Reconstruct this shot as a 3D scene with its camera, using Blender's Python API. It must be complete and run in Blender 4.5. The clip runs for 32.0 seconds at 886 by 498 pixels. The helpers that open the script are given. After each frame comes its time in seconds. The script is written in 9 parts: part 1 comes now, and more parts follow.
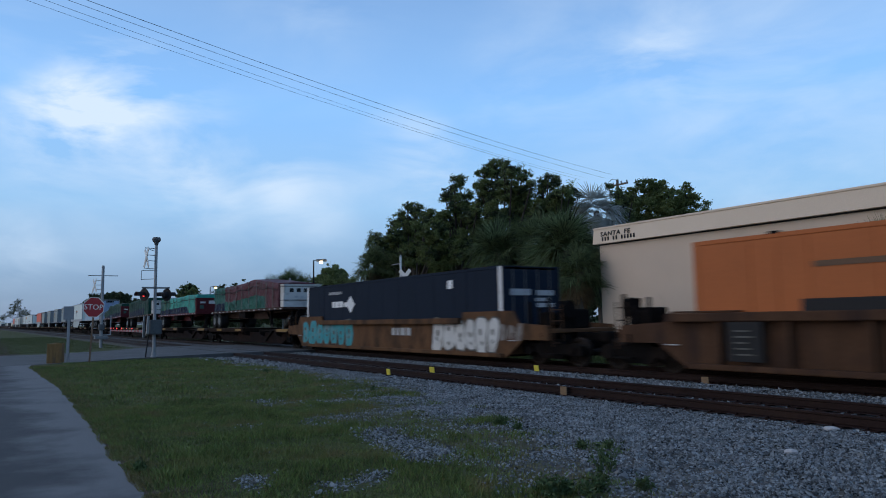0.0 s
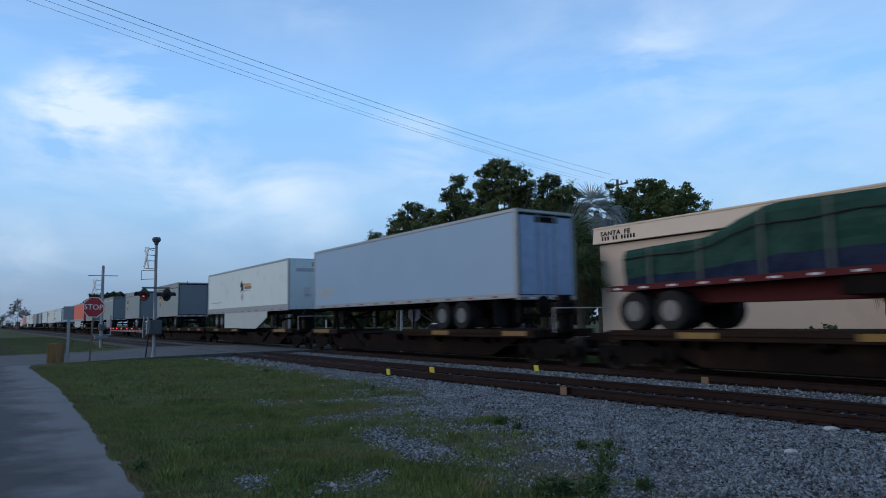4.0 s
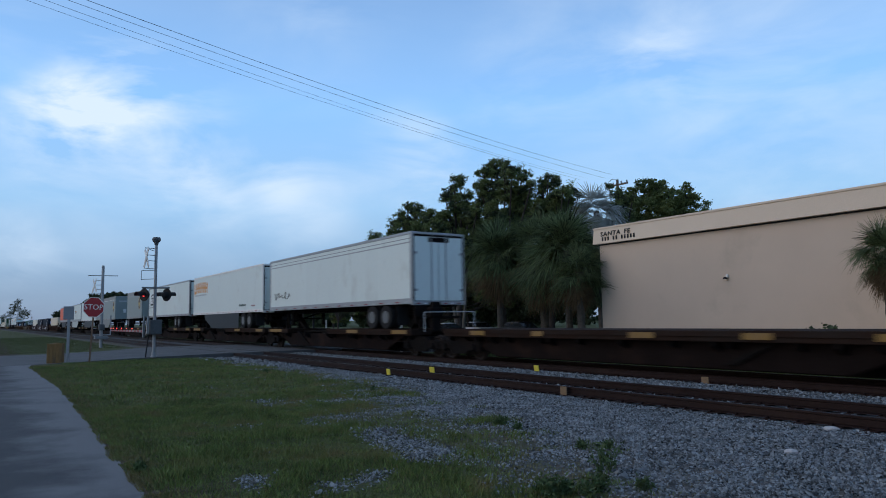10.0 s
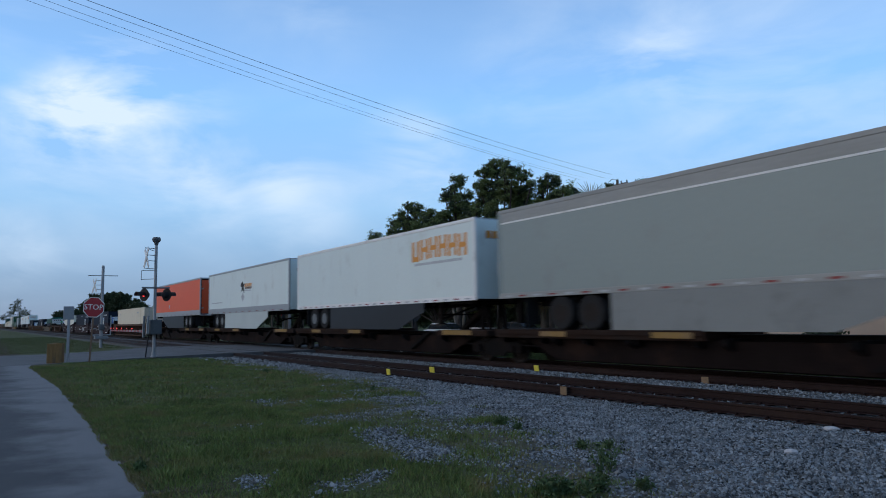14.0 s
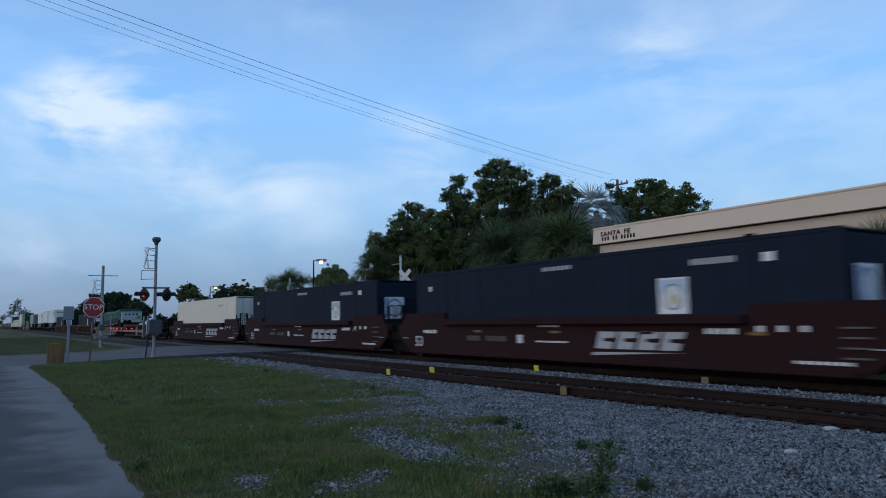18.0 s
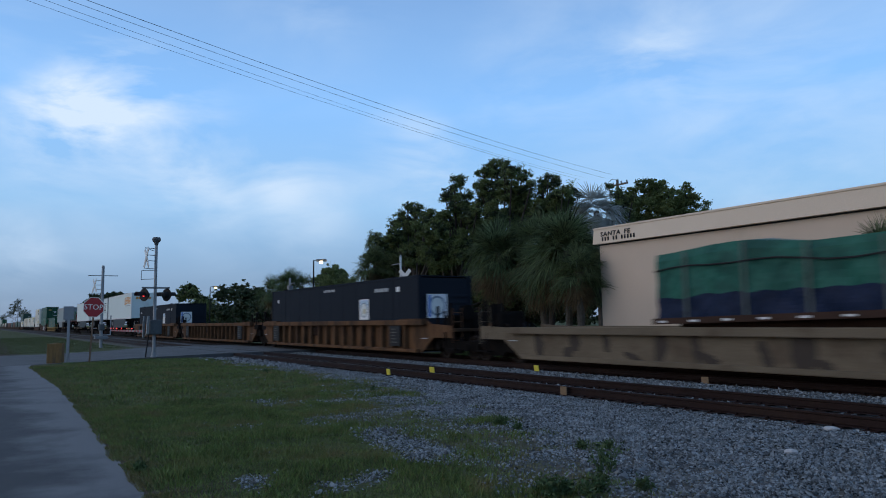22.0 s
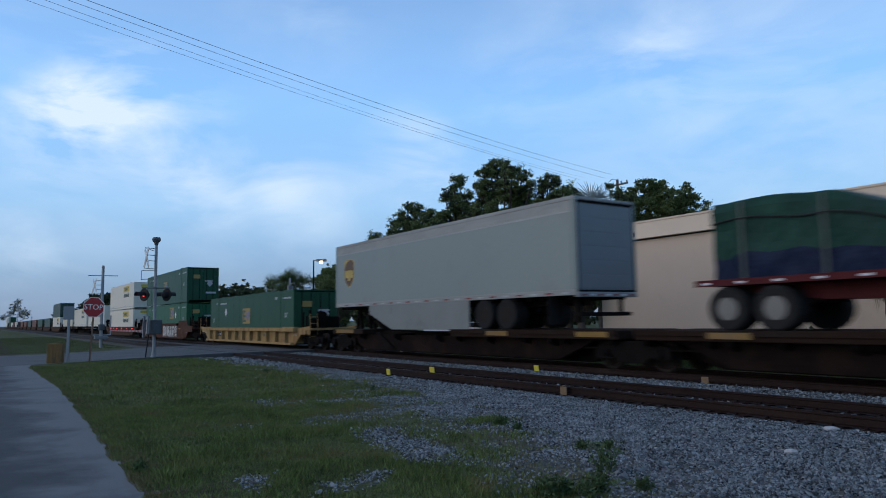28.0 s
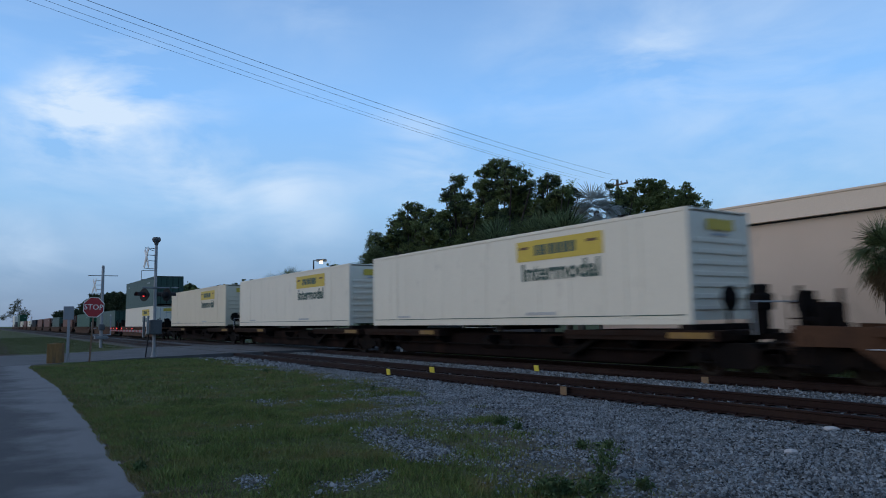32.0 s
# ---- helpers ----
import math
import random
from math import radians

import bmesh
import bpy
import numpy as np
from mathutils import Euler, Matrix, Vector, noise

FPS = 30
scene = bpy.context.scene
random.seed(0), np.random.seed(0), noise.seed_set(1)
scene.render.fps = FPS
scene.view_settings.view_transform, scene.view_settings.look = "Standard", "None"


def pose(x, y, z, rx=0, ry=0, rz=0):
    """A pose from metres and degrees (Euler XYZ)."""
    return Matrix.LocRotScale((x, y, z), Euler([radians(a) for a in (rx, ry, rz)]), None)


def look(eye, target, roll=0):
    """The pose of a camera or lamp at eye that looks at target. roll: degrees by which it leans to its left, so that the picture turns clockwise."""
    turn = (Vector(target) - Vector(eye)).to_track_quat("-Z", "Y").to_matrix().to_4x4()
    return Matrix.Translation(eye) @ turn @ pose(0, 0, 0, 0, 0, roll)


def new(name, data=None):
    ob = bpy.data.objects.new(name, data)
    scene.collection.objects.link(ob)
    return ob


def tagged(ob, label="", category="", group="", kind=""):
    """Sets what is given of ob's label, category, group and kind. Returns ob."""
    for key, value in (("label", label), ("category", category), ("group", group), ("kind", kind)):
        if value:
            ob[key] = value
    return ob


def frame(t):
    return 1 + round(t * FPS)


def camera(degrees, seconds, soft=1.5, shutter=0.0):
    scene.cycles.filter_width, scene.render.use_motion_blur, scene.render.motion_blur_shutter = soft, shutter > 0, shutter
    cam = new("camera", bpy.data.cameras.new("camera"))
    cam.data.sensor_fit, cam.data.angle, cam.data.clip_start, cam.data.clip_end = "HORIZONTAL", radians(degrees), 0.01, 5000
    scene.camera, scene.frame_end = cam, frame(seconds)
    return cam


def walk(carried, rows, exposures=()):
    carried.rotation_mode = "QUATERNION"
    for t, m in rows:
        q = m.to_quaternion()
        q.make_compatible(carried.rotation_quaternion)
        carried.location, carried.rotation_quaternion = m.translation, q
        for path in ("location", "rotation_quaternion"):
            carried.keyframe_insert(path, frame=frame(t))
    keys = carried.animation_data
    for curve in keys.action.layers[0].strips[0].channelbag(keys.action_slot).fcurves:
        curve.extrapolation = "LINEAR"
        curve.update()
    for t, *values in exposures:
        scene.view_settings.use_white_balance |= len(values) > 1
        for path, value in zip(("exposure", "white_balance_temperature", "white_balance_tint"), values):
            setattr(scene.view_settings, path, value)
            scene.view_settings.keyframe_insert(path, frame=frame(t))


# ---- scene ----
cam = camera(65.66, 32.0, soft=0.98, shutter=0.32)
EYE = (0.0, 0.0, 1.479)
AIM = look(EYE, (-8.239, 5.576, 2.490), roll=-0.984)
walk(cam, [(0.0, AIM), (32.0, AIM)], exposures=[(0.0, 0.01, 6550, 8), (1.2, -0.04, 6480, 8), (3.0, 0.05, 6600, 8), (6.0, 0.07, 6640, 8), (10.0, 0.07, 6660, 8), (11.0, -0.07, 6440, 8), (12.0, -0.04, 6440, 8), (14.0, 0.07, 6580, 8), (17.0, 0.03, 6560, 8), (19.0, -0.02, 6500, 8), (24.0, -0.02, 6510, 8), (26.5, -0.03, 6470, 8), (27.5, -0.08, 6430, 8), (28.0, 0.06, 6560, 8), (29.0, 0.08, 6620, 8), (30.0, 0.1, 6720, 8), (31.0, 0.11, 6720, 8), (32.0, -0.07, 6430, 8)])

# ---------------- world: dusk sky with thin clouds ----------------
SUN_AZ = radians(200)      # the sun has just gone down behind the camera
world = bpy.data.worlds.new("dusk_sky")
scene.world = world
world.use_nodes = True
WN, WL = world.node_tree.nodes, world.node_tree.links
WN.clear()


def wnode(kind, **inputs):
    n = WN.new(kind)
    for k, v in inputs.items():
        n.inputs[k].default_value = v
    return n


def build_sky():
    out = WN.new("ShaderNodeOutputWorld")
    bg = WN.new("ShaderNodeBackground")
    sky = WN.new("ShaderNodeTexSky")
    sky.sky_type = "NISHITA"
    sky.sun_disc = False
    sky.sun_elevation = radians(9.0)
    sky.sun_rotation = SUN_AZ
    sky.air_density, sky.dust_density, sky.ozone_density = 1.0, 0.6, 2.2
    tint = WN.new("ShaderNodeMixRGB")
    tint.blend_type = "MULTIPLY"
    tint.inputs[0].default_value = 1.0
    tint.inputs[2].default_value = SKY_TINT
    WL.new(sky.outputs[0], tint.inputs[1])
    co = WN.new("ShaderNodeTexCoord")
    sep = WN.new("ShaderNodeSeparateXYZ")
    WL.new(co.outputs["Generated"], sep.inputs[0])
    # the evening sky's own gradient from the horizon up, over the Nishita base
    grad = WN.new("ShaderNodeValToRGB")
    el = grad.color_ramp.elements
    for k, (pos, c) in enumerate(SKY_RAMP):
        e = el[k] if k < 2 else el.new(pos)
        e.position, e.color = pos, (*c, 1)
    WL.new(sep.outputs[2], grad.inputs[0])
    pale = WN.new("ShaderNodeMixRGB")
    pale.inputs[0].default_value = 0.85
    WL.new(tint.outputs[0], pale.inputs[1])
    WL.new(grad.outputs[0], pale.inputs[2])
    gain = WN.new("ShaderNodeMixRGB")
    gain.blend_type = "MULTIPLY"
    gain.inputs[0].default_value = 1.0
    gain.inputs[2].default_value = (10, 10, 10, 1)
    WL.new(grad.outputs[0], gain.inputs[1])
    WL.new(gain.outputs[0], pale.inputs[2])
    # wispy noise, drawn out along the horizon
    mp = WN.new("ShaderNodeMapping")
    mp.inputs["Scale"].default_value = (3.0, 3.0, 9.0)
    mp.inputs["Rotation"].default_value = (0.1, 0.15, 0.3)
    WL.new(co.outputs["Generated"], mp.inputs[0])
    nz = WN.new("ShaderNodeTexNoise")
    nz.inputs["Scale"].default_value, nz.inputs["Detail"].default_value, nz.inputs["Roughness"].default_value = 1.5, 7, 0.55
    nz.inputs["Distortion"].default_value = 0.4
    WL.new(mp.outputs[0], nz.inputs["Vector"])
    wisp = WN.new("ShaderNodeMapRange")
    wisp.inputs["From Min"].default_value, wisp.inputs["From Max"].default_value = 0.36, 0.66
    WL.new(nz.outputs[0], wisp.inputs[0])
    total = None
    for d, cosr, w in CLOUDS:
        dot = WN.new("ShaderNodeVectorMath")
        dot.operation = "DOT_PRODUCT"
        dot.inputs[1].default_value = d
        nrm = WN.new("ShaderNodeVectorMath")
        nrm.operation = "NORMALIZE"
        WL.new(co.outputs["Generated"], nrm.inputs[0])
        WL.new(nrm.outputs[0], dot.inputs[0])
        mr = WN.new("ShaderNodeMapRange")
        mr.interpolation_type = "SMOOTHSTEP"
        mr.inputs["From Min"].default_value, mr.inputs["From Max"].default_value = cosr, 1.0
        mr.inputs["To Max"].default_value = w
        WL.new(dot.outputs["Value"], mr.inputs[0])
        if total is None:
            total = mr.outputs[0]
        else:
            ad = WN.new("ShaderNodeMath")
            ad.operation = "ADD"
            WL.new(total, ad.inputs[0])
            WL.new(mr.outputs[0], ad.inputs[1])
            total = ad.outputs[0]
    base = WN.new("ShaderNodeMath")
    base.operation = "ADD"
    base.inputs[1].default_value = 0.05
    WL.new(total, base.inputs[0])
    fac = WN.new("ShaderNodeMath")
    fac.operation = "MULTIPLY"
    fac.use_clamp = True
    WL.new(base.outputs[0], fac.inputs[0])
    WL.new(wisp.outputs[0], fac.inputs[1])
    cl = WN.new("ShaderNodeMixRGB")
    cl.inputs[2].default_value = SKY_CLOUD
    WL.new(fac.outputs[0], cl.inputs[0])
    WL.new(pale.outputs[0], cl.inputs[1])
    WL.new(cl.outputs[0], bg.inputs[0])
    bg.inputs[1].default_value = SKY_STRENGTH
    WL.new(bg.outputs[0], out.inputs[0])


SKY_STRENGTH = 0.11
SKY_TINT = (1.0, 1.0, 1.0, 1)
SKY_RAMP = [(0.0, (0.19, 0.28, 0.45)), (0.06, (0.24, 0.38, 0.61)), (0.16, (0.33, 0.58, 0.92)), (0.30, (0.28, 0.57, 1.06)), (0.5, (0.22, 0.385, 0.72)), (1.0, (0.13, 0.18, 0.29))]
SKY_CLOUD = (6.3, 7.6, 9.4, 1)
# direction, cosine of the radius, weight of each bank of cloud
CLOUDS = [
    ((-0.95, 0.1331, 0.2824), 0.9945, 0.85), ((-0.9587, 0.0892, 0.2702), 0.997, 0.5), ((-0.9419, 0.1793, 0.284), 0.994, 0.45), ((-0.9675, 0.0753, 0.2412), 0.996, 0.4), ((-0.9649, 0.0622, 0.2553), 0.998, 0.5), ((-0.9551, 0.1143, 0.2733), 0.9985, 0.4),
    ((-0.9526, 0.238, 0.1895), 0.995, 0.248), ((-0.9534, 0.2193, 0.2072), 0.9985, 0.186), ((-0.9332, 0.3058, 0.1887), 0.996, 0.155), ((-0.9043, 0.3818, 0.1909), 0.996, 0.217), ((-0.9308, 0.3296, 0.1582), 0.99, 0.136), ((-0.905, 0.3951, 0.1579), 0.995, 0.155),
    ((-0.8334, 0.5037, 0.2276), 0.995, 0.35), ((-0.7861, 0.5798, 0.2143), 0.996, 0.2), ((-0.5798, 0.7434, 0.3336), 0.998, 0.3), ((-0.5483, 0.7919, 0.2688), 0.997, 0.12), ((-0.7094, 0.625, 0.3258), 0.993, 0.12), ((-0.9956, 0.0311, 0.0885), 0.9975, 0.28),
    ((-0.9827, 0.0634, 0.1742), 0.985, 0.16), ((-0.9503, 0.2035, 0.2357), 0.99, 0.2), ((-0.8328, 0.3631, 0.4179), 0.99, 0.1), ((-0.9507, 0.0443, 0.307), 0.99, 0.15), ((-0.5056, 0.7769, 0.3751), 0.99, 0.12), ((-0.5302, 0.7835, 0.3239), 0.93, 0.2),
    ((-0.5581, 0.7421, 0.3712), 0.9975, 0.16), ((-0.6211, 0.7017, 0.3491), 0.9985, 0.2), ((-0.4183, 0.8796, 0.2266), 0.985, 0.1), ((-0.5051, 0.835, 0.2184), 0.99, 0.1), ((-0.8153, 0.5309, 0.2312), 0.9975, 0.3), ((-0.8328, 0.3631, 0.4179), 0.9985, 0.16),
    ((-0.9147, 0.3479, 0.2056), 0.9985, 0.22), ((-0.9532, 0.2268, 0.2001), 0.9985, 0.3),
]
build_sky()

# the last glow of the sun, low and very soft
sun = new("sun", bpy.data.lights.new("sun", "SUN"))
sun.data.energy, sun.data.angle, sun.data.color = 0.85, radians(60), (1.0, 0.82, 0.63)
sun.matrix_world = look((0, 0, 50), (0 + 20 * math.sin(SUN_AZ + math.pi), 0 + 20 * math.cos(SUN_AZ + math.pi), 50 - 7.5))

# ---------------- materials ----------------
MATS = {}


def mat(name, col, rough=0.6, metal=0.0, var=0.18, scale=3.0, fine=40.0, bump=0.15, col2=None, patch=0.0, patch_scale=1.2, emit=0.0, per_object=0.0, per_island=0.0, stretch=(1, 1, 1), spec=0.4):
    """A surface with variation at two scales; col2 with patch: stains or wear of another colour."""
    if name in MATS:
        return MATS[name]
    m = bpy.data.materials.new(name)
    m.use_nodes = True
    N, L = m.node_tree.nodes, m.node_tree.links
    b = N["Principled BSDF"]
    b.inputs["Roughness"].default_value, b.inputs["Metallic"].default_value = rough, metal
    b.inputs["Specular IOR Level"].default_value = spec
    co = N.new("ShaderNodeTexCoord")
    mp = N.new("ShaderNodeMapping")
    mp.inputs["Scale"].default_value = stretch
    L.new(co.outputs["Object"], mp.inputs[0])
    # each piece takes its own stretch of the pattern
    oi = N.new("ShaderNodeObjectInfo")
    sh = N.new("ShaderNodeMath")
    sh.operation = "MULTIPLY"
    sh.inputs[1].default_value = 60.0
    L.new(oi.outputs["Random"], sh.inputs[0])
    cx = N.new("ShaderNodeCombineXYZ")
    L.new(sh.outputs[0], cx.inputs[0])
    L.new(sh.outputs[0], cx.inputs[2])
    L.new(cx.outputs[0], mp.inputs["Location"])
    n1 = N.new("ShaderNodeTexNoise")
    n1.inputs["Scale"].default_value, n1.inputs["Detail"].default_value = scale, 5
    n2 = N.new("ShaderNodeTexNoise")
    n2.inputs["Scale"].default_value, n2.inputs["Detail"].default_value = fine, 3
    for n in (n1, n2):
        L.new(mp.outputs[0], n.inputs["Vector"])
    add = N.new("ShaderNodeMath")
    add.operation = "ADD"
    L.new(n1.outputs[0], add.inputs[0])
    L.new(n2.outputs[0], add.inputs[1])
    src = add.outputs[0]
    for amount, where in ((per_object, "ObjectInfo"), (per_island, "NewGeometry")):
        if amount:
            oi = N.new("ShaderNode" + where)
            out = oi.outputs["Random"] if where == "ObjectInfo" else oi.outputs["Random Per Island"]
            ma = N.new("ShaderNodeMath")
            ma.operation = "MULTIPLY_ADD"
            ma.inputs[1].default_value = amount
            L.new(out, ma.inputs[0])
            L.new(src, ma.inputs[2])
            sb = N.new("ShaderNodeMath")
            sb.operation = "SUBTRACT"
            sb.inputs[1].default_value = amount / 2
            L.new(ma.outputs[0], sb.inputs[0])
            src = sb.outputs[0]
    mr = N.new("ShaderNodeMapRange")
    mr.inputs["From Min"].default_value, mr.inputs["From Max"].default_value = 0.6, 1.4
    mr.inputs["To Min"].default_value, mr.inputs["To Max"].default_value = 1 - var, 1 + var
    mr.clamp = False
    L.new(src, mr.inputs[0])
    mul = N.new("ShaderNodeMixRGB")
    mul.blend_type = "MULTIPLY"
    mul.inputs[0].default_value = 1.0
    mul.inputs[1].default_value = (*col, 1)
    L.new(mr.outputs[0], mul.inputs[2])
    res = mul.outputs[0]
    if col2 is not None:
        n3 = N.new("ShaderNodeTexNoise")
        n3.inputs["Scale"].default_value, n3.inputs["Detail"].default_value, n3.inputs["Roughness"].default_value = patch_scale, 8, 0.65
        L.new(mp.outputs[0], n3.inputs["Vector"])
        pr = N.new("ShaderNodeMapRange")
        pr.inputs["From Min"].default_value, pr.inputs["From Max"].default_value = 0.62 - patch * 0.35, 0.78 - patch * 0.35
        L.new(n3.outputs[0], pr.inputs[0])
        mx = N.new("ShaderNodeMixRGB")
        mx.inputs[2].default_value = (*col2, 1)
        L.new(pr.outputs[0], mx.inputs[0])
        L.new(res, mx.inputs[1])
        res = mx.outputs[0]
    L.new(res, b.inputs["Base Color"])
    if bump:
        bp = N.new("ShaderNodeBump")
        bp.inputs["Strength"].default_value, bp.inputs["Distance"].default_value = bump, 0.02
        L.new(n2.outputs[0], bp.inputs["Height"])
        L.new(bp.outputs[0], b.inputs["Normal"])
    if emit:
        b.inputs["Emission Color"].default_value = (*col, 1)
        b.inputs["Emission Strength"].default_value = emit
    MATS[name] = m
    return m


# ---------------- mesh helpers ----------------
class Geo:
    """Gathers the faces of one mesh."""

    def __init__(self):
        self.v, self.f = [], []

    def add(self, verts, faces):
        k = len(self.v)
        self.v += [tuple(q) for q in verts]
        self.f += [tuple(i + k for i in f) for f in faces]
        return self

    def box(self, x0, y0, z0, x1, y1, z1, bev=0.0):
        if bev <= 0:
            v = [(x, y, z) for x in (x0, x1) for y in (y0, y1) for z in (z0, z1)]
            return self.add(v, [(0, 1, 3, 2), (4, 6, 7, 5), (0, 4, 5, 1), (2, 3, 7, 6), (0, 2, 6, 4), (1, 5, 7, 3)])
        bev = min(bev, (x1 - x0) * .45, (y1 - y0) * .45, (z1 - z0) * .45)
        b = bev
        # one ring of eight points at four heights: chamfered edges all round
        def ring(z, i):
            return [(x0 + b + i, y0 + i, z), (x1 - b - i, y0 + i, z), (x1 - i, y0 + b + i, z), (x1 - i, y1 - b - i, z), (x1 - b - i, y1 - i, z), (x0 + b + i, y1 - i, z), (x0 + i, y1 - b - i, z), (x0 + i, y0 + b + i, z)]
        h = b * 0.5
        v = ring(z0, h) + ring(z0 + b, 0) + ring(z1 - b, 0) + ring(z1, h)
        f = [(7, 6, 5, 4, 3, 2, 1, 0), (24, 25, 26, 27, 28, 29, 30, 31)]
        for r in range(3):
            for i in range(8):
                j = (i + 1) % 8
                f.append((r * 8 + i, r * 8 + j, r * 8 + 8 + j, r * 8 + 8 + i))
        return self.add(v, f)

    def prism(self, pts, y0, y1, axis="y"):
        """Extrudes an outline of (a, b) along axis: y -> (x, z), x -> (y, z), z -> (x, y)."""
        def at(a, b, c):
            return {"y": (a, c, b), "x": (c, a, b), "z": (a, b, c)}[axis]
        n = len(pts)
        v = [at(a, b, y0) for a, b in pts] + [at(a, b, y1) for a, b in pts]
        f = [tuple(range(n)), tuple(range(2 * n - 1, n - 1, -1))]
        f += [(i, n + i, n + (i + 1) % n, (i + 1) % n) for i in range(n)]
        return self.add(v, f)

    def tube(self, p0, p1, r0, r1=None, seg=10, caps=True):
        r1 = r0 if r1 is None else r1
        a, b = Vector(p0), Vector(p1)
        q = (b - a).to_track_quat("Z", "Y")
        v = []
        for c, r in ((a, r0), (b, r1)):
            v += [tuple(c + q @ Vector((r * math.cos(2 * math.pi * i / seg), r * math.sin(2 * math.pi * i / seg), 0))) for i in range(seg)]
        f = [(i, (i + 1) % seg, seg + (i + 1) % seg, seg + i) for i in range(seg)]
        if caps:
            f += [tuple(range(seg - 1, -1, -1)), tuple(range(seg, 2 * seg))]
        return self.add(v, f)

    def sweep(self, pts, r, seg=6):
        """One unbroken tube through a row of points."""
        k = len(self.v)
        pts = [Vector(q) for q in pts]
        for i, q in enumerate(pts):
            d = (pts[min(i + 1, len(pts) - 1)] - pts[max(i - 1, 0)]).to_track_quat("Z", "Y")
            self.v += [tuple(q + d @ Vector((r * math.cos(2 * math.pi * j / seg), r * math.sin(2 * math.pi * j / seg), 0))) for j in range(seg)]
        for i in range(len(pts) - 1):
            for j in range(seg):
                a, b = k + i * seg + j, k + i * seg + (j + 1) % seg
                self.f.append((a, b, b + seg, a + seg))
        return self

    def lathe(self, profile, centre, axis="y", seg=20):
        """Turns a profile of (radius, place along the axis)."""
        v, f, n = [], [], len(profile)
        for i in range(seg):
            a = 2 * math.pi * i / seg
            for r, h in profile:
                c, s = r * math.cos(a), r * math.sin(a)
                o = {"y": (c, h, s), "x": (h, c, s), "z": (c, s, h)}[axis]
                v.append(tuple(centre[k] + o[k] for k in range(3)))
        for i in range(seg):
            j = (i + 1) % seg
            for k in range(n - 1):
                f.append((i * n + k, i * n + k + 1, j * n + k + 1, j * n + k))
        f.append(tuple(i * n for i in range(seg)))
        f.append(tuple(i * n + n - 1 for i in range(seg))[::-1])
        return self.add(v, f)

    def mesh(self, name, material, smooth=False):
        me = bpy.data.meshes.new(name)
        me.from_pydata(self.v, [], self.f)
        bm = bmesh.new()
        bm.from_mesh(me)
        bmesh.ops.recalc_face_normals(bm, faces=bm.faces)
        bm.to_mesh(me)
        bm.free()
        if material:
            me.materials.append(material)
        if smooth:
            for q in me.polygons:
                q.use_smooth = True
        return me


def part(name, geo, material, parent, label="", smooth=False):
    """Links a Geo, or a mesh that is already made, as one object under a thing or a part."""
    me = geo if isinstance(geo, bpy.types.Mesh) else geo.mesh(name, material, smooth)
    ob = new(name, me)
    ob.parent = parent
    if label:
        ob["label"] = label
    return ob


def thing(name, m, label, category, group="", kind=""):
    ob = new(name)
    ob.empty_display_size = 0.3
    ob.matrix_world = m
    return tagged(ob, label, category, group, kind)


def solid(name, geo, material, label, category="", group="", kind="", smooth=False):
    ob = new(name, geo if isinstance(geo, bpy.types.Mesh) else geo.mesh(name, material, smooth))
    return tagged(ob, label, category, group, kind)


def lettering(text, size, depth, material, align="CENTER", spacing=1.0, swell=0.0):
    """A mesh of raised letters in the built-in font, flat in x and z, facing -y."""
    cu = bpy.data.curves.new("letters", "FONT")
    cu.body, cu.size, cu.extrude, cu.align_x, cu.align_y, cu.resolution_u = text, size, depth, align, "CENTER", 2
    cu.space_character, cu.offset = spacing, swell
    tmp = bpy.data.objects.new("letters_tmp", cu)
    scene.collection.objects.link(tmp)
    me = bpy.data.meshes.new_from_object(tmp.evaluated_get(bpy.context.evaluated_depsgraph_get()))
    bpy.data.objects.remove(tmp)
    me.transform(Matrix.Rotation(radians(90), 4, "X"))
    me.materials.clear()
    me.materials.append(material)
    return me


def from_arrays(name, verts, faces_n, nper, material):
    """A mesh from numpy vertices, in faces of nper successive vertices each."""
    me = bpy.data.meshes.new(name)
    me.vertices.add(len(verts))
    me.vertices.foreach_set("co", verts.astype(np.float32).ravel())
    me.loops.add(faces_n * nper)
    me.loops.foreach_set("vertex_index", np.arange(faces_n * nper, dtype=np.int32))
    me.polygons.add(faces_n)
    me.polygons.foreach_set("loop_start", np.arange(0, faces_n * nper, nper, dtype=np.int32))
    me.update(calc_edges=True)
    me.materials.append(material)
    return me

# ---------------- ground ----------------
def profile_z(y):
    pts = ((-3000, -0.25), (-30, -0.14), (-4, -0.125), (6.5, -0.125), (8.6, -0.15), (9.8, -0.2), (12.6, -0.2), (13.0, -0.13), (13.9, -0.12), (14.3, -0.2), (17.2, -0.2), (18.8, -0.5), (22, -0.45), (40, -0.35), (3000, -0.3))
    for (a, za), (b, zb) in zip(pts, pts[1:]):
        if y <= b:
            return za + (zb - za) * (y - a) / (b - a)
    return -0.3


def unevenness(x, y):
    """Small bumps of the verge, fading out towards the lane."""
    if -40 < x < 8 and 1.7 < y < 9.0:
        return min(1.0, max(0.0, (y - 2.3) / 0.7)) * (0.03 * noise.noise((x * 0.7, y * 0.7, 3)) + 0.012 * noise.noise((x * 3, y * 3, 8)))
    return 0.0


def gravel_edge(x):
    """Where the grass gives way to ballast, by the place along the line."""
    return 9.0 - max(0.0, min(x + 17.5, 15)) * 0.36


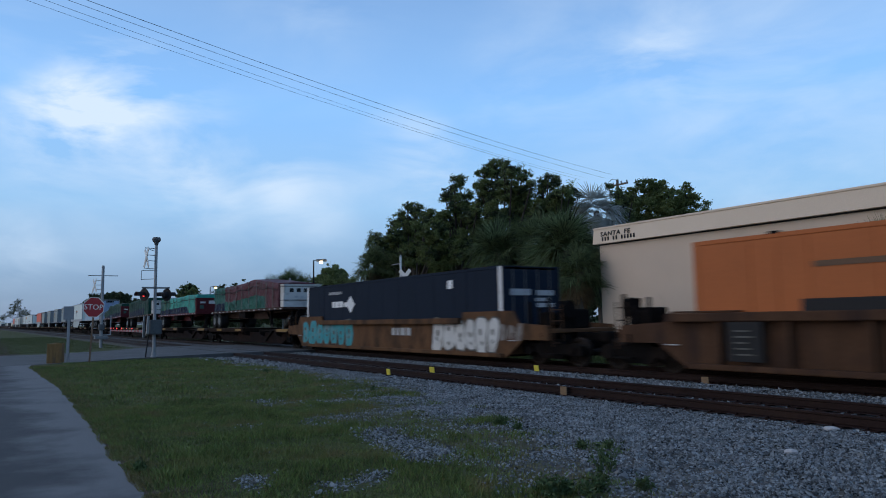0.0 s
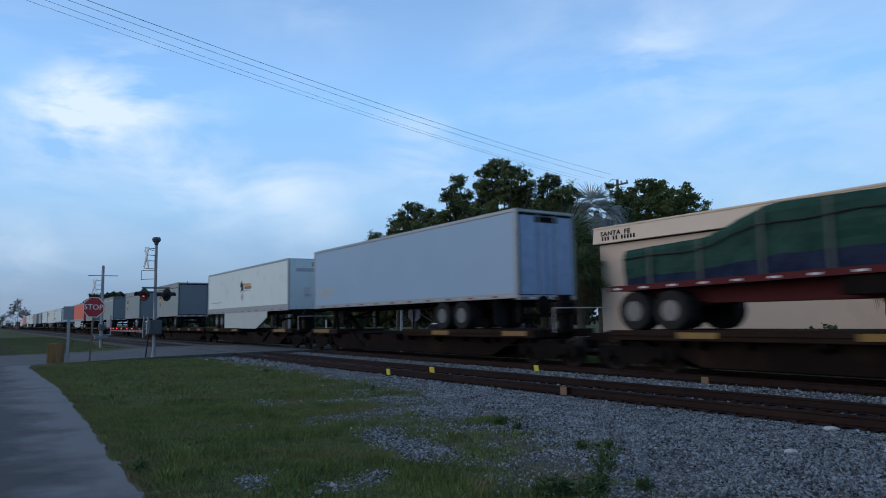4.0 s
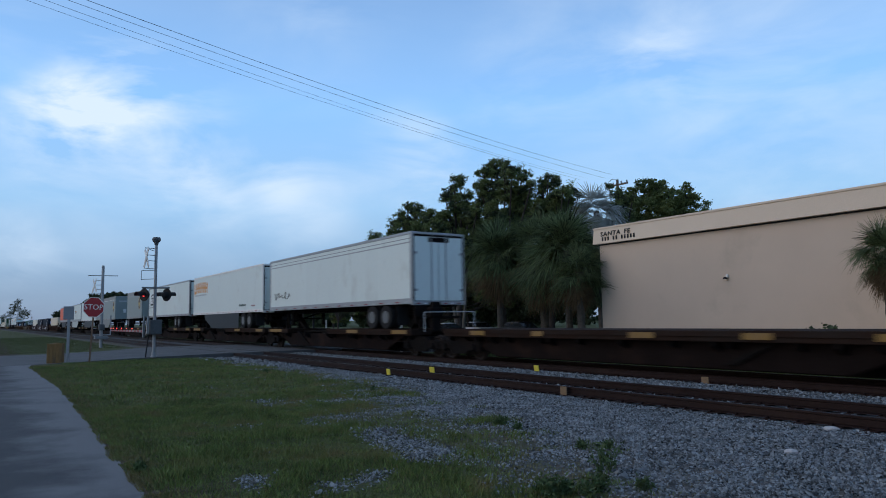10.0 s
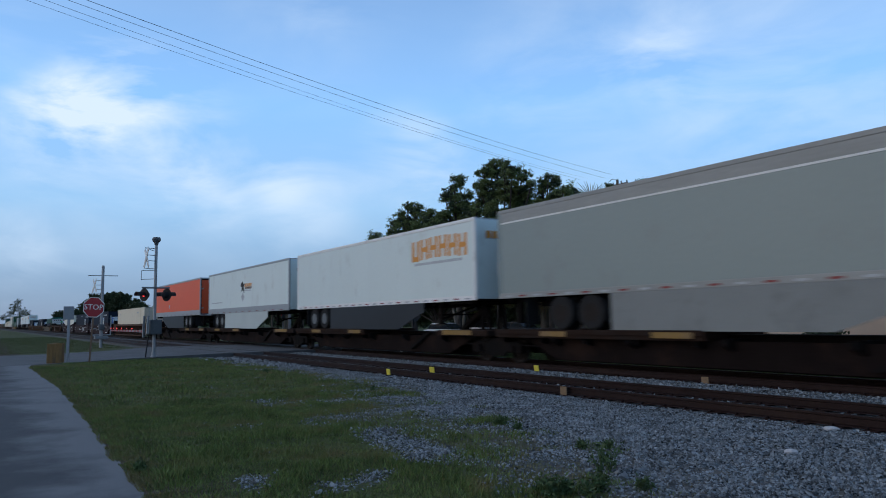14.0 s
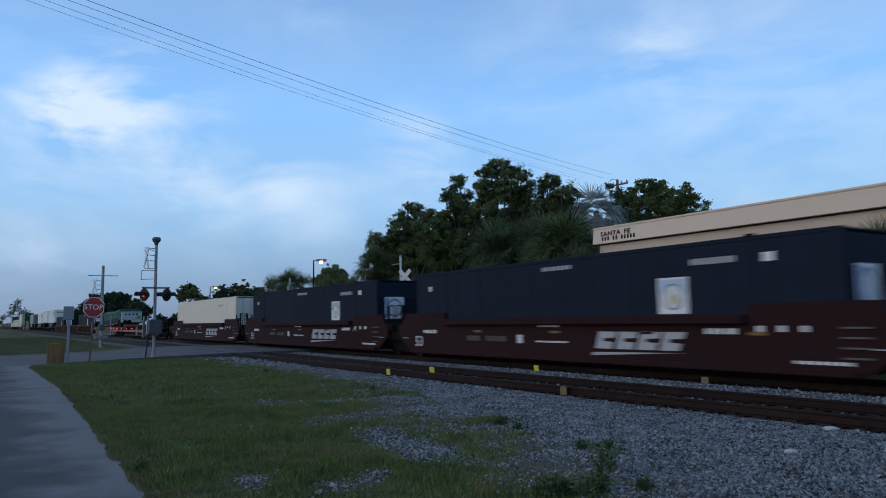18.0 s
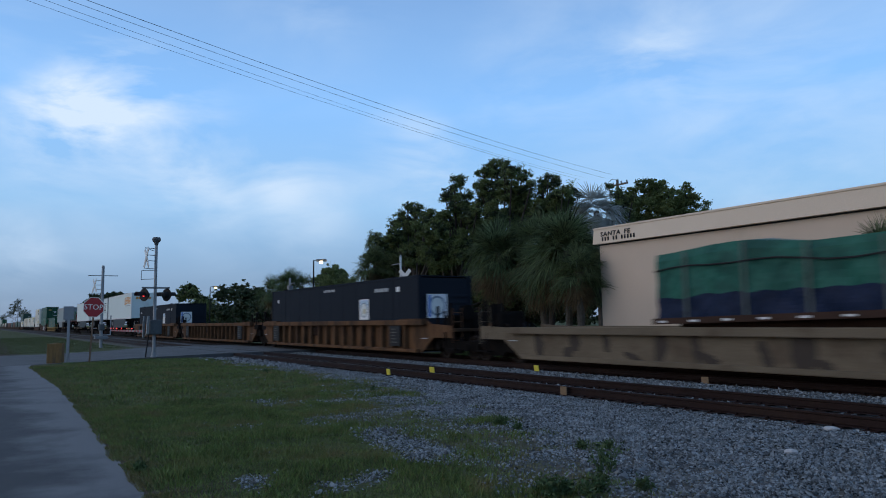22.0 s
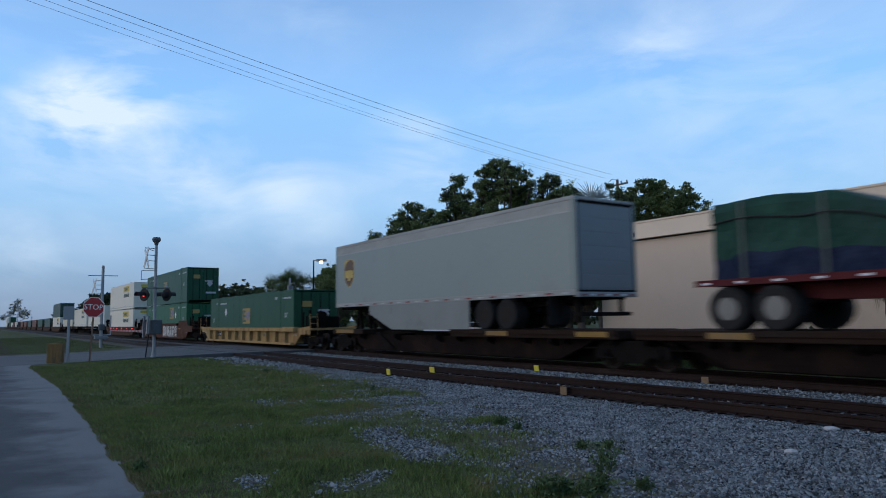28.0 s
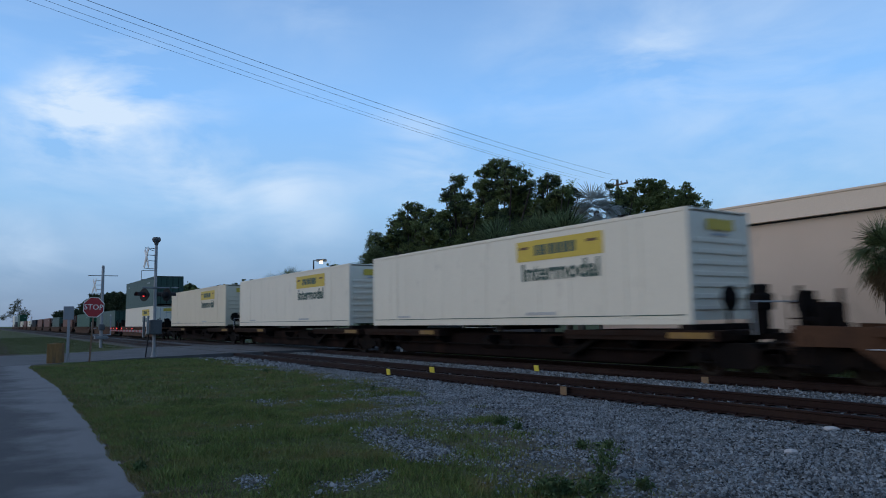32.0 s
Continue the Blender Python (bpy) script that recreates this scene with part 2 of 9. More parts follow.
def ground_mat():
    m = bpy.data.materials.new("verge")
    m.use_nodes = True
    N, L = m.node_tree.nodes, m.node_tree.links
    b = N["Principled BSDF"]
    b.inputs["Roughness"].default_value = 0.95
    b.inputs["Specular IOR Level"].default_value = 0.15
    co = N.new("ShaderNodeTexCoord")

    def noise_tex(scale, detail=6, rough=0.6):
        n = N.new("ShaderNodeTexNoise")
        n.inputs["Scale"].default_value, n.inputs["Detail"].default_value, n.inputs["Roughness"].default_value = scale, detail, rough
        L.new(co.outputs["Object"], n.inputs["Vector"])
        return n.outputs[0]

    def ramp(src, a, ca, c, cc):
        r = N.new("ShaderNodeValToRGB")
        r.color_ramp.elements[0].position, r.color_ramp.elements[0].color = a, (*ca, 1)
        r.color_ramp.elements[1].position, r.color_ramp.elements[1].color = c, (*cc, 1)
        L.new(src, r.inputs[0])
        return r.outputs[0]

    def math_node(op, a, c=None):
        n = N.new("ShaderNodeMath")
        n.operation = op
        for i, q in enumerate((a, c)):
            if q is None:
                continue
            if isinstance(q, (int, float)):
                n.inputs[i].default_value = q
            else:
                L.new(q, n.inputs[i])
        return n.outputs[0]

    def mix(f, a, c):
        n = N.new("ShaderNodeMixRGB")
        L.new(f, n.inputs[0])
        L.new(a, n.inputs[1])
        L.new(c, n.inputs[2])
        return n.outputs[0]

    sep = N.new("ShaderNodeSeparateXYZ")
    L.new(co.outputs["Object"], sep.inputs[0])
    x, y = sep.outputs[0], sep.outputs[1]
    # ballast lies between the grass edge and the foot of the far bank
    xe = math_node("MULTIPLY", math_node("MINIMUM", math_node("MAXIMUM", math_node("ADD", x, 17.5), 0.0), 15.0), 0.36)
    edge = math_node("SUBTRACT", math_node("ADD", y, xe), 9.0)
    wob = math_node("MULTIPLY", math_node("SUBTRACT", noise_tex(0.9, 6), 0.5), 4.0)
    e2 = math_node("ADD", edge, wob)
    near = N.new("ShaderNodeMapRange")
    near.inputs["From Min"].default_value, near.inputs["From Max"].default_value = -0.9, 1.3
    L.new(e2, near.inputs[0])
    far = N.new("ShaderNodeMapRange")
    far.inputs["From Min"].default_value, far.inputs["From Max"].default_value = 19.6, 18.4
    L.new(y, far.inputs[0])
    gravel_f = math_node("MULTIPLY", near.outputs[0], far.outputs[0])
    grass_c = mix(noise_tex(0.9), ramp(noise_tex(9), 0.3, (0.045, 0.058, 0.022), 0.7, (0.085, 0.105, 0.036)), ramp(noise_tex(14), 0.3, (0.10, 0.088, 0.048), 0.7, (0.075, 0.092, 0.036)))
    dirt = ramp(noise_tex(5), 0.3, (0.105, 0.088, 0.068), 0.75, (0.17, 0.145, 0.115))
    vor = N.new("ShaderNodeTexVoronoi")
    vor.inputs["Scale"].default_value = 15
    L.new(co.outputs["Object"], vor.inputs["Vector"])
    stone = mix(vor.outputs["Distance"], ramp(vor.outputs["Color"], 0.2, (0.10, 0.105, 0.115), 0.8, (0.24, 0.25, 0.265)), ramp(noise_tex(3), 0.3, (0.05, 0.05, 0.055), 0.7, (0.10, 0.10, 0.105)))
    dirt_f = N.new("ShaderNodeMapRange")
    dirt_f.inputs["From Min"].default_value, dirt_f.inputs["From Max"].default_value = 0.36, 0.56
    L.new(noise_tex(0.8, 7), dirt_f.inputs[0])
    band = N.new("ShaderNodeMapRange")
    band.inputs["From Min"].default_value, band.inputs["From Max"].default_value = 3.2, 0.9
    L.new(e2, band.inputs[0])
    gravel_c = mix(math_node("MULTIPLY", dirt_f.outputs[0], band.outputs[0]), stone, dirt)
    # bare brown soil along the lane's edge
    rim = N.new("ShaderNodeMapRange")
    rim.inputs["From Min"].default_value, rim.inputs["From Max"].default_value = 2.3, 1.75
    L.new(math_node("ADD", y, math_node("MULTIPLY", math_node("SUBTRACT", noise_tex(1.7, 5), 0.5), 1.2)), rim.inputs[0])
    soil = ramp(noise_tex(7), 0.3, (0.050, 0.040, 0.030), 0.75, (0.105, 0.082, 0.060))
    L.new(mix(rim.outputs[0], mix(gravel_f, grass_c, gravel_c), soil), b.inputs["Base Color"])
    bp = N.new("ShaderNodeBump")
    bp.inputs["Strength"].default_value, bp.inputs["Distance"].default_value = 0.7, 0.05
    L.new(math_node("ADD", vor.outputs["Distance"], noise_tex(22, 4)), bp.inputs["Height"])
    L.new(bp.outputs[0], b.inputs["Normal"])
    return m


def build_ground():
    xs = [-3000, -1200, -600, -300, -160, -90, -60, -45] + [-40 + 1.0 * i for i in range(47)] + [10, 20, 60, 200, 800, 3000]
    ys = [-3000, -900, -250, -80, -30, -12, -4] + [-3 + 0.5 * i for i in range(19)] + [6.8 + 0.3 * i for i in range(44)] + [20.5, 22, 26, 32, 40, 60, 100, 250, 900, 3000]
    g = Geo()
    for x in xs:
        for y in ys:
            z = profile_z(y)
            z += unevenness(x, y)
            g.v.append((x, y, z))
    n = len(ys)
    g.f = [(i * n + j, (i + 1) * n + j, (i + 1) * n + j + 1, i * n + j + 1) for i in range(len(xs) - 1) for j in range(n - 1)]
    solid("ground", g, ground_mat(), "grass verge, ballast and bare dirt along the railway", kind="structure", smooth=True)


build_ground()

ASPHALT = mat("asphalt", (0.045, 0.047, 0.051), 0.85, var=0.25, scale=1.6, fine=70, bump=0.3, col2=(0.072, 0.074, 0.079), patch=0.3, patch_scale=0.5)
ASPHALT_X = mat("crossing_asphalt", (0.082, 0.082, 0.083), 0.85, var=0.25, scale=0.8, fine=50, bump=0.35, col2=(0.065, 0.065, 0.067), patch=0.35, patch_scale=0.35)



def edge_dust(m):
    """Pale dust that gathers in ragged patches along the lane's edge."""
    N, L = m.node_tree.nodes, m.node_tree.links
    b = N["Principled BSDF"]
    old = b.inputs["Base Color"].links[0].from_socket
    co = N.new("ShaderNodeTexCoord")
    sep = N.new("ShaderNodeSeparateXYZ")
    L.new(co.outputs["Object"], sep.inputs[0])
    nz = N.new("ShaderNodeTexNoise")
    nz.inputs["Scale"].default_value, nz.inputs["Detail"].default_value, nz.inputs["Roughness"].default_value = 0.8, 8, 0.62
    L.new(co.outputs["Object"], nz.inputs["Vector"])
    near = N.new("ShaderNodeMapRange")
    near.inputs["From Min"].default_value, near.inputs["From Max"].default_value = 0.25, 1.45
    near.inputs["To Min"].default_value, near.inputs["To Max"].default_value = -0.14, 0.24
    L.new(sep.outputs[1], near.inputs[0])
    ad = N.new("ShaderNodeMath")
    L.new(nz.outputs[0], ad.inputs[0])
    L.new(near.outputs[0], ad.inputs[1])
    f = N.new("ShaderNodeMapRange")
    f.inputs["From Min"].default_value, f.inputs["From Max"].default_value = 0.44, 0.70
    f.inputs["To Max"].default_value = 0.66
    L.new(ad.outputs[0], f.inputs[0])
    mx = N.new("ShaderNodeMixRGB")
    mx.inputs[2].default_value = (0.19, 0.193, 0.197, 1)
    L.new(f.outputs[0], mx.inputs[0])
    L.new(old, mx.inputs[1])
    L.new(mx.outputs[0], b.inputs["Base Color"])


edge_dust(ASPHALT)


def lane_edge(x):
    """Where the lane ends and the verge begins."""
    pts = ((12, 1.34), (-7, 1.36), (-9.7, 1.47), (-13.4, 1.60), (-19.7, 1.82), (-29, 1.77), (-32, 1.6))
    for (a, ya), (b, yb) in zip(pts, pts[1:]):
        if x >= b:
            return ya + (yb - ya) * (x - a) / (b - a)
    return 1.6


def build_roads():
    rnd = random.Random(5)
    # lane on which the camera stands, with a frayed edge
    edge = []
    for i in range(-20, 200):
        x = 8 - i * 0.2
        if x < -31.2:
            break
        edge.append((x, lane_edge(x) + 0.10 * noise.noise((x * 0.9, 2, 0)) + 0.05 * noise.noise((x * 2.6, 7, 0)) + 0.03 * noise.noise((x * 6.5, 3, 0))))
    pts = edge + [(-33.0, 1.9), (-36.5, 1.9), (-36.5, -3.9), (12.0, -3.9)]
    g = Geo().prism(pts, -0.30, -0.1215, "z")
    solid("lane", g, ASPHALT, "worn grey asphalt lane with a ragged edge", kind="structure")
    # the road that crosses the tracks
    prof = ((-60, -0.119), (2.5, -0.118), (6, -0.06), (9.6, -0.012), (17.6, -0.012), (21, -0.22), (26, -0.30), (70, -0.28))
    g = Geo()
    for y, z in prof:
        w = 0 if y > 5 or y < 0 else 0.8
        far = -44.5 if y < 7 else (-48 if y < 12 else -46)
        for x in (-34.0 + w, far):
            g.v += [(x, y, z), (x, y, -0.7)]
    for i in range(len(prof) - 1):
        a = i * 4
        g.f += [(a, a + 2, a + 6, a + 4), (a, a + 4, a + 5, a + 1), (a + 2, a + 3, a + 7, a + 6)]
    solid("road", g, ASPHALT_X, "asphalt road over the level crossing", kind="structure")


build_roads()

# ---------------- tracks ----------------
RAIL = mat("rusty_rail", (0.020, 0.0105, 0.0095), 0.6, 0.3, var=0.3, scale=2, fine=30, bump=0.2, col2=(0.032, 0.018, 0.014), patch=0.25, spec=0.15)
TIE = mat("old_tie", (0.024, 0.020, 0.018), 0.9, var=0.35, scale=3, fine=25, bump=0.5, per_object=0.4, stretch=(1, 6, 1), spec=0.1)
TRACK_NEAR, TRACK_FAR = 11.26, 15.57


def rail_outline(y):
    return [(y - 0.07, -0.17), (y + 0.07, -0.17), (y + 0.07, -0.155), (y + 0.012, -0.14), (y + 0.010, -0.045), (y + 0.036, -0.035), (y + 0.036, -0.006), (y + 0.026, 0.0), (y - 0.026, 0.0), (y - 0.036, -0.006), (y - 0.036, -0.035), (y - 0.010, -0.045), (y - 0.012, -0.14), (y - 0.07, -0.155)]


def build_track(name, yc, label):
    root = thing(name, pose(0, 0, 0), label, "track", kind="structure")
    for s in (-1, 1):
        part("rail", Geo().prism(rail_outline(yc + s * 0.755), -900, 90, "x"), RAIL, root)
    tie = Geo().box(-0.115, -1.3, -0.17, 0.115, 1.3, -0.0, 0.02).mesh("tie", TIE)
    plate = Geo().box(-0.1, -0.16, 0.0, 0.1, 0.16, 0.018, 0.006)
    plate.box(-0.09, -0.12, 0.018, -0.05, -0.07, 0.05, 0.008).box(0.05, 0.07, 0.018, 0.09, 0.12, 0.05, 0.008)
    plate = plate.mesh("tie_plate", RAIL)
    for i in range(70):
        x = -33.0 + i * 0.495
        t = part("tie", tie, None, root)
        t.matrix_local = pose(x + 0.02 * math.sin(i * 7.1), yc, -0.19, 0, 0, 0.8 * math.sin(i * 3.3))
        for s in (-1, 1):
            q = part("tie_plate", plate, None, t)
            q.matrix_local = pose(0, s * 0.755, 0.0)
    return root


build_track("track_near", TRACK_NEAR, "rusty siding rails on worn wooden ties in ballast")
build_track("track_far", TRACK_FAR, "main line rails under the passing freight train")
TAG = mat("yellow_tag", (0.62, 0.52, 0.06), 0.6, var=0.15, scale=6, bump=0.05)
TAN = mat("tan_tag", (0.17, 0.105, 0.055), 0.7, var=0.25, scale=6, bump=0.1)


def rail_marker(x, y, z, material, label, w=0.2, tilt=8):
    root = thing("rail_marker", pose(x, y, z, tilt, 0, 6), label, "rail marker", "markers on the rails")
    part("plate", Geo().box(-w / 2, -0.015, 0, w / 2, 0.015, 0.17, 0.006), material, root)
    part("foot", Geo().box(-w / 2 - 0.02, -0.06, -0.02, w / 2 + 0.02, 0.05, 0.002, 0.006), RAIL, root)


rail_marker(-18.24, 10.3, -0.16, TAG, "small yellow plate clipped to the near rail", 0.17)
rail_marker(-17.56, 11.42, -0.13, TAG, "small yellow plate beside the inner rail", 0.22)
rail_marker(-15.43, 13.7, -0.1, TAG, "small yellow plate standing in the ballast between the tracks", 0.19)
rail_marker(-10.87, 10.39, -0.17, TAN, "tan rail clip on the near rail", 0.17, 0)
rail_marker(-9.97, 14.0, -0.13, TAN, "tan rail clip beside the main line", 0.18, 0)

# ---------------- building ----------------
STUCCO = mat("beige_stucco", (0.575, 0.45, 0.352), 0.9, var=0.07, scale=0.6, fine=60, bump=0.12, col2=(0.48, 0.385, 0.30), patch=0.15, patch_scale=0.25)
FASCIA = mat("tan_metal_fascia", (0.66, 0.525, 0.40), 0.6, var=0.06, scale=0.5, fine=20, bump=0.05)
SHADOWTONE = mat("dark_shadow_tone", (0.03, 0.027, 0.025), 0.9, var=0.1)
BLACKPAINT = mat("black_paint", (0.02, 0.02, 0.022), 0.6, var=0.1, spec=0.15)
OFFWHITE = mat("off_white_paint", (0.72, 0.71, 0.68), 0.55, var=0.08, scale=2, fine=30, bump=0.05, col2=(0.5, 0.48, 0.44), patch=0.15)
STEEL = mat("galvanised_steel", (0.27, 0.275, 0.285), 0.55, 0.4, var=0.15, scale=5, fine=40, bump=0.08)
DULLSTEEL = mat("dull_grey_paint", (0.17, 0.178, 0.185), 0.6, 0.1, var=0.2, scale=4, fine=30, bump=0.1)
BY = 28.0


def build_building():
    root = thing("warehouse", pose(0, BY, 0), "long beige stucco warehouse with a tan metal fascia", "warehouse")
    x0, x1, top = -26.1, 34.0, 6.26
    fas = 5.36
    part("wall", Geo().box(x0, 0, -0.5, x1, 0.25, fas - 0.06), STUCCO, root, "beige stucco front wall")
    part("side_wall", Geo().box(x0, 0.25, -0.5, x0 + 0.25, 26, fas - 0.06), STUCCO, root)
    part("side_wall", Geo().box(x1 - 0.25, 0.25, -0.5, x1, 26, fas - 0.06), STUCCO, root)
    part("back_wall", Geo().box(x0, 26, -0.5, x1, 26.25, fas - 0.06), STUCCO, root)
    part("roof", Geo().box(x0 + 0.1, 0.1, fas - 0.06, x1 - 0.1, 26.1, fas + 0.12), FASCIA, root, "flat tan roof deck")
    # near-black strip set on the wall as the overhang's shadow line
    part("shadow_gap", Geo().box(x0 - 0.05, -0.05, fas - 0.07, x1 + 0.05, 0.0, fas - 0.003), SHADOWTONE, root, "dark strip in place of the shadow under the fascia")
    n = 5
    w = (x1 - x0 + 0.5) / n
    for i in range(n):
        f = Geo().prism([(-0.28, fas), (-0.10, fas), (-0.10, top - 0.1), (-0.16, top - 0.1)], x0 - 0.25 + i * w + 0.001, x0 - 0.25 + (i + 1) * w - 0.001, "x")
        part("fascia_panel", f, FASCIA, root)
    part("coping", Geo().box(x0 - 0.28, -0.2, top - 0.1, x1 + 0.28, 0.35, top, 0.02), FASCIA, root, "thin metal coping")
    part("end_fascia", Geo().box(x0 - 0.28, -0.08, fas, x0 - 0.1, 26.2, top - 0.1), FASCIA, root)
    # lettering on the fascia, with the address line as plain bars
    for word, dx in (("SANTA", 0.3), ("FE", 1.94)):
        t = part("sign_lettering", lettering(word, 0.40, 0.016, BLACKPAINT, "LEFT", 1.16), None, root, "black serif-like letters")
        t.matrix_local = pose(x0 + dx, -0.243, top - 0.40, -8)
        t.scale = (1.0, 1, 0.86)
    rnd = random.Random(3)
    x = x0 + 0.42
    for k in (3, 2, 5):
        for i in range(k):
            part("address_bar", Geo().box(x, -0.272, fas + 0.13, x + 0.1, -0.262, fas + 0.34), BLACKPAINT, root, "black painted bar")
            x += 0.2
        x += 0.17
    # small wall lamp and conduit
    lx = -18.47
    lamp = part("wall_lamp", Geo().box(lx - 0.05, -0.10, 3.10, lx + 0.05, 0.0, 3.26, 0.02), OFFWHITE, root, "small white wall lamp")
    # black shape below the lamp, put in for its shadow on the wall
    part("lamp_hood", Geo().lathe([(0.10, 0.0), (0.085, 0.06), (0.03, 0.10)], (lx - 0.04, -0.16, 3.04), "z", 12), BLACKPAINT, lamp, "black shape in place of the lamp's shadow")


build_building()

# ---------------- crossing signals and signs ----------------
REDLAMP = mat("red_lamp", (1.0, 0.05, 0.05), 0.3, emit=1.9, bump=0)
DARKBOX = mat("dark_grey_box", (0.075, 0.08, 0.086), 0.6, 0.1, var=0.2, scale=4, fine=30, bump=0.1)
REDDULL = mat("red_lens", (0.25, 0.01, 0.01), 0.2, bump=0)
LAMPGLOW = mat("lamp_glow", (1.0, 0.72, 0.45), 0.3, emit=16.0, bump=0)
LAMPYEL = mat("lamp_yellow", (1.0, 0.62, 0.12), 0.3, emit=12.0, bump=0)
SIGNRED = mat("stop_red", (0.27, 0.012, 0.018), 0.5, var=0.12, scale=4, bump=0.03)
SIGNWHITE = mat("sign_white", (0.58, 0.58, 0.57), 0.5, var=0.08, scale=4, bump=0.03)
RUSTPOST = mat("rusty_brown_post", (0.16, 0.10, 0.065), 0.8, var=0.3, scale=5, bump=0.2)
BOLLARD = mat("yellow_brown_boards", (0.21, 0.115, 0.040), 0.8, var=0.25, scale=4, fine=30, bump=0.3, col2=(0.13, 0.085, 0.045), patch=0.4)
GREYBACK = mat("bare_aluminium", (0.21, 0.22, 0.235), 0.4, 0.5, var=0.12, scale=4, bump=0.05)


def crossbuck(parent, x, y, z, turn, size=1.2, material=SIGNWHITE):
    for a in (45, -45):
        ob = part("crossbuck_blade", Geo().box(-size / 2, -0.012, -0.11, size / 2, 0.012, 0.11, 0.004), material, parent)
        ob.matrix_local = pose(x, y + (0.014 if a > 0 else -0.014), z, 0, a, turn)


def flasher(parent, x, y, z, turn, lit, size=0.3):
    f = part("flasher", Geo().lathe([(size, 0.0), (size, 0.02), (0.16, 0.03), (0.14, 0.2), (0.06, 0.24)], (0, 0, 0), "y", 18), BLACKPAINT, parent, "black round backing disc")
    f.matrix_local = pose(x, y, z, 0, 0, turn)
    part("visor", Geo().prism([(0.14 * math.cos(a), 0.14 * math.sin(a)) for a in [radians(q) for q in range(-20, 201, 20)]] + [(0.125 * math.cos(a), 0.125 * math.sin(a)) for a in [radians(q) for q in range(200, -21, -20)]], -0.42, 0.0, "y"), BLACKPAINT, f)
    part("lens", Geo().lathe([(0.085, -0.02), (0.06, -0.035), (0.02, -0.045)], (0, 0, 0), "y", 16), REDLAMP if lit else REDDULL, f, "glowing red lens" if lit else "dark red lens")


def gate_arm(parent, x, y, z, length, n):
    arm = part("gate_arm", Geo().prism([(0, -0.06), (-length, -0.03), (-length, 0.03), (0, 0.06)], -0.02, 0.02, "y"), GREYBACK, parent, "white gate arm")
    arm.matrix_local = pose(x, y, z, 0, 0, 0)
    step = length / n
    for i in range(n):
        part("red_band", Geo().box(-(i + 0.75) * step, -0.028, -0.045, -(i + 0.25) * step, -0.021, 0.045), SIGNRED, arm)
    for k in (0.30, 0.46, 0.62, 0.78, 0.90, 0.99):
        l = part("gate_light", Geo().lathe([(0.018, -0.022), (0.028, -0.012), (0.028, 0.012), (0.012, 0.02)], (-k * length, -0.03, 0.12), "y", 10), REDLAMP, arm, "small red gate light")


def build_near_signal():
    m = thing("crossing_signal", pose(-34.0, 6.8, -0.06), "grey crossing signal mast with red flashers and lowered gate", "crossing signal", "crossing signals")
    part("mast", Geo().tube((0, 0, 0), (0, 0, 5.25), 0.075, 0.065, 14), STEEL, m, "galvanised mast")
    part("base", Geo().lathe([(0.14, 0), (0.14, 0.05), (0.10, 0.1), (0.09, 0.25)], (0, 0, 0), "z", 14), STEEL, m)
    part("bell", Geo().lathe([(0.02, 0.28), (0.16, 0.26), (0.2, 0.16), (0.16, 0.06), (0.1, 0.02), (0.08, -0.1)], (0, 0, 5.3), "z", 16), DARKBOX, m, "round warning bell on the mast top")
    crossbuck(m, 0.0, -0.42, 4.58, 1)
    for z in (4.08, 4.45, 4.71, 5.03):
        part("bracket", Geo().tube((0, 0, z), (0, -0.45, z + 0.02), 0.018, seg=6), STEEL, m)
    part("bracket", Geo().tube((0, -0.1, 4.92), (0, -0.5, 5.08), 0.018, seg=6), STEEL, m)
    part("sign_frame", Geo().tube((0, -0.62, 4.0), (0, -0.62, 3.58), 0.016, seg=6).tube((0, -0.62, 3.58), (0, 0, 3.62), 0.016, seg=6).tube((0, -0.62, 4.0), (0, 0, 4.02), 0.016, seg=6), STEEL, m, "empty wire sign frame")
    part("cross_arm", Geo().tube((0.08, -0.6, 3.2), (0.08, 0.62, 3.2), 0.04, seg=8), DULLSTEEL, m)
    flasher(m, 0.08, -0.5, 2.87, 28, True)
    flasher(m, 0.08, 0.5, 2.87, 208, False)
    flasher(m, -0.2, 0.45, 2.87, 330, False, 0.26)
    part("gate_box", Geo().box(-0.32, -0.28, 1.05, 0.32, 0.28, 1.72, 0.04), DARKBOX, m, "dark grey gate mechanism box")
    part("counterweight", Geo().prism([(0.2, 1.0), (0.5, 1.1), (0.62, 1.9), (0.5, 1.9), (0.32, 1.25)], -0.42, -0.34, "y"), STEEL, m)
    part("support_arm", Geo().prism([(-0.55, 0.9), (-0.4, 0.9), (-0.3, 1.9), (-0.42, 1.9)], -0.42, -0.34, "y"), GREYBACK, m)
    part("conduit", Geo().tube((-0.28, -0.3, 0), (-0.18, -0.2, 1.1), 0.03, seg=6), BLACKPAINT, m)
    gate_arm(m, -0.35, -0.38, 1.2, 9.4, 11)


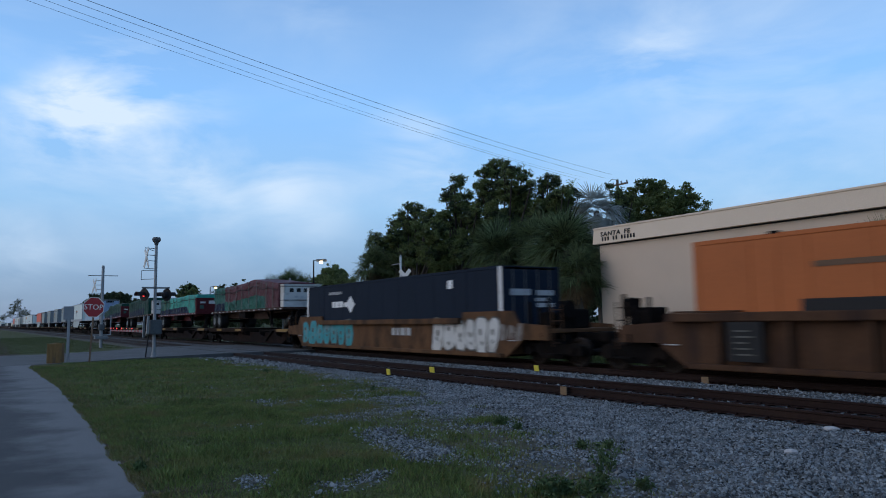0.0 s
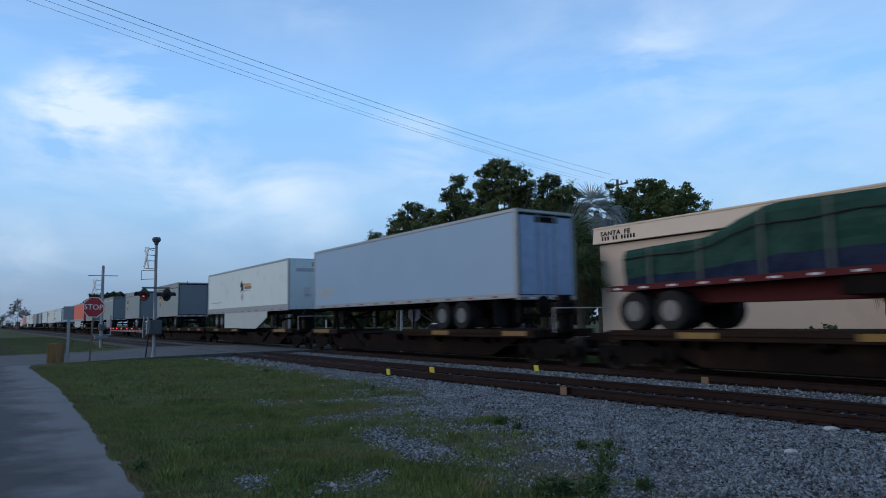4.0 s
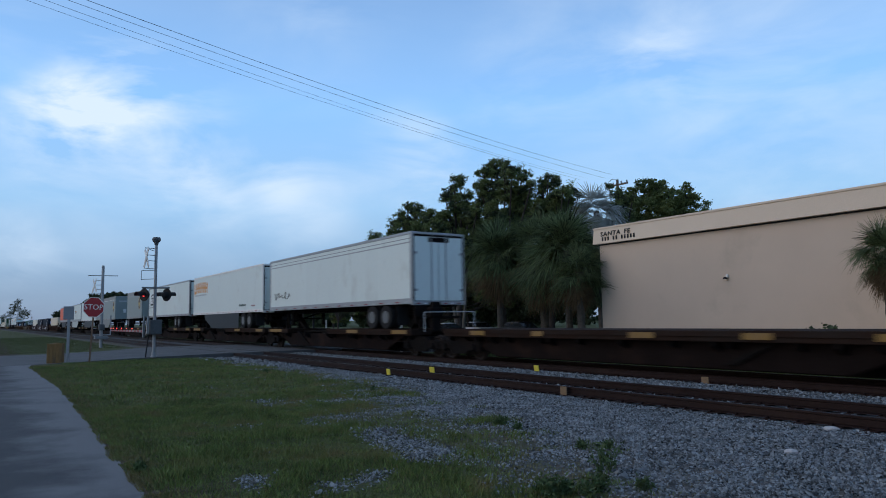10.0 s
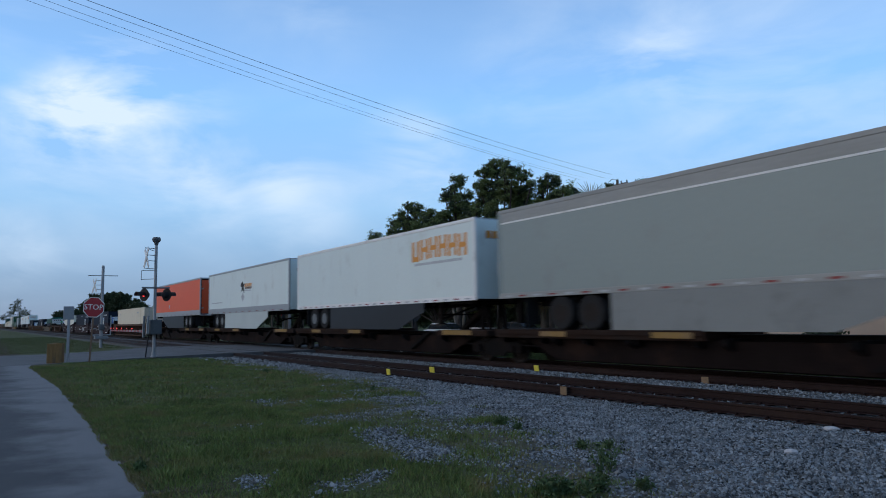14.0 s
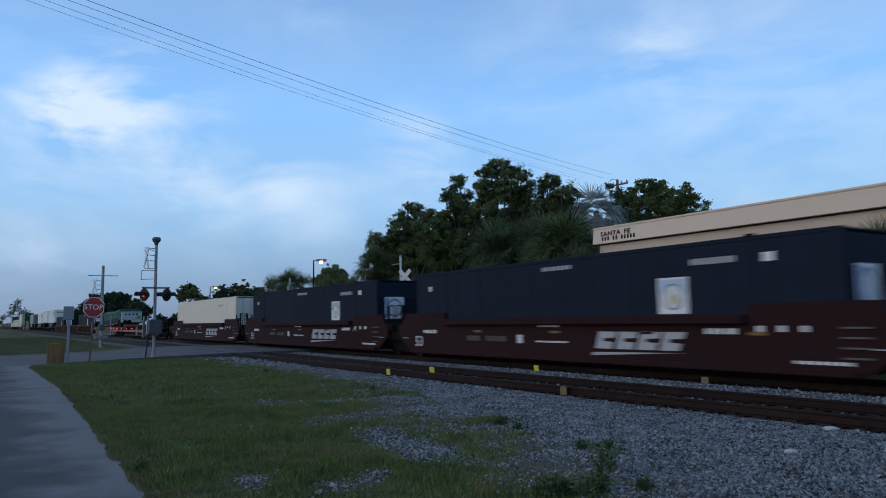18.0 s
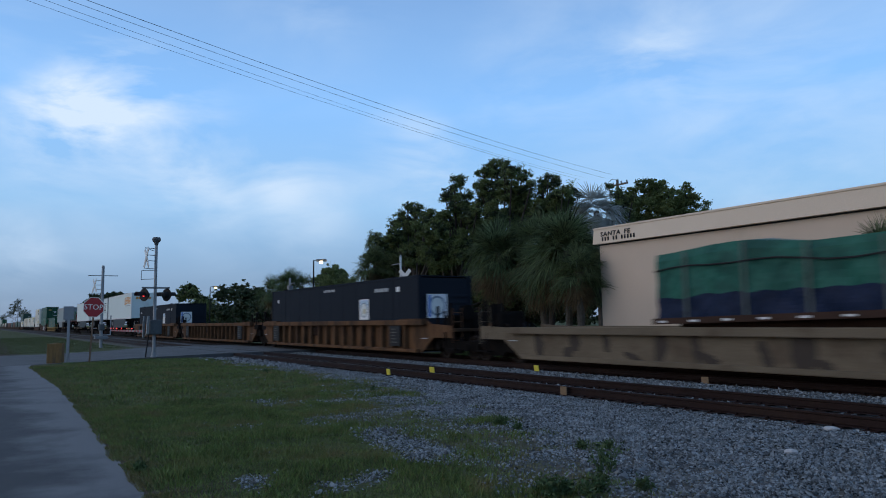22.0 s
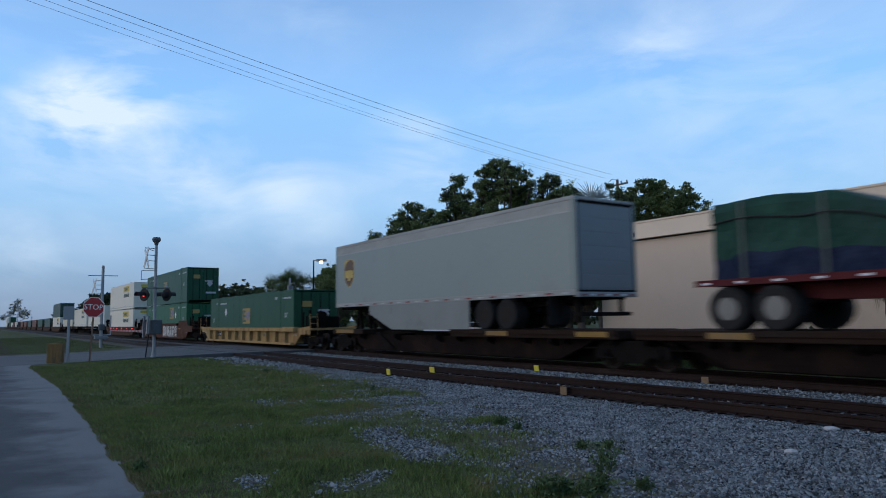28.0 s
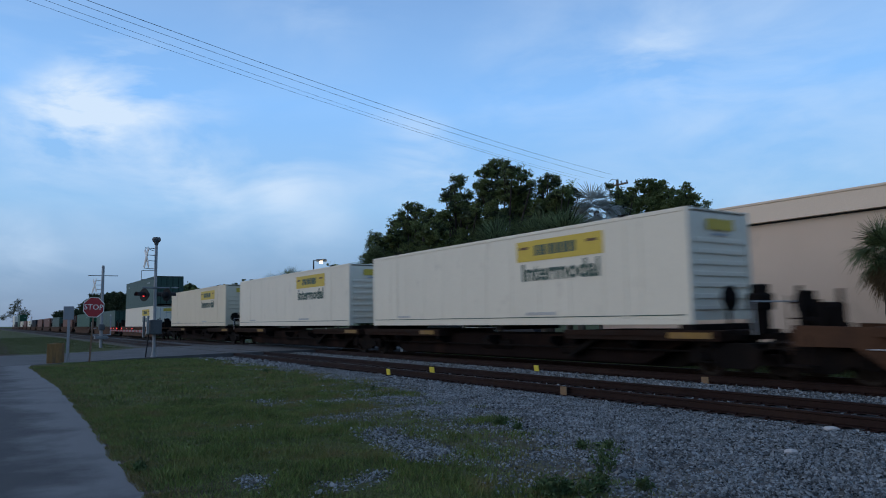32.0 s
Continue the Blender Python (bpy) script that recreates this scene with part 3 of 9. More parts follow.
def build_second_signal():
    m = thing("crossing_signal", pose(-52.5, 7.07, -0.1), "slim crossing signal mast with crossbuck and grey gate box", "crossing signal", "crossing signals")
    part("mast", Geo().tube((0, 0, 0), (0, 0, 5.65), 0.11, 0.09, 12), STEEL, m, "weathered steel mast")
    part("cross_arm", Geo().tube((-0.1, -0.9, 4.95), (0.1, 0.95, 4.95), 0.03, seg=6), STEEL, m)
    crossbuck(m, 0.0, -0.5, 4.25, 7)
    for z in (3.7, 4.0, 4.3, 4.6):
        part("bracket", Geo().tube((0, 0, z), (0, -0.42, z), 0.02, seg=6), STEEL, m)
    part("gate_box", Geo().box(-0.2, -0.18, 1.2, 0.2, 0.2, 1.6, 0.04), DARKBOX, m, "small grey gate mechanism box")
    part("gate_frame", Geo().box(-0.05, -0.62, 0.85, 0.0, -0.55, 1.75).box(-0.05, 0.55, 0.85, 0.0, 0.62, 2.2).box(-0.05, -0.55, 0.85, 0.0, 0.55, 0.92).box(-0.05, -0.55, 1.3, 0.0, -0.3, 1.36), STEEL, m, "pale gate support frame")
    part("lower_box", Geo().box(-0.25, -0.4, 0.6, 0.25, 0.4, 0.8, 0.03), DULLSTEEL, m)


def build_far_signal():
    m = thing("crossing_signal", pose(-32.05, 18.9, -0.5), "white mast with crossbuck beyond the main line", "crossing signal", "crossing signals")
    part("mast", Geo().tube((0, 0, 0), (0, 0, 5.38), 0.07, 0.06, 12), SIGNWHITE, m)
    part("cap", Geo().tube((0, 0, 5.35), (0, 0, 5.47), 0.09, 0.03, 10), STEEL, m)
    part("side_arm", Geo().tube((0, 0, 5.0), (-1.5, 0.3, 5.03), 0.025, seg=6), STEEL, m)
    crossbuck(m, 0.62, -0.1, 4.25, 25, 0.98)
    part("mounting", Geo().tube((0, 0, 4.3), (0.62, -0.08, 4.3), 0.03, seg=6), STEEL, m)
    part("mounting", Geo().tube((0, 0, 3.5), (0.62, -0.08, 3.5), 0.03, seg=6), STEEL, m)
    part("tracks_plate", Geo().box(0.4, -0.12, 3.3, 0.95, -0.09, 3.65, 0.01), GREYBACK, m)
    flasher(m, 0.75, -0.12, 2.95, 30, False, 0.27)
    flasher(m, -0.55, -0.12, 2.95, 30, False, 0.27)
    y = thing("stop_sign", pose(-31.45, 19.3, -0.75), "back of a bare metal stop sign on a dark post", "stop sign", "stop signs")
    part("post", Geo().box(-0.035, -0.03, 0, 0.035, 0.03, 2.95), BLACKPAINT, y)
    o = [(0.42 * math.cos(radians(22.5 + 45 * i)), 0.42 * math.sin(radians(22.5 + 45 * i))) for i in range(8)]
    p = part("sign_plate", Geo().prism(o, -0.006, 0.006, "y"), GREYBACK, y, "bare metal octagon")
    p.matrix_local = pose(0, 0.05, 2.5, 0, 0, 25)


def build_signs():
    s = thing("stop_sign", pose(*(-33.52, 4.09, -0.12)), "red octagonal stop sign with white letters on a leaning post", "stop sign", "stop signs")
    s.rotation_euler = (0, radians(3.0), radians(62))
    part("post", Geo().box(-0.03, -0.03, -0.1, 0.03, 0.03, 2.8), RUSTPOST, s, "thin brown post")
    o = [(0.47 * math.cos(radians(22.5 + 45 * i)), 0.47 * math.sin(radians(22.5 + 45 * i))) for i in range(8)]
    i8 = [(a * 0.93, b * 0.93) for a, b in o]
    pl = part("sign_plate", Geo().prism(o, -0.045, -0.035, "y"), SIGNWHITE, s, "white-rimmed octagon")
    pl.matrix_local = pose(0, 0, 2.36)
    part("red_face", Geo().prism(i8, -0.049, -0.0455, "y"), SIGNRED, pl)
    t = part("lettering", lettering("STOP", 0.335, 0.004, SIGNWHITE), None, pl, "white letters")
    t.matrix_local = pose(0, -0.052, 0)
    p = thing("street_sign", pose(*(-35.49, 3.44, -0.12)), "grey sign panel seen from behind on a steel post", "sign")
    p.rotation_euler = (0, 0, radians(70))
    part("post", Geo().box(-0.05, -0.05, -0.1, 0.05, 0.05, 2.2), STEEL, p)
    part("sign_panel", Geo().box(-0.22, -0.075, 1.85, 0.22, -0.055, 2.45, 0.01), GREYBACK, p, "bare aluminium sign back")
    b = thing("bollard", pose(*(-33.85, 2.83, -0.12)), "stout yellow-brown boarded post block by the road", "bollard")
    b.rotation_euler = (0, 0, radians(72))
    part("core", Geo().box(-0.27, -0.2, -0.05, 0.27, 0.2, 0.83, 0.03), BOLLARD, b)
    rb = random.Random(9)
    for k in range(5):
        x = -0.29 + k * 0.117
        part("board", Geo().box(x, -0.232, -0.05, x + 0.108, -0.201, 0.84 + rb.uniform(-0.04, 0.03), 0.008), BOLLARD, b)
        part("board", Geo().box(x, 0.201, -0.05, x + 0.108, 0.232, 0.84 + rb.uniform(-0.04, 0.03), 0.008), BOLLARD, b)
    e = thing("street_sign", pose(-48, 0.75, -0.12), "narrow grey post with a small sign at the verge", "sign")
    part("post", Geo().box(-0.04, -0.04, -0.1, 0.04, 0.04, 2.2), STEEL, e)
    part("sign_panel", Geo().box(-0.03, -0.35, 1.9, 0.0, 0.2, 2.9, 0.01), GREYBACK, e)


build_near_signal()
build_second_signal()
build_far_signal()
build_signs()


# ---------------- street lamps, poles and wires ----------------
def street_lamp(base, z, arm, label, glow, box=True):
    m = thing("street_lamp", pose(base[0], base[1], -0.4, 0, 0, 62), label, "street lamp", "street lamps")
    part("pole", Geo().tube((0, 0, 0), (0, 0, z + 0.45), 0.12, 0.07, 10), BLACKPAINT, m)
    part("arm", Geo().tube((0, 0, z + 0.4), (arm * 0.95, -arm * 0.2, z + 0.45), 0.045, seg=6), DULLSTEEL, m)
    h = part("lamp_head", Geo().box(arm - 0.1, -0.28 - arm * 0.2, z + 0.3, arm + 1.0, 0.28 - arm * 0.2, z + 0.55, 0.06), DULLSTEEL, m, "dark lamp housing")
    part("bulb", Geo().lathe([(0.05, 0.18), (0.15, 0.15), (0.18, 0.04), (0.15, -0.07), (0.05, -0.11)], (arm + 0.45, -arm * 0.2 - 0.3, z + 0.14), "z", 12), glow, h, "glowing lamp glass")


L1 = (-69.44, 30.0, 7.49)
street_lamp(L1, 8.0, 0.4, "lit street lamp with a square dark housing", LAMPGLOW)
L2 = (-127.83, 35.0, 8.12)
street_lamp(L2, 8.0, 0.6, "lit amber street lamp beyond the trees", LAMPYEL)

WIRE = mat("black_wire", (0.02, 0.02, 0.022), 0.6, var=0.05, bump=0)
POLEWOOD = mat("pole_wood", (0.12, 0.095, 0.075), 0.9, var=0.3, scale=3, bump=0.3, stretch=(4, 4, 0.6))
PT = (-42.27, 48.0, 13.26)


def utility_pole():
    m = thing("utility_pole", pose(PT[0], PT[1], -0.4), "wooden utility pole with crossarm behind the warehouse", "utility pole")
    part("pole", Geo().tube((0, 0, 0), (0, 0, PT[2] + 1.0), 0.17, 0.12, 10), POLEWOOD, m)
    arm = part("crossarm", Geo().box(-1.3, -0.06, PT[2] + 0.45, 1.2, 0.06, PT[2] + 0.6, 0.01), POLEWOOD, m)
    for x in (-1.2, -0.5, 0.45, 1.1):
        part("insulator", Geo().lathe([(0.05, 0), (0.08, 0.06), (0.05, 0.12), (0.07, 0.18), (0.03, 0.22)], (x, 0, PT[2] + 0.6), "z", 8), DULLSTEEL, arm)
    part("jumper", Geo().tube((-1.2, 0, PT[2] + 0.8), (-0.7, 0, PT[2] + 1.15), 0.02, seg=5).tube((-0.7, 0, PT[2] + 1.15), (0.1, 0, PT[2] + 1.05), 0.02, seg=5), WIRE, m)


utility_pole()


def wire(a, b, sag, r, label):
    a, b = Vector(a), Vector(b)
    pts = []
    for i in range(41):
        q = a.lerp(b, i / 40)
        q.z -= sag * 4 * (i / 40) * (1 - i / 40)
        pts.append(q)
    g = Geo().sweep(pts, r, 5)
    solid("power_line", g, WIRE, label, "power line", "overhead power lines")


for (a, b, r) in [((-45.63, -4.5, 21.65), (-47.06, 48.0, 14.75), 0.01), ((-21.24, -4.5, 11.5), (-45.93, 48.0, 14.66), 0.006), ((-33.16, -4.5, 17.03), (-43.65, 48.0, 14.24), 0.01), ((-23.74, -4.5, 13.04), (-42.88, 48.0, 14.47), 0.01)]:
    wire(a, b, 0.55, r, "thin dark overhead wire crossing the sky")


def far_pole(x, y, h, label):
    m = thing("utility_pole", pose(x, y, -0.4), label, "utility pole")
    part("pole", Geo().tube((0, 0, 0), (0, 0, h), 0.16, 0.1, 8), STEEL, m)
    part("box", Geo().box(-0.25, -0.2, h - 1.3, 0.3, 0.2, h - 0.7, 0.04), DULLSTEEL, m)
    part("arm", Geo().tube((0, 0, h - 0.6), (1.1, 0, h - 0.5), 0.04, seg=6), STEEL, m)


far_pole(-61.03, 24, 5.9, "grey steel pole with a small box near the crossing")
far_pole(-357.25, 20, 6.5, "thin far pole beside the line")


def traffic_signal(x, y):
    m = thing("traffic_signal", pose(x, y, -0.4), "traffic signal showing red beyond the crossing", "traffic signal")
    part("pole", Geo().tube((0, 0, 0), (0, 0, 3.0), 0.06, seg=8), DULLSTEEL, m)
    h = part("signal_head", Geo().box(-0.17, -0.15, 2.1, 0.17, 0.15, 3.1, 0.03), BLACKPAINT, m)
    part("lens", Geo().lathe([(0.13, -0.16), (0.1, -0.19), (0.02, -0.2)], (0, 0, 2.9), "y", 12), REDLAMP, h, "red light")
    part("lens", Geo().lathe([(0.13, -0.16), (0.1, -0.19), (0.02, -0.2)], (0, 0, 2.6), "y", 12), REDDULL, h)


traffic_signal(-67.94, 26)
# small white sign seen between the cars
WS = thing("street_sign", pose(-48.46, 22, -0.45), "small white sign panel beyond the main line", "sign")
part("post", Geo().box(-0.03, -0.03, 0, 0.03, 0.03, 1.5), STEEL, WS)
part("sign_panel", Geo().box(-0.16, -0.05, 1.35, 0.16, -0.03, 2.0, 0.01), SIGNWHITE, WS)


# ---------------- parked car beyond the trees ----------------
CARWHITE = mat("white_car_paint", (0.72, 0.73, 0.75), 0.25, 0.0, var=0.03, bump=0)
CARDARK = mat("dark_car_paint", (0.05, 0.055, 0.065), 0.25, 0.2, var=0.03, bump=0)
CARGLASS = mat("car_glass", (0.02, 0.025, 0.03), 0.08, 0.0, var=0.02, bump=0, spec=0.8)
RUBBER = mat("rubber", (0.022, 0.021, 0.021), 0.85, var=0.2, scale=6, bump=0.1, spec=0.12)


def parked_car(x, y, turn, paint, label):
    m = thing("car", pose(x, y, -0.38, 0, 0, turn), label, "car", "parked cars")
    part("body", Geo().prism([(-2.2, 0.3), (2.2, 0.3), (2.25, 0.7), (2.05, 0.85), (1.2, 0.95), (-1.7, 0.98), (-2.2, 0.9)], -0.88, 0.88, "y"), paint, m)
    part("roof", Geo().prism([(-1.5, 1.38), (0.2, 1.42), (0.3, 1.46), (-0.2, 1.5), (-1.2, 1.48)], -0.72, 0.72, "y"), paint, m)
    part("glasshouse", Geo().prism([(-1.85, 0.97), (1.1, 0.95), (0.3, 1.42), (-1.4, 1.40)], -0.76, 0.76, "y"), CARGLASS, m)
    for a in (-1.35, 1.35):
        for b in (-0.82, 0.82):
            part("wheel", Geo().lathe([(0.2, -0.1), (0.31, -0.1), (0.33, 0), (0.31, 0.1), (0.2, 0.1)], (a, b, 0.32), "y", 16), RUBBER, m)


parked_car(-49.66, 34, 10, CARWHITE, "white parked car glimpsed under the trees")
parked_car(-46.73, 40, 5, CARDARK, "dark parked car glimpsed under the trees")
parked_car(-55.78, 42, -8, CARWHITE, "pale parked car glimpsed under the trees")


# ---------------- trees ----------------
BARK = mat("grey_bark", (0.055, 0.046, 0.040), 0.95, var=0.35, scale=3, fine=20, bump=0.6)
PALEBARK = mat("pale_bark", (0.15, 0.135, 0.115), 0.9, var=0.3, scale=3, fine=20, bump=0.4)
PALMBARK = mat("palm_bark", (0.085, 0.072, 0.058), 0.95, var=0.35, scale=4, fine=20, bump=0.6, stretch=(1, 1, 4))
LEAF = mat("oak_leaf", (0.128, 0.165, 0.062), 0.65, var=0.42, scale=0.5, fine=6, bump=0, per_island=0.9, spec=0.3)
# dark tone that holds the shade inside crowns and under the trees
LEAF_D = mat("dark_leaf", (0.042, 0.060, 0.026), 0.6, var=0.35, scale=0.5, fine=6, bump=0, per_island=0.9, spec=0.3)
LEAF_FAR = mat("far_leaf", (0.045, 0.062, 0.034), 0.7, var=0.3, scale=0.3, fine=4, bump=0, per_island=0.8, spec=0.2)
FROND = mat("palm_frond", (0.098, 0.132, 0.060), 0.7, var=0.5, scale=0.8, fine=5, bump=0, per_island=1.2, spec=0.35)
FROND_S = mat("silver_frond", (0.32, 0.36, 0.35), 0.5, var=0.25, scale=0.8, fine=5, bump=0, per_island=0.5, spec=0.35)
FROND_DRY = mat("dry_frond", (0.135, 0.095, 0.055), 0.85, var=0.35, scale=0.8, fine=5, bump=0, per_island=0.7, spec=0.15)


def thin_leaf(m, share):
    """Light passes through thin leaves."""
    N, L = m.node_tree.nodes, m.node_tree.links
    b, out = N["Principled BSDF"], N["Material Output"]
    tr = N.new("ShaderNodeBsdfTranslucent")
    L.new(b.inputs["Base Color"].links[0].from_socket, tr.inputs["Color"])
    mx = N.new("ShaderNodeMixShader")
    mx.inputs[0].default_value = share
    L.new(b.outputs[0], mx.inputs[1])
    L.new(tr.outputs[0], mx.inputs[2])
    L.new(mx.outputs[0], out.inputs["Surface"])


for _m in (LEAF, LEAF_FAR, FROND, FROND_S, FROND_DRY):
    thin_leaf(_m, 0.4)


def leaf_mesh(name, lobes, per_m3, size, seed, material, gap=0.12):
    """Leaves in the shells of several lobes (centre, radius), thinned by noise so that the sky shows through."""
    rng = np.random.default_rng(seed)
    out = []
    boughs = []
    for c, r in lobes:
        boughs.append((c, r * (0.9 if r > 0.6 else 1.0)))
        for k in range(6 if 0.6 < r < 3.0 else 0):
            d = rng.normal(size=3) + np.array([0, 0, 0.35])
            d /= np.linalg.norm(d)
            boughs.append((tuple(np.array(c) + d * r * rng.uniform(0.75, 1.05)), r * rng.uniform(0.2, 0.36)))
    for (cx, cy, cz), r in boughs:
        # sprays of leaves on twigs that reach unevenly out of the lobe
        k = max(10, int(r * r * 22))
        d = rng.normal(size=(k, 3))
        d /= np.linalg.norm(d, axis=1)[:, None]
        rad = r * np.clip(0.25 + 0.75 * rng.random(k) ** 0.5 + rng.normal(0, 0.16, k), 0.15, 1.32)
        tw = d * rad[:, None] * np.array([1.0, 1.0, 0.88])
        sp = rng.uniform(0.14, 0.46, k) * min(1.5, 0.55 + r * 0.22)
        keep = rng.random(k) > gap
        tw, sp = tw[keep], sp[keep]
        n = int(per_m3 * (r ** 2) * 72)
        j = rng.choice(len(tw), n, p=sp ** 2 / (sp ** 2).sum())
        off = rng.normal(size=(n, 3)) * np.array([1.0, 1.0, 0.62])
        out.append(tw[j] + off * (sp[j] * 0.62)[:, None] + np.array([cx, cy, cz]))
    p = np.concatenate(out)
    n = len(p)
    a = rng.normal(size=(n, 3))
    a /= np.linalg.norm(a, axis=1)[:, None]
    b = np.cross(a, rng.normal(size=(n, 3)))
    b /= np.linalg.norm(b, axis=1)[:, None]
    s = size * rng.uniform(0.6, 1.35, n)[:, None]
    v = np.stack([p - a * s, p + b * s * 0.55 + a * s * 0.1, p + a * s, p - b * s * 0.55 + a * s * 0.1], axis=1).reshape(-1, 3)
    return from_arrays(name, v, n, 4, material)


def limb(g, a, b, r0, r1, rnd, seg=7, steps=4):
    a, b = Vector(a), Vector(b)
    prev, pr = a, r0
    for i in range(1, steps + 1):
        t = i / steps
        q = a.lerp(b, t) + Vector((rnd.uniform(-1, 1), rnd.uniform(-1, 1), rnd.uniform(-0.5, 0.5))) * (0.1 * (b - a).length / steps if i < steps else 0)
        r = r0 + (r1 - r0) * t
        g.tube(prev, q, pr, r, seg, caps=(i == steps))
        prev, pr = q, r


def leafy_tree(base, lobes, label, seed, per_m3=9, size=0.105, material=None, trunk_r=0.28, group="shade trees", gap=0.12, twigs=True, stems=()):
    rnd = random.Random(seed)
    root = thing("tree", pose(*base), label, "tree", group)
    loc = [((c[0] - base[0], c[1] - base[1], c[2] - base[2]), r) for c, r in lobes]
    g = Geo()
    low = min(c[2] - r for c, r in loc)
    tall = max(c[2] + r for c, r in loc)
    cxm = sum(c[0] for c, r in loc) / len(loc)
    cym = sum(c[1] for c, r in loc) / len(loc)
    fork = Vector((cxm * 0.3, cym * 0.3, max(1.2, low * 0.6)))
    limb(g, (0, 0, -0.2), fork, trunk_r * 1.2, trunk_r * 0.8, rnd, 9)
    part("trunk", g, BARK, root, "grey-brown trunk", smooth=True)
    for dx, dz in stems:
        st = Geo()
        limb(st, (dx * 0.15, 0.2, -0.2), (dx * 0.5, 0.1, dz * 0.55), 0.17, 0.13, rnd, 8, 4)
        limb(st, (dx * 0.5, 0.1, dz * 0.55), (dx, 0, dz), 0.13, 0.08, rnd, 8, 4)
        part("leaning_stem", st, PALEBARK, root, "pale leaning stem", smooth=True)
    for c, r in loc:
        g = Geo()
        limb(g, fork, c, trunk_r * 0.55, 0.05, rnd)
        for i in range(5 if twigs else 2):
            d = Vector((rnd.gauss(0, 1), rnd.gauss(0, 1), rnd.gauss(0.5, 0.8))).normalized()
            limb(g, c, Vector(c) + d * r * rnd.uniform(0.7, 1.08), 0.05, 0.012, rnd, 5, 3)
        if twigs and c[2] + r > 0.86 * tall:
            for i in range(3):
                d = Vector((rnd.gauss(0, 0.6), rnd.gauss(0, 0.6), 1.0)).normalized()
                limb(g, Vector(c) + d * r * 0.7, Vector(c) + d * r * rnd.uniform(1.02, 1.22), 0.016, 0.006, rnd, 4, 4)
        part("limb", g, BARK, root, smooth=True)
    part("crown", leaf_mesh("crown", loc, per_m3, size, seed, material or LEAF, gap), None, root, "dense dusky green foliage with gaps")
    # darker leaves fill the crown; their colour stands in for inner shade
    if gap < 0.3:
        part("inner_crown", leaf_mesh("inner_crown", [(c, r * 0.74) for c, r in loc], per_m3 * 0.22, size * 2.1, seed + 500, LEAF_D, 0.0), None, root, "dark inner foliage with shade in its colour")
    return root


def palm_crown(name, length, n, seed, material, lo=-50, hi=85, droop=0.75, blades=28, broad=1.0):
    """Fan-shaped leaves on stalks: narrow blades that spread from the stalk's end and hang down at their tips."""
    rng = np.random.default_rng(seed)
    down = np.array([0.0, 0.0, -1.0])
    quads = []
    for i in range(n):
        az = radians(i * 137.5 + rng.uniform(-14, 14))
        el = radians(lo + (hi - lo) * ((i + 0.5) / n) ** 0.9 + rng.uniform(-22, 22))
        le = length * rng.uniform(0.62, 1.2)
        d = np.array([math.cos(el) * math.cos(az), math.cos(el) * math.sin(az), math.sin(el)])
        side = np.array([-math.sin(az), math.cos(az), 0.0])
        tw = radians(rng.uniform(-35, 35))
        nrm = np.cross(d, side)
        side = side * math.cos(tw) + nrm * math.sin(tw)
        st = le * rng.uniform(0.36, 0.5)
        sag = rng.uniform(0.04, 0.14) * le
        root = d * st + down * sag
        w = side * 0.018
        quads.append(np.stack([-w, root - w * 0.6, root + w * 0.6, w]))
        a = np.radians(np.linspace(-82, 82, blades) + rng.uniform(-3, 3, blades))
        bl = le * 0.66 * (0.66 + 0.34 * np.cos(a)) * rng.uniform(0.86, 1.1, blades)
        bd = np.cos(a)[:, None] * d + np.sin(a)[:, None] * side
        per = -np.sin(a)[:, None] * d + np.cos(a)[:, None] * side
        dr = (droop * rng.uniform(0.2, 1.3) * rng.uniform(0.5, 1.4, blades) * (0.35 + 0.65 * math.cos(el) ** 2))[:, None]
        ts = (0.0, 0.36, 0.72, 1.0)
        ws = (0.004, 0.0085, 0.006, 0.001)
        row = [root + bd * (bl * t)[:, None] + down * (bl * t * t)[:, None] * dr for t in ts]
        for k in range(3):
            q = np.stack([row[k] - per * ws[k] * le * broad, row[k + 1] - per * ws[k + 1] * le * broad, row[k + 1] + per * ws[k + 1] * le * broad, row[k] + per * ws[k] * le * broad], axis=1)
            quads.append(q.reshape(-1, 3))
    v = np.concatenate(quads)
    return from_arrays(name, v, len(v) // 4, 4, material)


def sabal_palm(x, y, z_crown, length, label, seed, n=44, dry=16, silver=False, trunk_r=0.2, zb=-0.4, lean=0.0):
    root = thing("palm", pose(x, y, zb), label, "palm tree", "palms")
    h = z_crown - zb
    g = Geo()
    steps = max(3, int(h / 0.25))
    for i in range(steps):
        a, b = i / steps, (i + 1) / steps
        ln = lambda t: (lean * (t - 1), 0, h * t)
        g.tube(ln(a), ln(b), trunk_r * (1.12 if i % 2 else 1.0), trunk_r * (0.98 if i % 2 else 1.1), 10, caps=False)
    part("trunk", g, PALMBARK, root, "ringed grey palm trunk")
    c = part("crown", palm_crown("crown", length, n, seed, FROND_S if silver else FROND, -35 if dry else -60, 50 if silver else 85, broad=1.4 if silver else 1.0), None, root, "fan-shaped silver fronds" if silver else "fan-shaped green fronds")
    c.matrix_local = pose(0, 0, h)
    if dry:
        d = part("dry_skirt", palm_crown("dry_skirt", length * 0.95, dry, seed + 9, FROND_DRY, -88, -48, 0.5), None, root, "hanging dry brown fronds")
        d.matrix_local = pose(0, 0, h - 0.1)


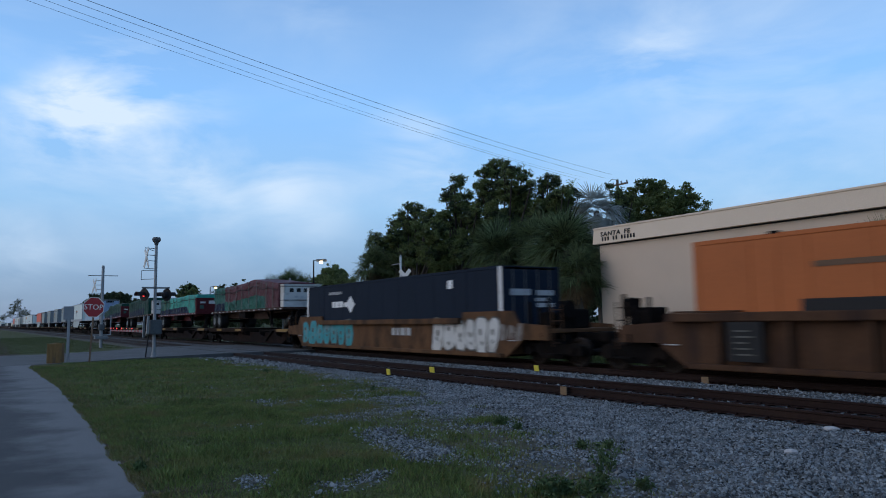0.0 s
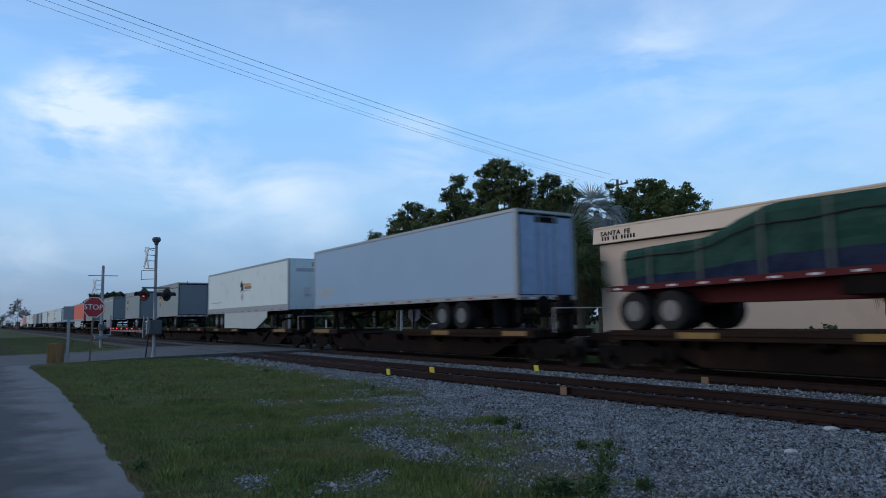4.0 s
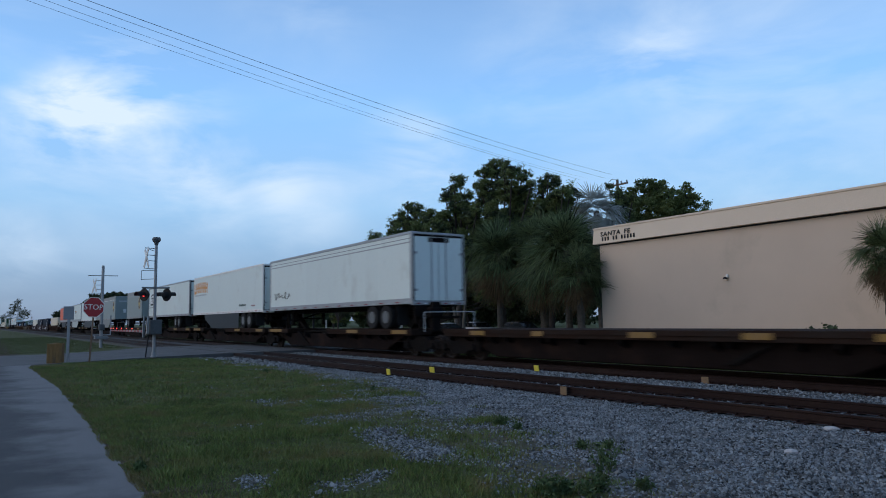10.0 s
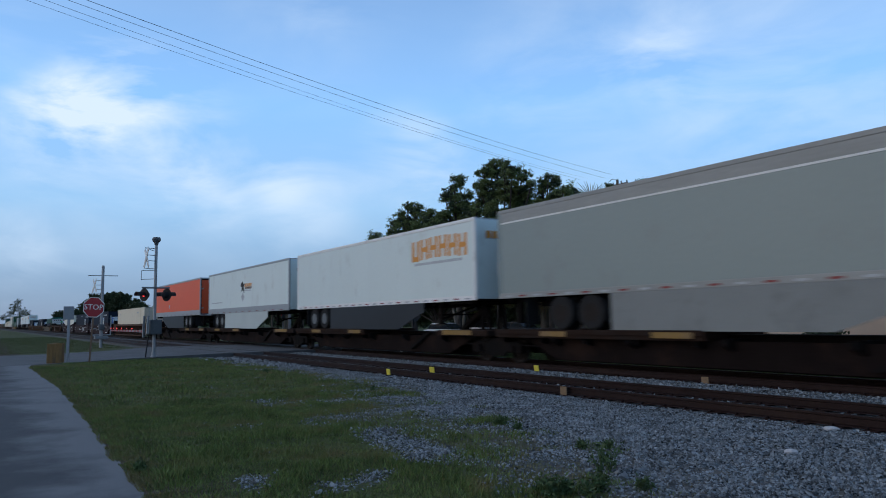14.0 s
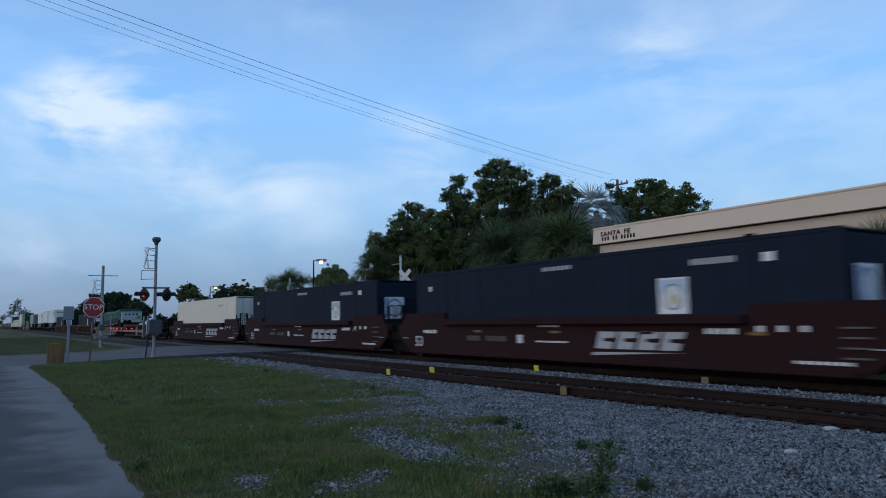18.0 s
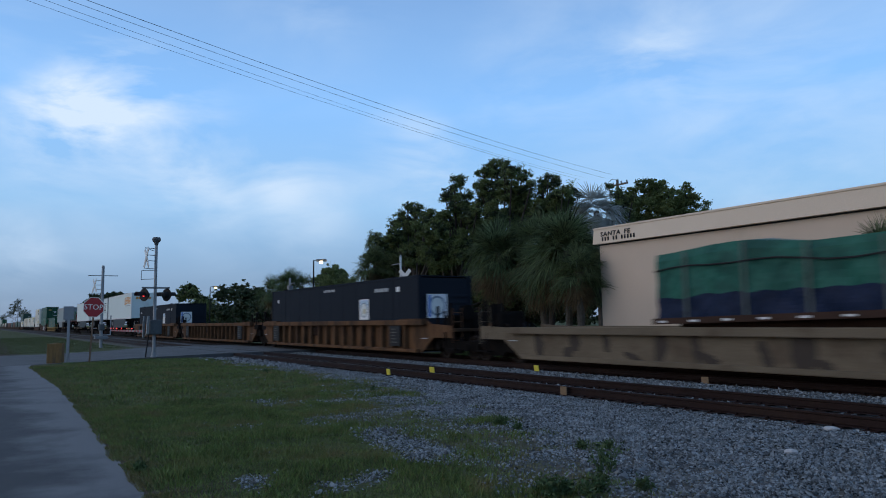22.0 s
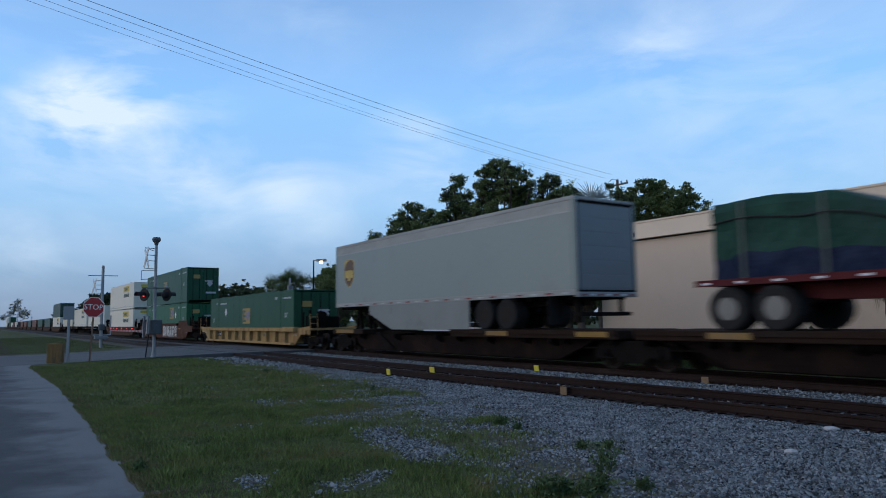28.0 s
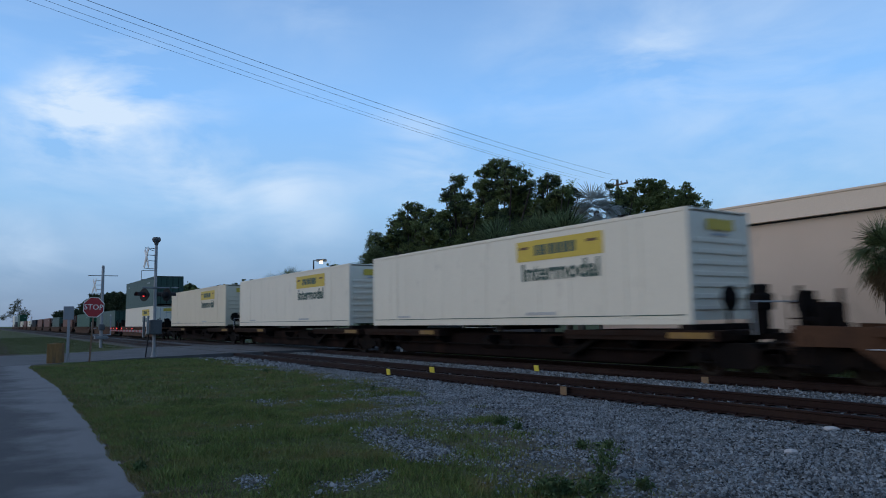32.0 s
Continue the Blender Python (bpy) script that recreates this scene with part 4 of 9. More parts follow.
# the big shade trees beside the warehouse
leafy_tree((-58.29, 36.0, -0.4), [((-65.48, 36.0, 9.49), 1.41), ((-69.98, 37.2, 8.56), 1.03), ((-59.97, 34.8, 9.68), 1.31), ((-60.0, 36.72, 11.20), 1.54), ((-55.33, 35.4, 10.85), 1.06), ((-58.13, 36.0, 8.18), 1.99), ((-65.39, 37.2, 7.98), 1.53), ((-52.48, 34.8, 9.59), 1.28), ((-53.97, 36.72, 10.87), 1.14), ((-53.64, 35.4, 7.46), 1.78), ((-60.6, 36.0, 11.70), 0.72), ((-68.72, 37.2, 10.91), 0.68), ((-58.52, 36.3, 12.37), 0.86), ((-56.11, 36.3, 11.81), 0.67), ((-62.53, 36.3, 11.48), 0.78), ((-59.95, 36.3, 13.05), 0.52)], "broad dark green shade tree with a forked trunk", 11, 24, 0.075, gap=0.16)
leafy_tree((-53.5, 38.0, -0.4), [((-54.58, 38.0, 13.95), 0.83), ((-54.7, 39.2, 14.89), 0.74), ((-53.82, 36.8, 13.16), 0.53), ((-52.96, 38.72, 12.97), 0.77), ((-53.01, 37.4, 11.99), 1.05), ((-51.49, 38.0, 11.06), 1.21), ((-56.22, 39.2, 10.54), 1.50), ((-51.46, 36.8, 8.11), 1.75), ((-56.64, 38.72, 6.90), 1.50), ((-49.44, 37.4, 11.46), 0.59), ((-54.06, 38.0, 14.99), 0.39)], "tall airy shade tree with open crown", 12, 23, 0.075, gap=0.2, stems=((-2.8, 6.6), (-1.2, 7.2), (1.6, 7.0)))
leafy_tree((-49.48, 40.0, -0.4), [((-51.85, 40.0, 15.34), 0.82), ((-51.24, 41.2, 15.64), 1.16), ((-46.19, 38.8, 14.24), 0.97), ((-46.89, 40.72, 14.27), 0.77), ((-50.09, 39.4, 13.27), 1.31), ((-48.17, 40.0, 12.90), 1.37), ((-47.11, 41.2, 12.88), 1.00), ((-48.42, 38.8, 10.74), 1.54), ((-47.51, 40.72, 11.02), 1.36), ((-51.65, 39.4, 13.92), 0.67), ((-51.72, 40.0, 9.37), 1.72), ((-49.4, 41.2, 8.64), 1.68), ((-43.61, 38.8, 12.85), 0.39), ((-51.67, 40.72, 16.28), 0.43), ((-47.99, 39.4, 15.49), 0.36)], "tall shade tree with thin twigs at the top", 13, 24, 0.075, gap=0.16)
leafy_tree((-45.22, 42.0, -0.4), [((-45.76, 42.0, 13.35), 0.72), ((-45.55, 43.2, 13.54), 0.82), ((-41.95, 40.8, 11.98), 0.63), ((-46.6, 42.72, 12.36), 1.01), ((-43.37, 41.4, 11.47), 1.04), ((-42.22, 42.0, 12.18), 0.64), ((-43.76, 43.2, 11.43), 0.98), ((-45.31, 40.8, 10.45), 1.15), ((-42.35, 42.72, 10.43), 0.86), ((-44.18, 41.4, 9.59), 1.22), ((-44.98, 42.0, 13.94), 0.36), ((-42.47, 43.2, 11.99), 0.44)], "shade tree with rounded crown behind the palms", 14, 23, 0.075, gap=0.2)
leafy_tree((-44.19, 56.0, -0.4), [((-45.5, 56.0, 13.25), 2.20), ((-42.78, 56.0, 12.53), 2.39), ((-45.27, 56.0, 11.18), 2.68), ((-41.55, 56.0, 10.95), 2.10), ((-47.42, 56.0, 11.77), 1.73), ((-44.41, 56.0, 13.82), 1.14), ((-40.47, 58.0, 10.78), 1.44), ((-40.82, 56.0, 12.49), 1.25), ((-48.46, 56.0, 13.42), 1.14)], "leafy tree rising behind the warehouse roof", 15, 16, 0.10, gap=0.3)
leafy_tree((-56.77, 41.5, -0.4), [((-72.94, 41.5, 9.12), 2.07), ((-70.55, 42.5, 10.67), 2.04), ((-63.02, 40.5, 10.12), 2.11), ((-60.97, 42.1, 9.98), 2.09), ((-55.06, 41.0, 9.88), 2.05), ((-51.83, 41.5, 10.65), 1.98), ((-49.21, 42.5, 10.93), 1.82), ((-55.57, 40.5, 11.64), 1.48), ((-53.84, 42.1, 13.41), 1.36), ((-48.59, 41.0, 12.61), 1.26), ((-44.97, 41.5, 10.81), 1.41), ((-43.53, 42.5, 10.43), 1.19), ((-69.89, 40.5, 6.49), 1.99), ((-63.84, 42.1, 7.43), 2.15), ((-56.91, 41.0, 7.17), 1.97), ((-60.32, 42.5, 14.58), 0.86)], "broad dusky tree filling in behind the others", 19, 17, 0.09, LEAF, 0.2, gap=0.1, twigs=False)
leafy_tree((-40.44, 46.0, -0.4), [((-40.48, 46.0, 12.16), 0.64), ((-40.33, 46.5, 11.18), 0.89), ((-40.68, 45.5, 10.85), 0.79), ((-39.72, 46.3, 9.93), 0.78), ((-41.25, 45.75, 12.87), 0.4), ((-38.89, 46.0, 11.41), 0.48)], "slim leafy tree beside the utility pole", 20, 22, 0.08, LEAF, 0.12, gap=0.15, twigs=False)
# understorey below the crowns; the LEAF_D hedges carry shade in their dark colour
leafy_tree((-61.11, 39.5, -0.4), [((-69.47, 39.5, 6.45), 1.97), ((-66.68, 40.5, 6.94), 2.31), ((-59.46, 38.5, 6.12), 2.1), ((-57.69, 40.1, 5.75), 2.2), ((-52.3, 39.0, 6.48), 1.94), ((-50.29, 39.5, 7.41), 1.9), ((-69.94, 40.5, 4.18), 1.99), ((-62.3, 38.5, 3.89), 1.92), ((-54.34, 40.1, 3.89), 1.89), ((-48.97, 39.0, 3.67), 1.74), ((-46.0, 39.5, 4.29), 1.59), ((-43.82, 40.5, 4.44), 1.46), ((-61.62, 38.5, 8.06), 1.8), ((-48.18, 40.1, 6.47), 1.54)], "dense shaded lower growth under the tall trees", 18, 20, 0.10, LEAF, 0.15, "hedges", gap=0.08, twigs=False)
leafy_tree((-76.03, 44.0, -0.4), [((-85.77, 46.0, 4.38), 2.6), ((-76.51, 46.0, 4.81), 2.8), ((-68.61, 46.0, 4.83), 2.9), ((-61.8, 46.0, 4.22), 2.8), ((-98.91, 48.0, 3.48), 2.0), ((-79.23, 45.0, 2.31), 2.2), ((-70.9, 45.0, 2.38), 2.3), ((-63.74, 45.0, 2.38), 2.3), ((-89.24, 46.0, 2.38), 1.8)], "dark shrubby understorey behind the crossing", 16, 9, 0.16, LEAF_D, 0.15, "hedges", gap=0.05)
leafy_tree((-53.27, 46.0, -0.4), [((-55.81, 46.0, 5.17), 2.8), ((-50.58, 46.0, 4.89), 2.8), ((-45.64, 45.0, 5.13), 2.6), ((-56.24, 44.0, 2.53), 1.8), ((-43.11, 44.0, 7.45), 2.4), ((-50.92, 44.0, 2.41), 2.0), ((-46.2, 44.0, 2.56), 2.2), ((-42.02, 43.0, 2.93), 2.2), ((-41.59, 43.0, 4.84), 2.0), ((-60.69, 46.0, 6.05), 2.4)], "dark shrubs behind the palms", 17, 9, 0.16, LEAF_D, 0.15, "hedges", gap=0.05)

sabal_palm(-38.66, 31.0, 6.1, 2.8, "cabbage palm with brown hanging skirt", 21, 110, 60)
sabal_palm(-29.65, 29.0, 5.4, 2.7, "large cabbage palm beside the warehouse corner", 22, 150, 30)
sabal_palm(-26.9, 27.2, 3.9, 1.75, "cabbage palm in front of the warehouse corner", 23, 90, 26)
sabal_palm(-36.3, 33.0, 6.7, 2.8, "cabbage palm with ragged fronds", 24, 120, 34)
sabal_palm(-33.0, 30.2, 4.6, 2.4, "low cabbage palm between the taller ones", 31, 100, 36)
sabal_palm(-63.0, 34.0, 7.1, 2.3, "slender cabbage palm by the crossing", 25, 90, 34, trunk_r=0.16)
sabal_palm(-60.9, 35.5, 6.6, 2.2, "second slender cabbage palm by the crossing", 32, 60, 20, trunk_r=0.15)
sabal_palm(-40.26, 43.0, 10.31, 2.7, "silver-blue fan palm behind the warehouse", 26, 50, 0, True)
sabal_palm(-10.9, 25.8, 3.5, 1.25, "small fan palm against the warehouse wall", 27, 90, 56)
sabal_palm(-112.67, 44.0, 7.6, 3.3, "roadside cabbage palm with a round crown", 28, 60, 16)
sabal_palm(-123.08, 45.0, 7.0, 3.3, "bushy low cabbage palm beside the road", 30, 60, 14)
sabal_palm(-111.03, 46.0, 7.2, 3.0, "cabbage palm with yellowed fronds", 29, 30, 50)
sabal_palm(-116.5, 45.0, 6.2, 3.2, "low cabbage palm in the roadside clump", 33, 60, 14)

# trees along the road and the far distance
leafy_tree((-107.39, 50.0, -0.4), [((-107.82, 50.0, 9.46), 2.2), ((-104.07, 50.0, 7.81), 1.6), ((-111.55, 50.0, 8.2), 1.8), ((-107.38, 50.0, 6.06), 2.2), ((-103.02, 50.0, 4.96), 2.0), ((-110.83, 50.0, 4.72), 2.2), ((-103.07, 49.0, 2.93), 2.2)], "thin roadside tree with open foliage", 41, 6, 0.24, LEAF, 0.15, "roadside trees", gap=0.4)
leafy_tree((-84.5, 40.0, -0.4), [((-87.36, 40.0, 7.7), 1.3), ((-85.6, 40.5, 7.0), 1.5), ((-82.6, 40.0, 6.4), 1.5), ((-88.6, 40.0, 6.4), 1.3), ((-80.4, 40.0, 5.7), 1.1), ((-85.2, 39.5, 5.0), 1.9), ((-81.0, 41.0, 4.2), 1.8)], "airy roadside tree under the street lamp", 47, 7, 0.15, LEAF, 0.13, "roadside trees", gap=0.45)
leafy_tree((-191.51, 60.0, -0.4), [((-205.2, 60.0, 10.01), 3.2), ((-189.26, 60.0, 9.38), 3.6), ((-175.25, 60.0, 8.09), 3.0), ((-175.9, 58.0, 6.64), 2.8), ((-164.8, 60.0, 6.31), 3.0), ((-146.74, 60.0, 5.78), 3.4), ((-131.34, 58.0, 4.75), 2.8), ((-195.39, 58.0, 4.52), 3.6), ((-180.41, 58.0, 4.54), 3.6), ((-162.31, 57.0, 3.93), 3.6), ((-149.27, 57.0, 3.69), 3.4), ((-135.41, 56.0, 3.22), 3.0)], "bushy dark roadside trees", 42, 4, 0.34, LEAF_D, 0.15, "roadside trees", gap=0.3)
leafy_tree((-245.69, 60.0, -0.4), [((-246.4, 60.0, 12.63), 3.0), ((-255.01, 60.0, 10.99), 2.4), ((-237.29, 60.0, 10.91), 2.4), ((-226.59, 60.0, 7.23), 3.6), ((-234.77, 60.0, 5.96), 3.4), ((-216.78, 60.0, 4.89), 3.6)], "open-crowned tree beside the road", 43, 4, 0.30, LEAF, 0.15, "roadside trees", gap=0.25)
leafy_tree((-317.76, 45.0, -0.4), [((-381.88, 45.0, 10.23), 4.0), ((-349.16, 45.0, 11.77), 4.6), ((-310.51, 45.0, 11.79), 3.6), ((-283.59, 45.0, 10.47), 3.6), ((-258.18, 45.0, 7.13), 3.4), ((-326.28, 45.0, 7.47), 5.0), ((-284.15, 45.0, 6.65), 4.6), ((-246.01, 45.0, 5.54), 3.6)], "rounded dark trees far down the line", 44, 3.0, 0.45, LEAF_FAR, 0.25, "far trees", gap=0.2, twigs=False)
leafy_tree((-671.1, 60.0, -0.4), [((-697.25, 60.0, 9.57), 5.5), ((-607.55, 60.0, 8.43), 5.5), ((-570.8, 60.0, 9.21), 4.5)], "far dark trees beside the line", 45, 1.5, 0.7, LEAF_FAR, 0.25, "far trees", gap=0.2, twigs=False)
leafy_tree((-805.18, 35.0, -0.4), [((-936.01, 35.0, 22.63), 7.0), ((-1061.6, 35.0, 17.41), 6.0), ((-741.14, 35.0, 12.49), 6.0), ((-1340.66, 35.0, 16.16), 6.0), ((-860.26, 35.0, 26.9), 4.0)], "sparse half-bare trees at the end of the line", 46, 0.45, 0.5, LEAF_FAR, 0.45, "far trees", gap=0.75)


def far_wood():
    """A low dark wood that closes the view behind everything on the far side."""
    rng = np.random.default_rng(77)
    lob = []
    for i in range(70):
        x = -420 + i * 8.2
        lob.append(((x, 95 + 14 * math.sin(i * 1.7), 2.0 + 1.2 * math.sin(i * 2.3)), 4.2 + 1.0 * math.sin(i * 3.1)))
    solid("far_wood", leaf_mesh("far_wood", lob, 0.5, 0.9, 78, LEAF_FAR, 0.1), None, "low dark wood closing the far side", "woods", kind="stuff")


far_wood()
# low bush by the warehouse wall
B0 = (-12.65, 24.0, 1.06)
leafy_tree((B0[0], B0[1], -0.5), [((B0[0], B0[1], 0.55), 0.42), ((B0[0] + 0.5, B0[1] + 0.1, 0.5), 0.4), ((B0[0] - 0.1, B0[1], 0.1), 0.5)], "small dark bush before the warehouse wall", 51, 60, 0.09, LEAF_D, 0.05, "bushes", gap=0.3)

# ---------------- the train ----------------
MOVERS = []          # (thing, place along the train at 0 s)
YC = TRACK_FAR
# underframe steels: grime and rust, with shade beneath the cars put into the colour
CARDARK2 = mat("shaded_grimy_underframe", (0.0092, 0.0078, 0.0075), 0.85, 0.1, var=0.4, scale=2.5, fine=25, bump=0.3, col2=(0.017, 0.0115, 0.0095), patch=0.35, spec=0.06)
GIRDER = mat("shaded_grimy_girder", (0.0115, 0.0076, 0.0070), 0.85, 0.1, var=0.45, scale=1.4, fine=20, bump=0.25, col2=(0.026, 0.0145, 0.011), patch=0.35, patch_scale=0.8, spec=0.06)
DECKRUST = mat("rusty_deck_steel", (0.027, 0.0155, 0.0115), 0.85, 0.1, var=0.4, scale=1.5, fine=25, bump=0.3, col2=(0.026, 0.019, 0.016), patch=0.45, patch_scale=0.8, spec=0.06)
YELPLATE = mat("yellow_edge_plate", (0.22, 0.125, 0.028), 0.7, var=0.25, scale=4, bump=0.1, col2=(0.2, 0.12, 0.05), patch=0.45)
WHEELSTEEL = mat("wheel_steel", (0.024, 0.019, 0.017), 0.6, 0.5, var=0.3, scale=5, bump=0.15, spec=0.1)
WHITE_V = mat("white_trailer_skin", (0.625, 0.685, 0.655), 0.4, var=0.04, scale=0.5, fine=14, bump=0.02, col2=(0.53, 0.565, 0.53), patch=0.14, patch_scale=1.3, stretch=(0.7, 1, 0.5))
GREY_V = mat("grey_trailer_skin", (0.226, 0.262, 0.252), 0.42, 0.1, var=0.05, scale=0.4, fine=14, bump=0.02, col2=(0.215, 0.23, 0.222), patch=0.15, patch_scale=0.9, stretch=(0.6, 1, 0.6), spec=0.3)
GREY_D = mat("grey_door_skin", (0.185, 0.202, 0.212), 0.5, 0.1, var=0.08, scale=0.8, fine=16, bump=0.05, spec=0.25)
ORANGE_V = mat("orange_trailer_skin", (0.72, 0.092, 0.014), 0.42, spec=0.2, var=0.03, scale=0.6, fine=14, bump=0.04, col2=(0.62, 0.088, 0.018), patch=0.08, patch_scale=1.5)
BLUE_V = mat("pale_blue_trailer_skin", (0.27, 0.39, 0.52), 0.42, var=0.05, scale=0.6, bump=0.04)
ALU = mat("aluminium_rail", (0.30, 0.308, 0.312), 0.4, 0.4, var=0.1, scale=2, fine=20, bump=0.05, spec=0.4)
ROOFAL = mat("roof_sheet", (0.34, 0.35, 0.36), 0.5, 0.3, var=0.12, scale=1, bump=0.05)
SKIRT_W = mat("white_skirt", (0.43, 0.475, 0.46), 0.5, var=0.08, scale=1, bump=0.04)
SKIRT_G = mat("grey_skirt", (0.185, 0.195, 0.19), 0.5, var=0.12, scale=1, bump=0.04, col2=(0.14, 0.145, 0.142), patch=0.2)
SKIRT_D = mat("dark_skirt", (0.015, 0.0175, 0.022), 0.5, var=0.15, scale=1, bump=0.05, spec=0.25)
NAVY = mat("navy_container", (0.010, 0.0165, 0.030), 0.75, var=0.15, scale=0.8, fine=20, bump=0.06, col2=(0.012, 0.018, 0.034), patch=0.2, spec=0.12)
NAVY_B = mat("slate_container", (0.011, 0.015, 0.023), 0.75, spec=0.12, var=0.15, scale=0.8, fine=20, bump=0.06)
GREENC = mat("green_container", (0.012, 0.066, 0.033), 0.45, var=0.12, scale=0.8, fine=20, bump=0.06, col2=(0.022, 0.065, 0.038), patch=0.2, spec=0.22)
GREEN_L = mat("fresh_green_container", (0.013, 0.092, 0.040), 0.45, var=0.1, scale=0.8, fine=20, bump=0.05, spec=0.22)
GREEN_D = mat("dark_green_container", (0.018, 0.055, 0.04), 0.5, var=0.15, scale=0.8, fine=20, bump=0.06)
BEIGEC = mat("beige_container", (0.62, 0.54, 0.40), 0.5, var=0.06, scale=0.8, fine=20, bump=0.03, col2=(0.51, 0.44, 0.33), patch=0.12, patch_scale=1.6, stretch=(1, 1, 0.6))
CREAM = mat("cream_white_container", (0.69, 0.635, 0.52), 0.45, var=0.05, scale=0.8, fine=20, bump=0.03, col2=(0.57, 0.52, 0.43), patch=0.14, patch_scale=1.6, stretch=(1, 1, 0.6))
RUSTC = mat("orange_brown_container", (0.40, 0.115, 0.035), 0.55, var=0.12, scale=0.8, fine=20, bump=0.06, spec=0.2)
WELL_BR = mat("brown_well_steel", (0.074, 0.038, 0.022), 0.8, var=0.4, scale=1.2, fine=25, bump=0.2, col2=(0.036, 0.021, 0.017), patch=0.4, patch_scale=1.1, stretch=(1.6, 1, 0.5), spec=0.12)
WELL_TAN = mat("ochre_well_steel", (0.118, 0.060, 0.030), 0.8, var=0.35, scale=1.2, fine=25, bump=0.2, col2=(0.052, 0.031, 0.019), patch=0.45, patch_scale=1.1, stretch=(1.6, 1, 0.5), spec=0.12)
WELL_YEL = mat("yellow_well_steel", (0.33, 0.22, 0.095), 0.75, var=0.2, scale=1.2, fine=25, bump=0.15, col2=(0.22, 0.12, 0.055), patch=0.36, patch_scale=1.3, stretch=(1.4, 1, 0.6), spec=0.12)
WELL_MAR = mat("maroon_well_steel", (0.023, 0.0075, 0.0085), 0.8, var=0.2, scale=1.2, fine=25, bump=0.12, col2=(0.019, 0.009, 0.009), patch=0.3, spec=0.15)
WELL_GREY = mat("grey_tan_well_steel", (0.140, 0.110, 0.077), 0.8, var=0.3, scale=1.0, fine=25, bump=0.2, col2=(0.075, 0.05, 0.035), patch=0.2, patch_scale=0.7, spec=0.12)
WELL_RUST = mat("rust_red_well_steel", (0.072, 0.030, 0.020), 0.8, var=0.25, scale=1.2, fine=25, bump=0.2, col2=(0.09, 0.05, 0.035), patch=0.3, spec=0.12)
MARK = mat("white_marking", (0.72, 0.72, 0.72), 0.6, var=0.15, scale=4, bump=0.03)
MARK_G = mat("grey_marking", (0.38, 0.39, 0.40), 0.6, var=0.15, scale=4, bump=0.03)
STENCIL = mat("faded_stencil", (0.11, 0.108, 0.10), 0.7, var=0.3, scale=6, bump=0.02, spec=0.12)
MARK_Y = mat("yellow_marking", (0.55, 0.40, 0.05), 0.5, var=0.1, scale=4, bump=0.03)
MARK_GOLD = mat("gold_marking", (0.47, 0.32, 0.055), 0.4, var=0.1, scale=4, bump=0.03)
MARK_BR = mat("brown_marking", (0.10, 0.048, 0.022), 0.5, var=0.1, scale=4, bump=0.03)
MARK_OR = mat("orange_marking", (0.62, 0.25, 0.035), 0.5, var=0.1, scale=4, bump=0.03)
MARK_BL = mat("blue_marking", (0.10, 0.20, 0.50), 0.5, var=0.1, scale=4, bump=0.03)
MARK_TEAL = mat("teal_spray", (0.025, 0.24, 0.27), 0.6, var=0.35, scale=3, bump=0.03, col2=(0.14, 0.22, 0.23), patch=0.3, patch_scale=2)
MARK_DULL = mat("dull_gold_panel", (0.30, 0.215, 0.07), 0.6, var=0.15, scale=4, bump=0.03)
MARK_LAV = mat("faded_lavender", (0.16, 0.155, 0.25), 0.6, var=0.2, scale=4, bump=0.03)
MARK_DG = mat("dark_green_marking", (0.03, 0.07, 0.055), 0.5, var=0.1, scale=4, bump=0.03)
RED_TAPE = mat("red_tape", (0.20, 0.02, 0.022), 0.4, var=0.1, scale=4, bump=0)
TARP_G = mat("green_tarp", (0.024, 0.112, 0.084), 0.5, var=0.3, scale=1.4, fine=9, bump=0.5, col2=(0.016, 0.068, 0.055), patch=0.4, spec=0.12)
TARP_DG = mat("dark_green_tarp", (0.016, 0.058, 0.043), 0.55, var=0.35, scale=1.4, fine=9, bump=0.5, col2=(0.02, 0.05, 0.042), patch=0.4, spec=0.1)
TARP_TEAL = mat("teal_tarp", (0.045, 0.30, 0.24), 0.5, var=0.25, scale=1.4, fine=9, bump=0.5, col2=(0.03, 0.2, 0.17), patch=0.35, spec=0.15)
TARP_MAR = mat("maroon_tarp", (0.105, 0.038, 0.046), 0.55, var=0.3, scale=1.4, fine=9, bump=0.5, col2=(0.085, 0.05, 0.052), patch=0.4, spec=0.1)
TARP_NAVY = mat("navy_tarp", (0.011, 0.019, 0.046), 0.55, var=0.4, scale=1.6, fine=9, bump=0.5, spec=0.1)
GREENPATCH = mat("green_patch", (0.03, 0.30, 0.10), 0.6, bump=0)
BAND = mat("dusty_upper_skin", (0.27, 0.272, 0.26), 0.5, 0.1, var=0.12, scale=1.2, fine=14, bump=0.05, col2=(0.33, 0.325, 0.31), patch=0.3, stretch=(0.3, 1, 1), spec=0.25)
DKPATCH = mat("dark_brown_spray", (0.040, 0.029, 0.022), 0.8, var=0.3, scale=2, bump=0.05)
ENDRUST = mat("orange_rust_patch", (0.20, 0.075, 0.028), 0.85, var=0.35, scale=2, bump=0.2, col2=(0.07, 0.035, 0.02), patch=0.5)
SPRAYG = mat("faded_pale_spray", (0.21, 0.19, 0.175), 0.8, var=0.35, scale=3, bump=0.02, col2=(0.1, 0.07, 0.055), patch=0.45, patch_scale=3)
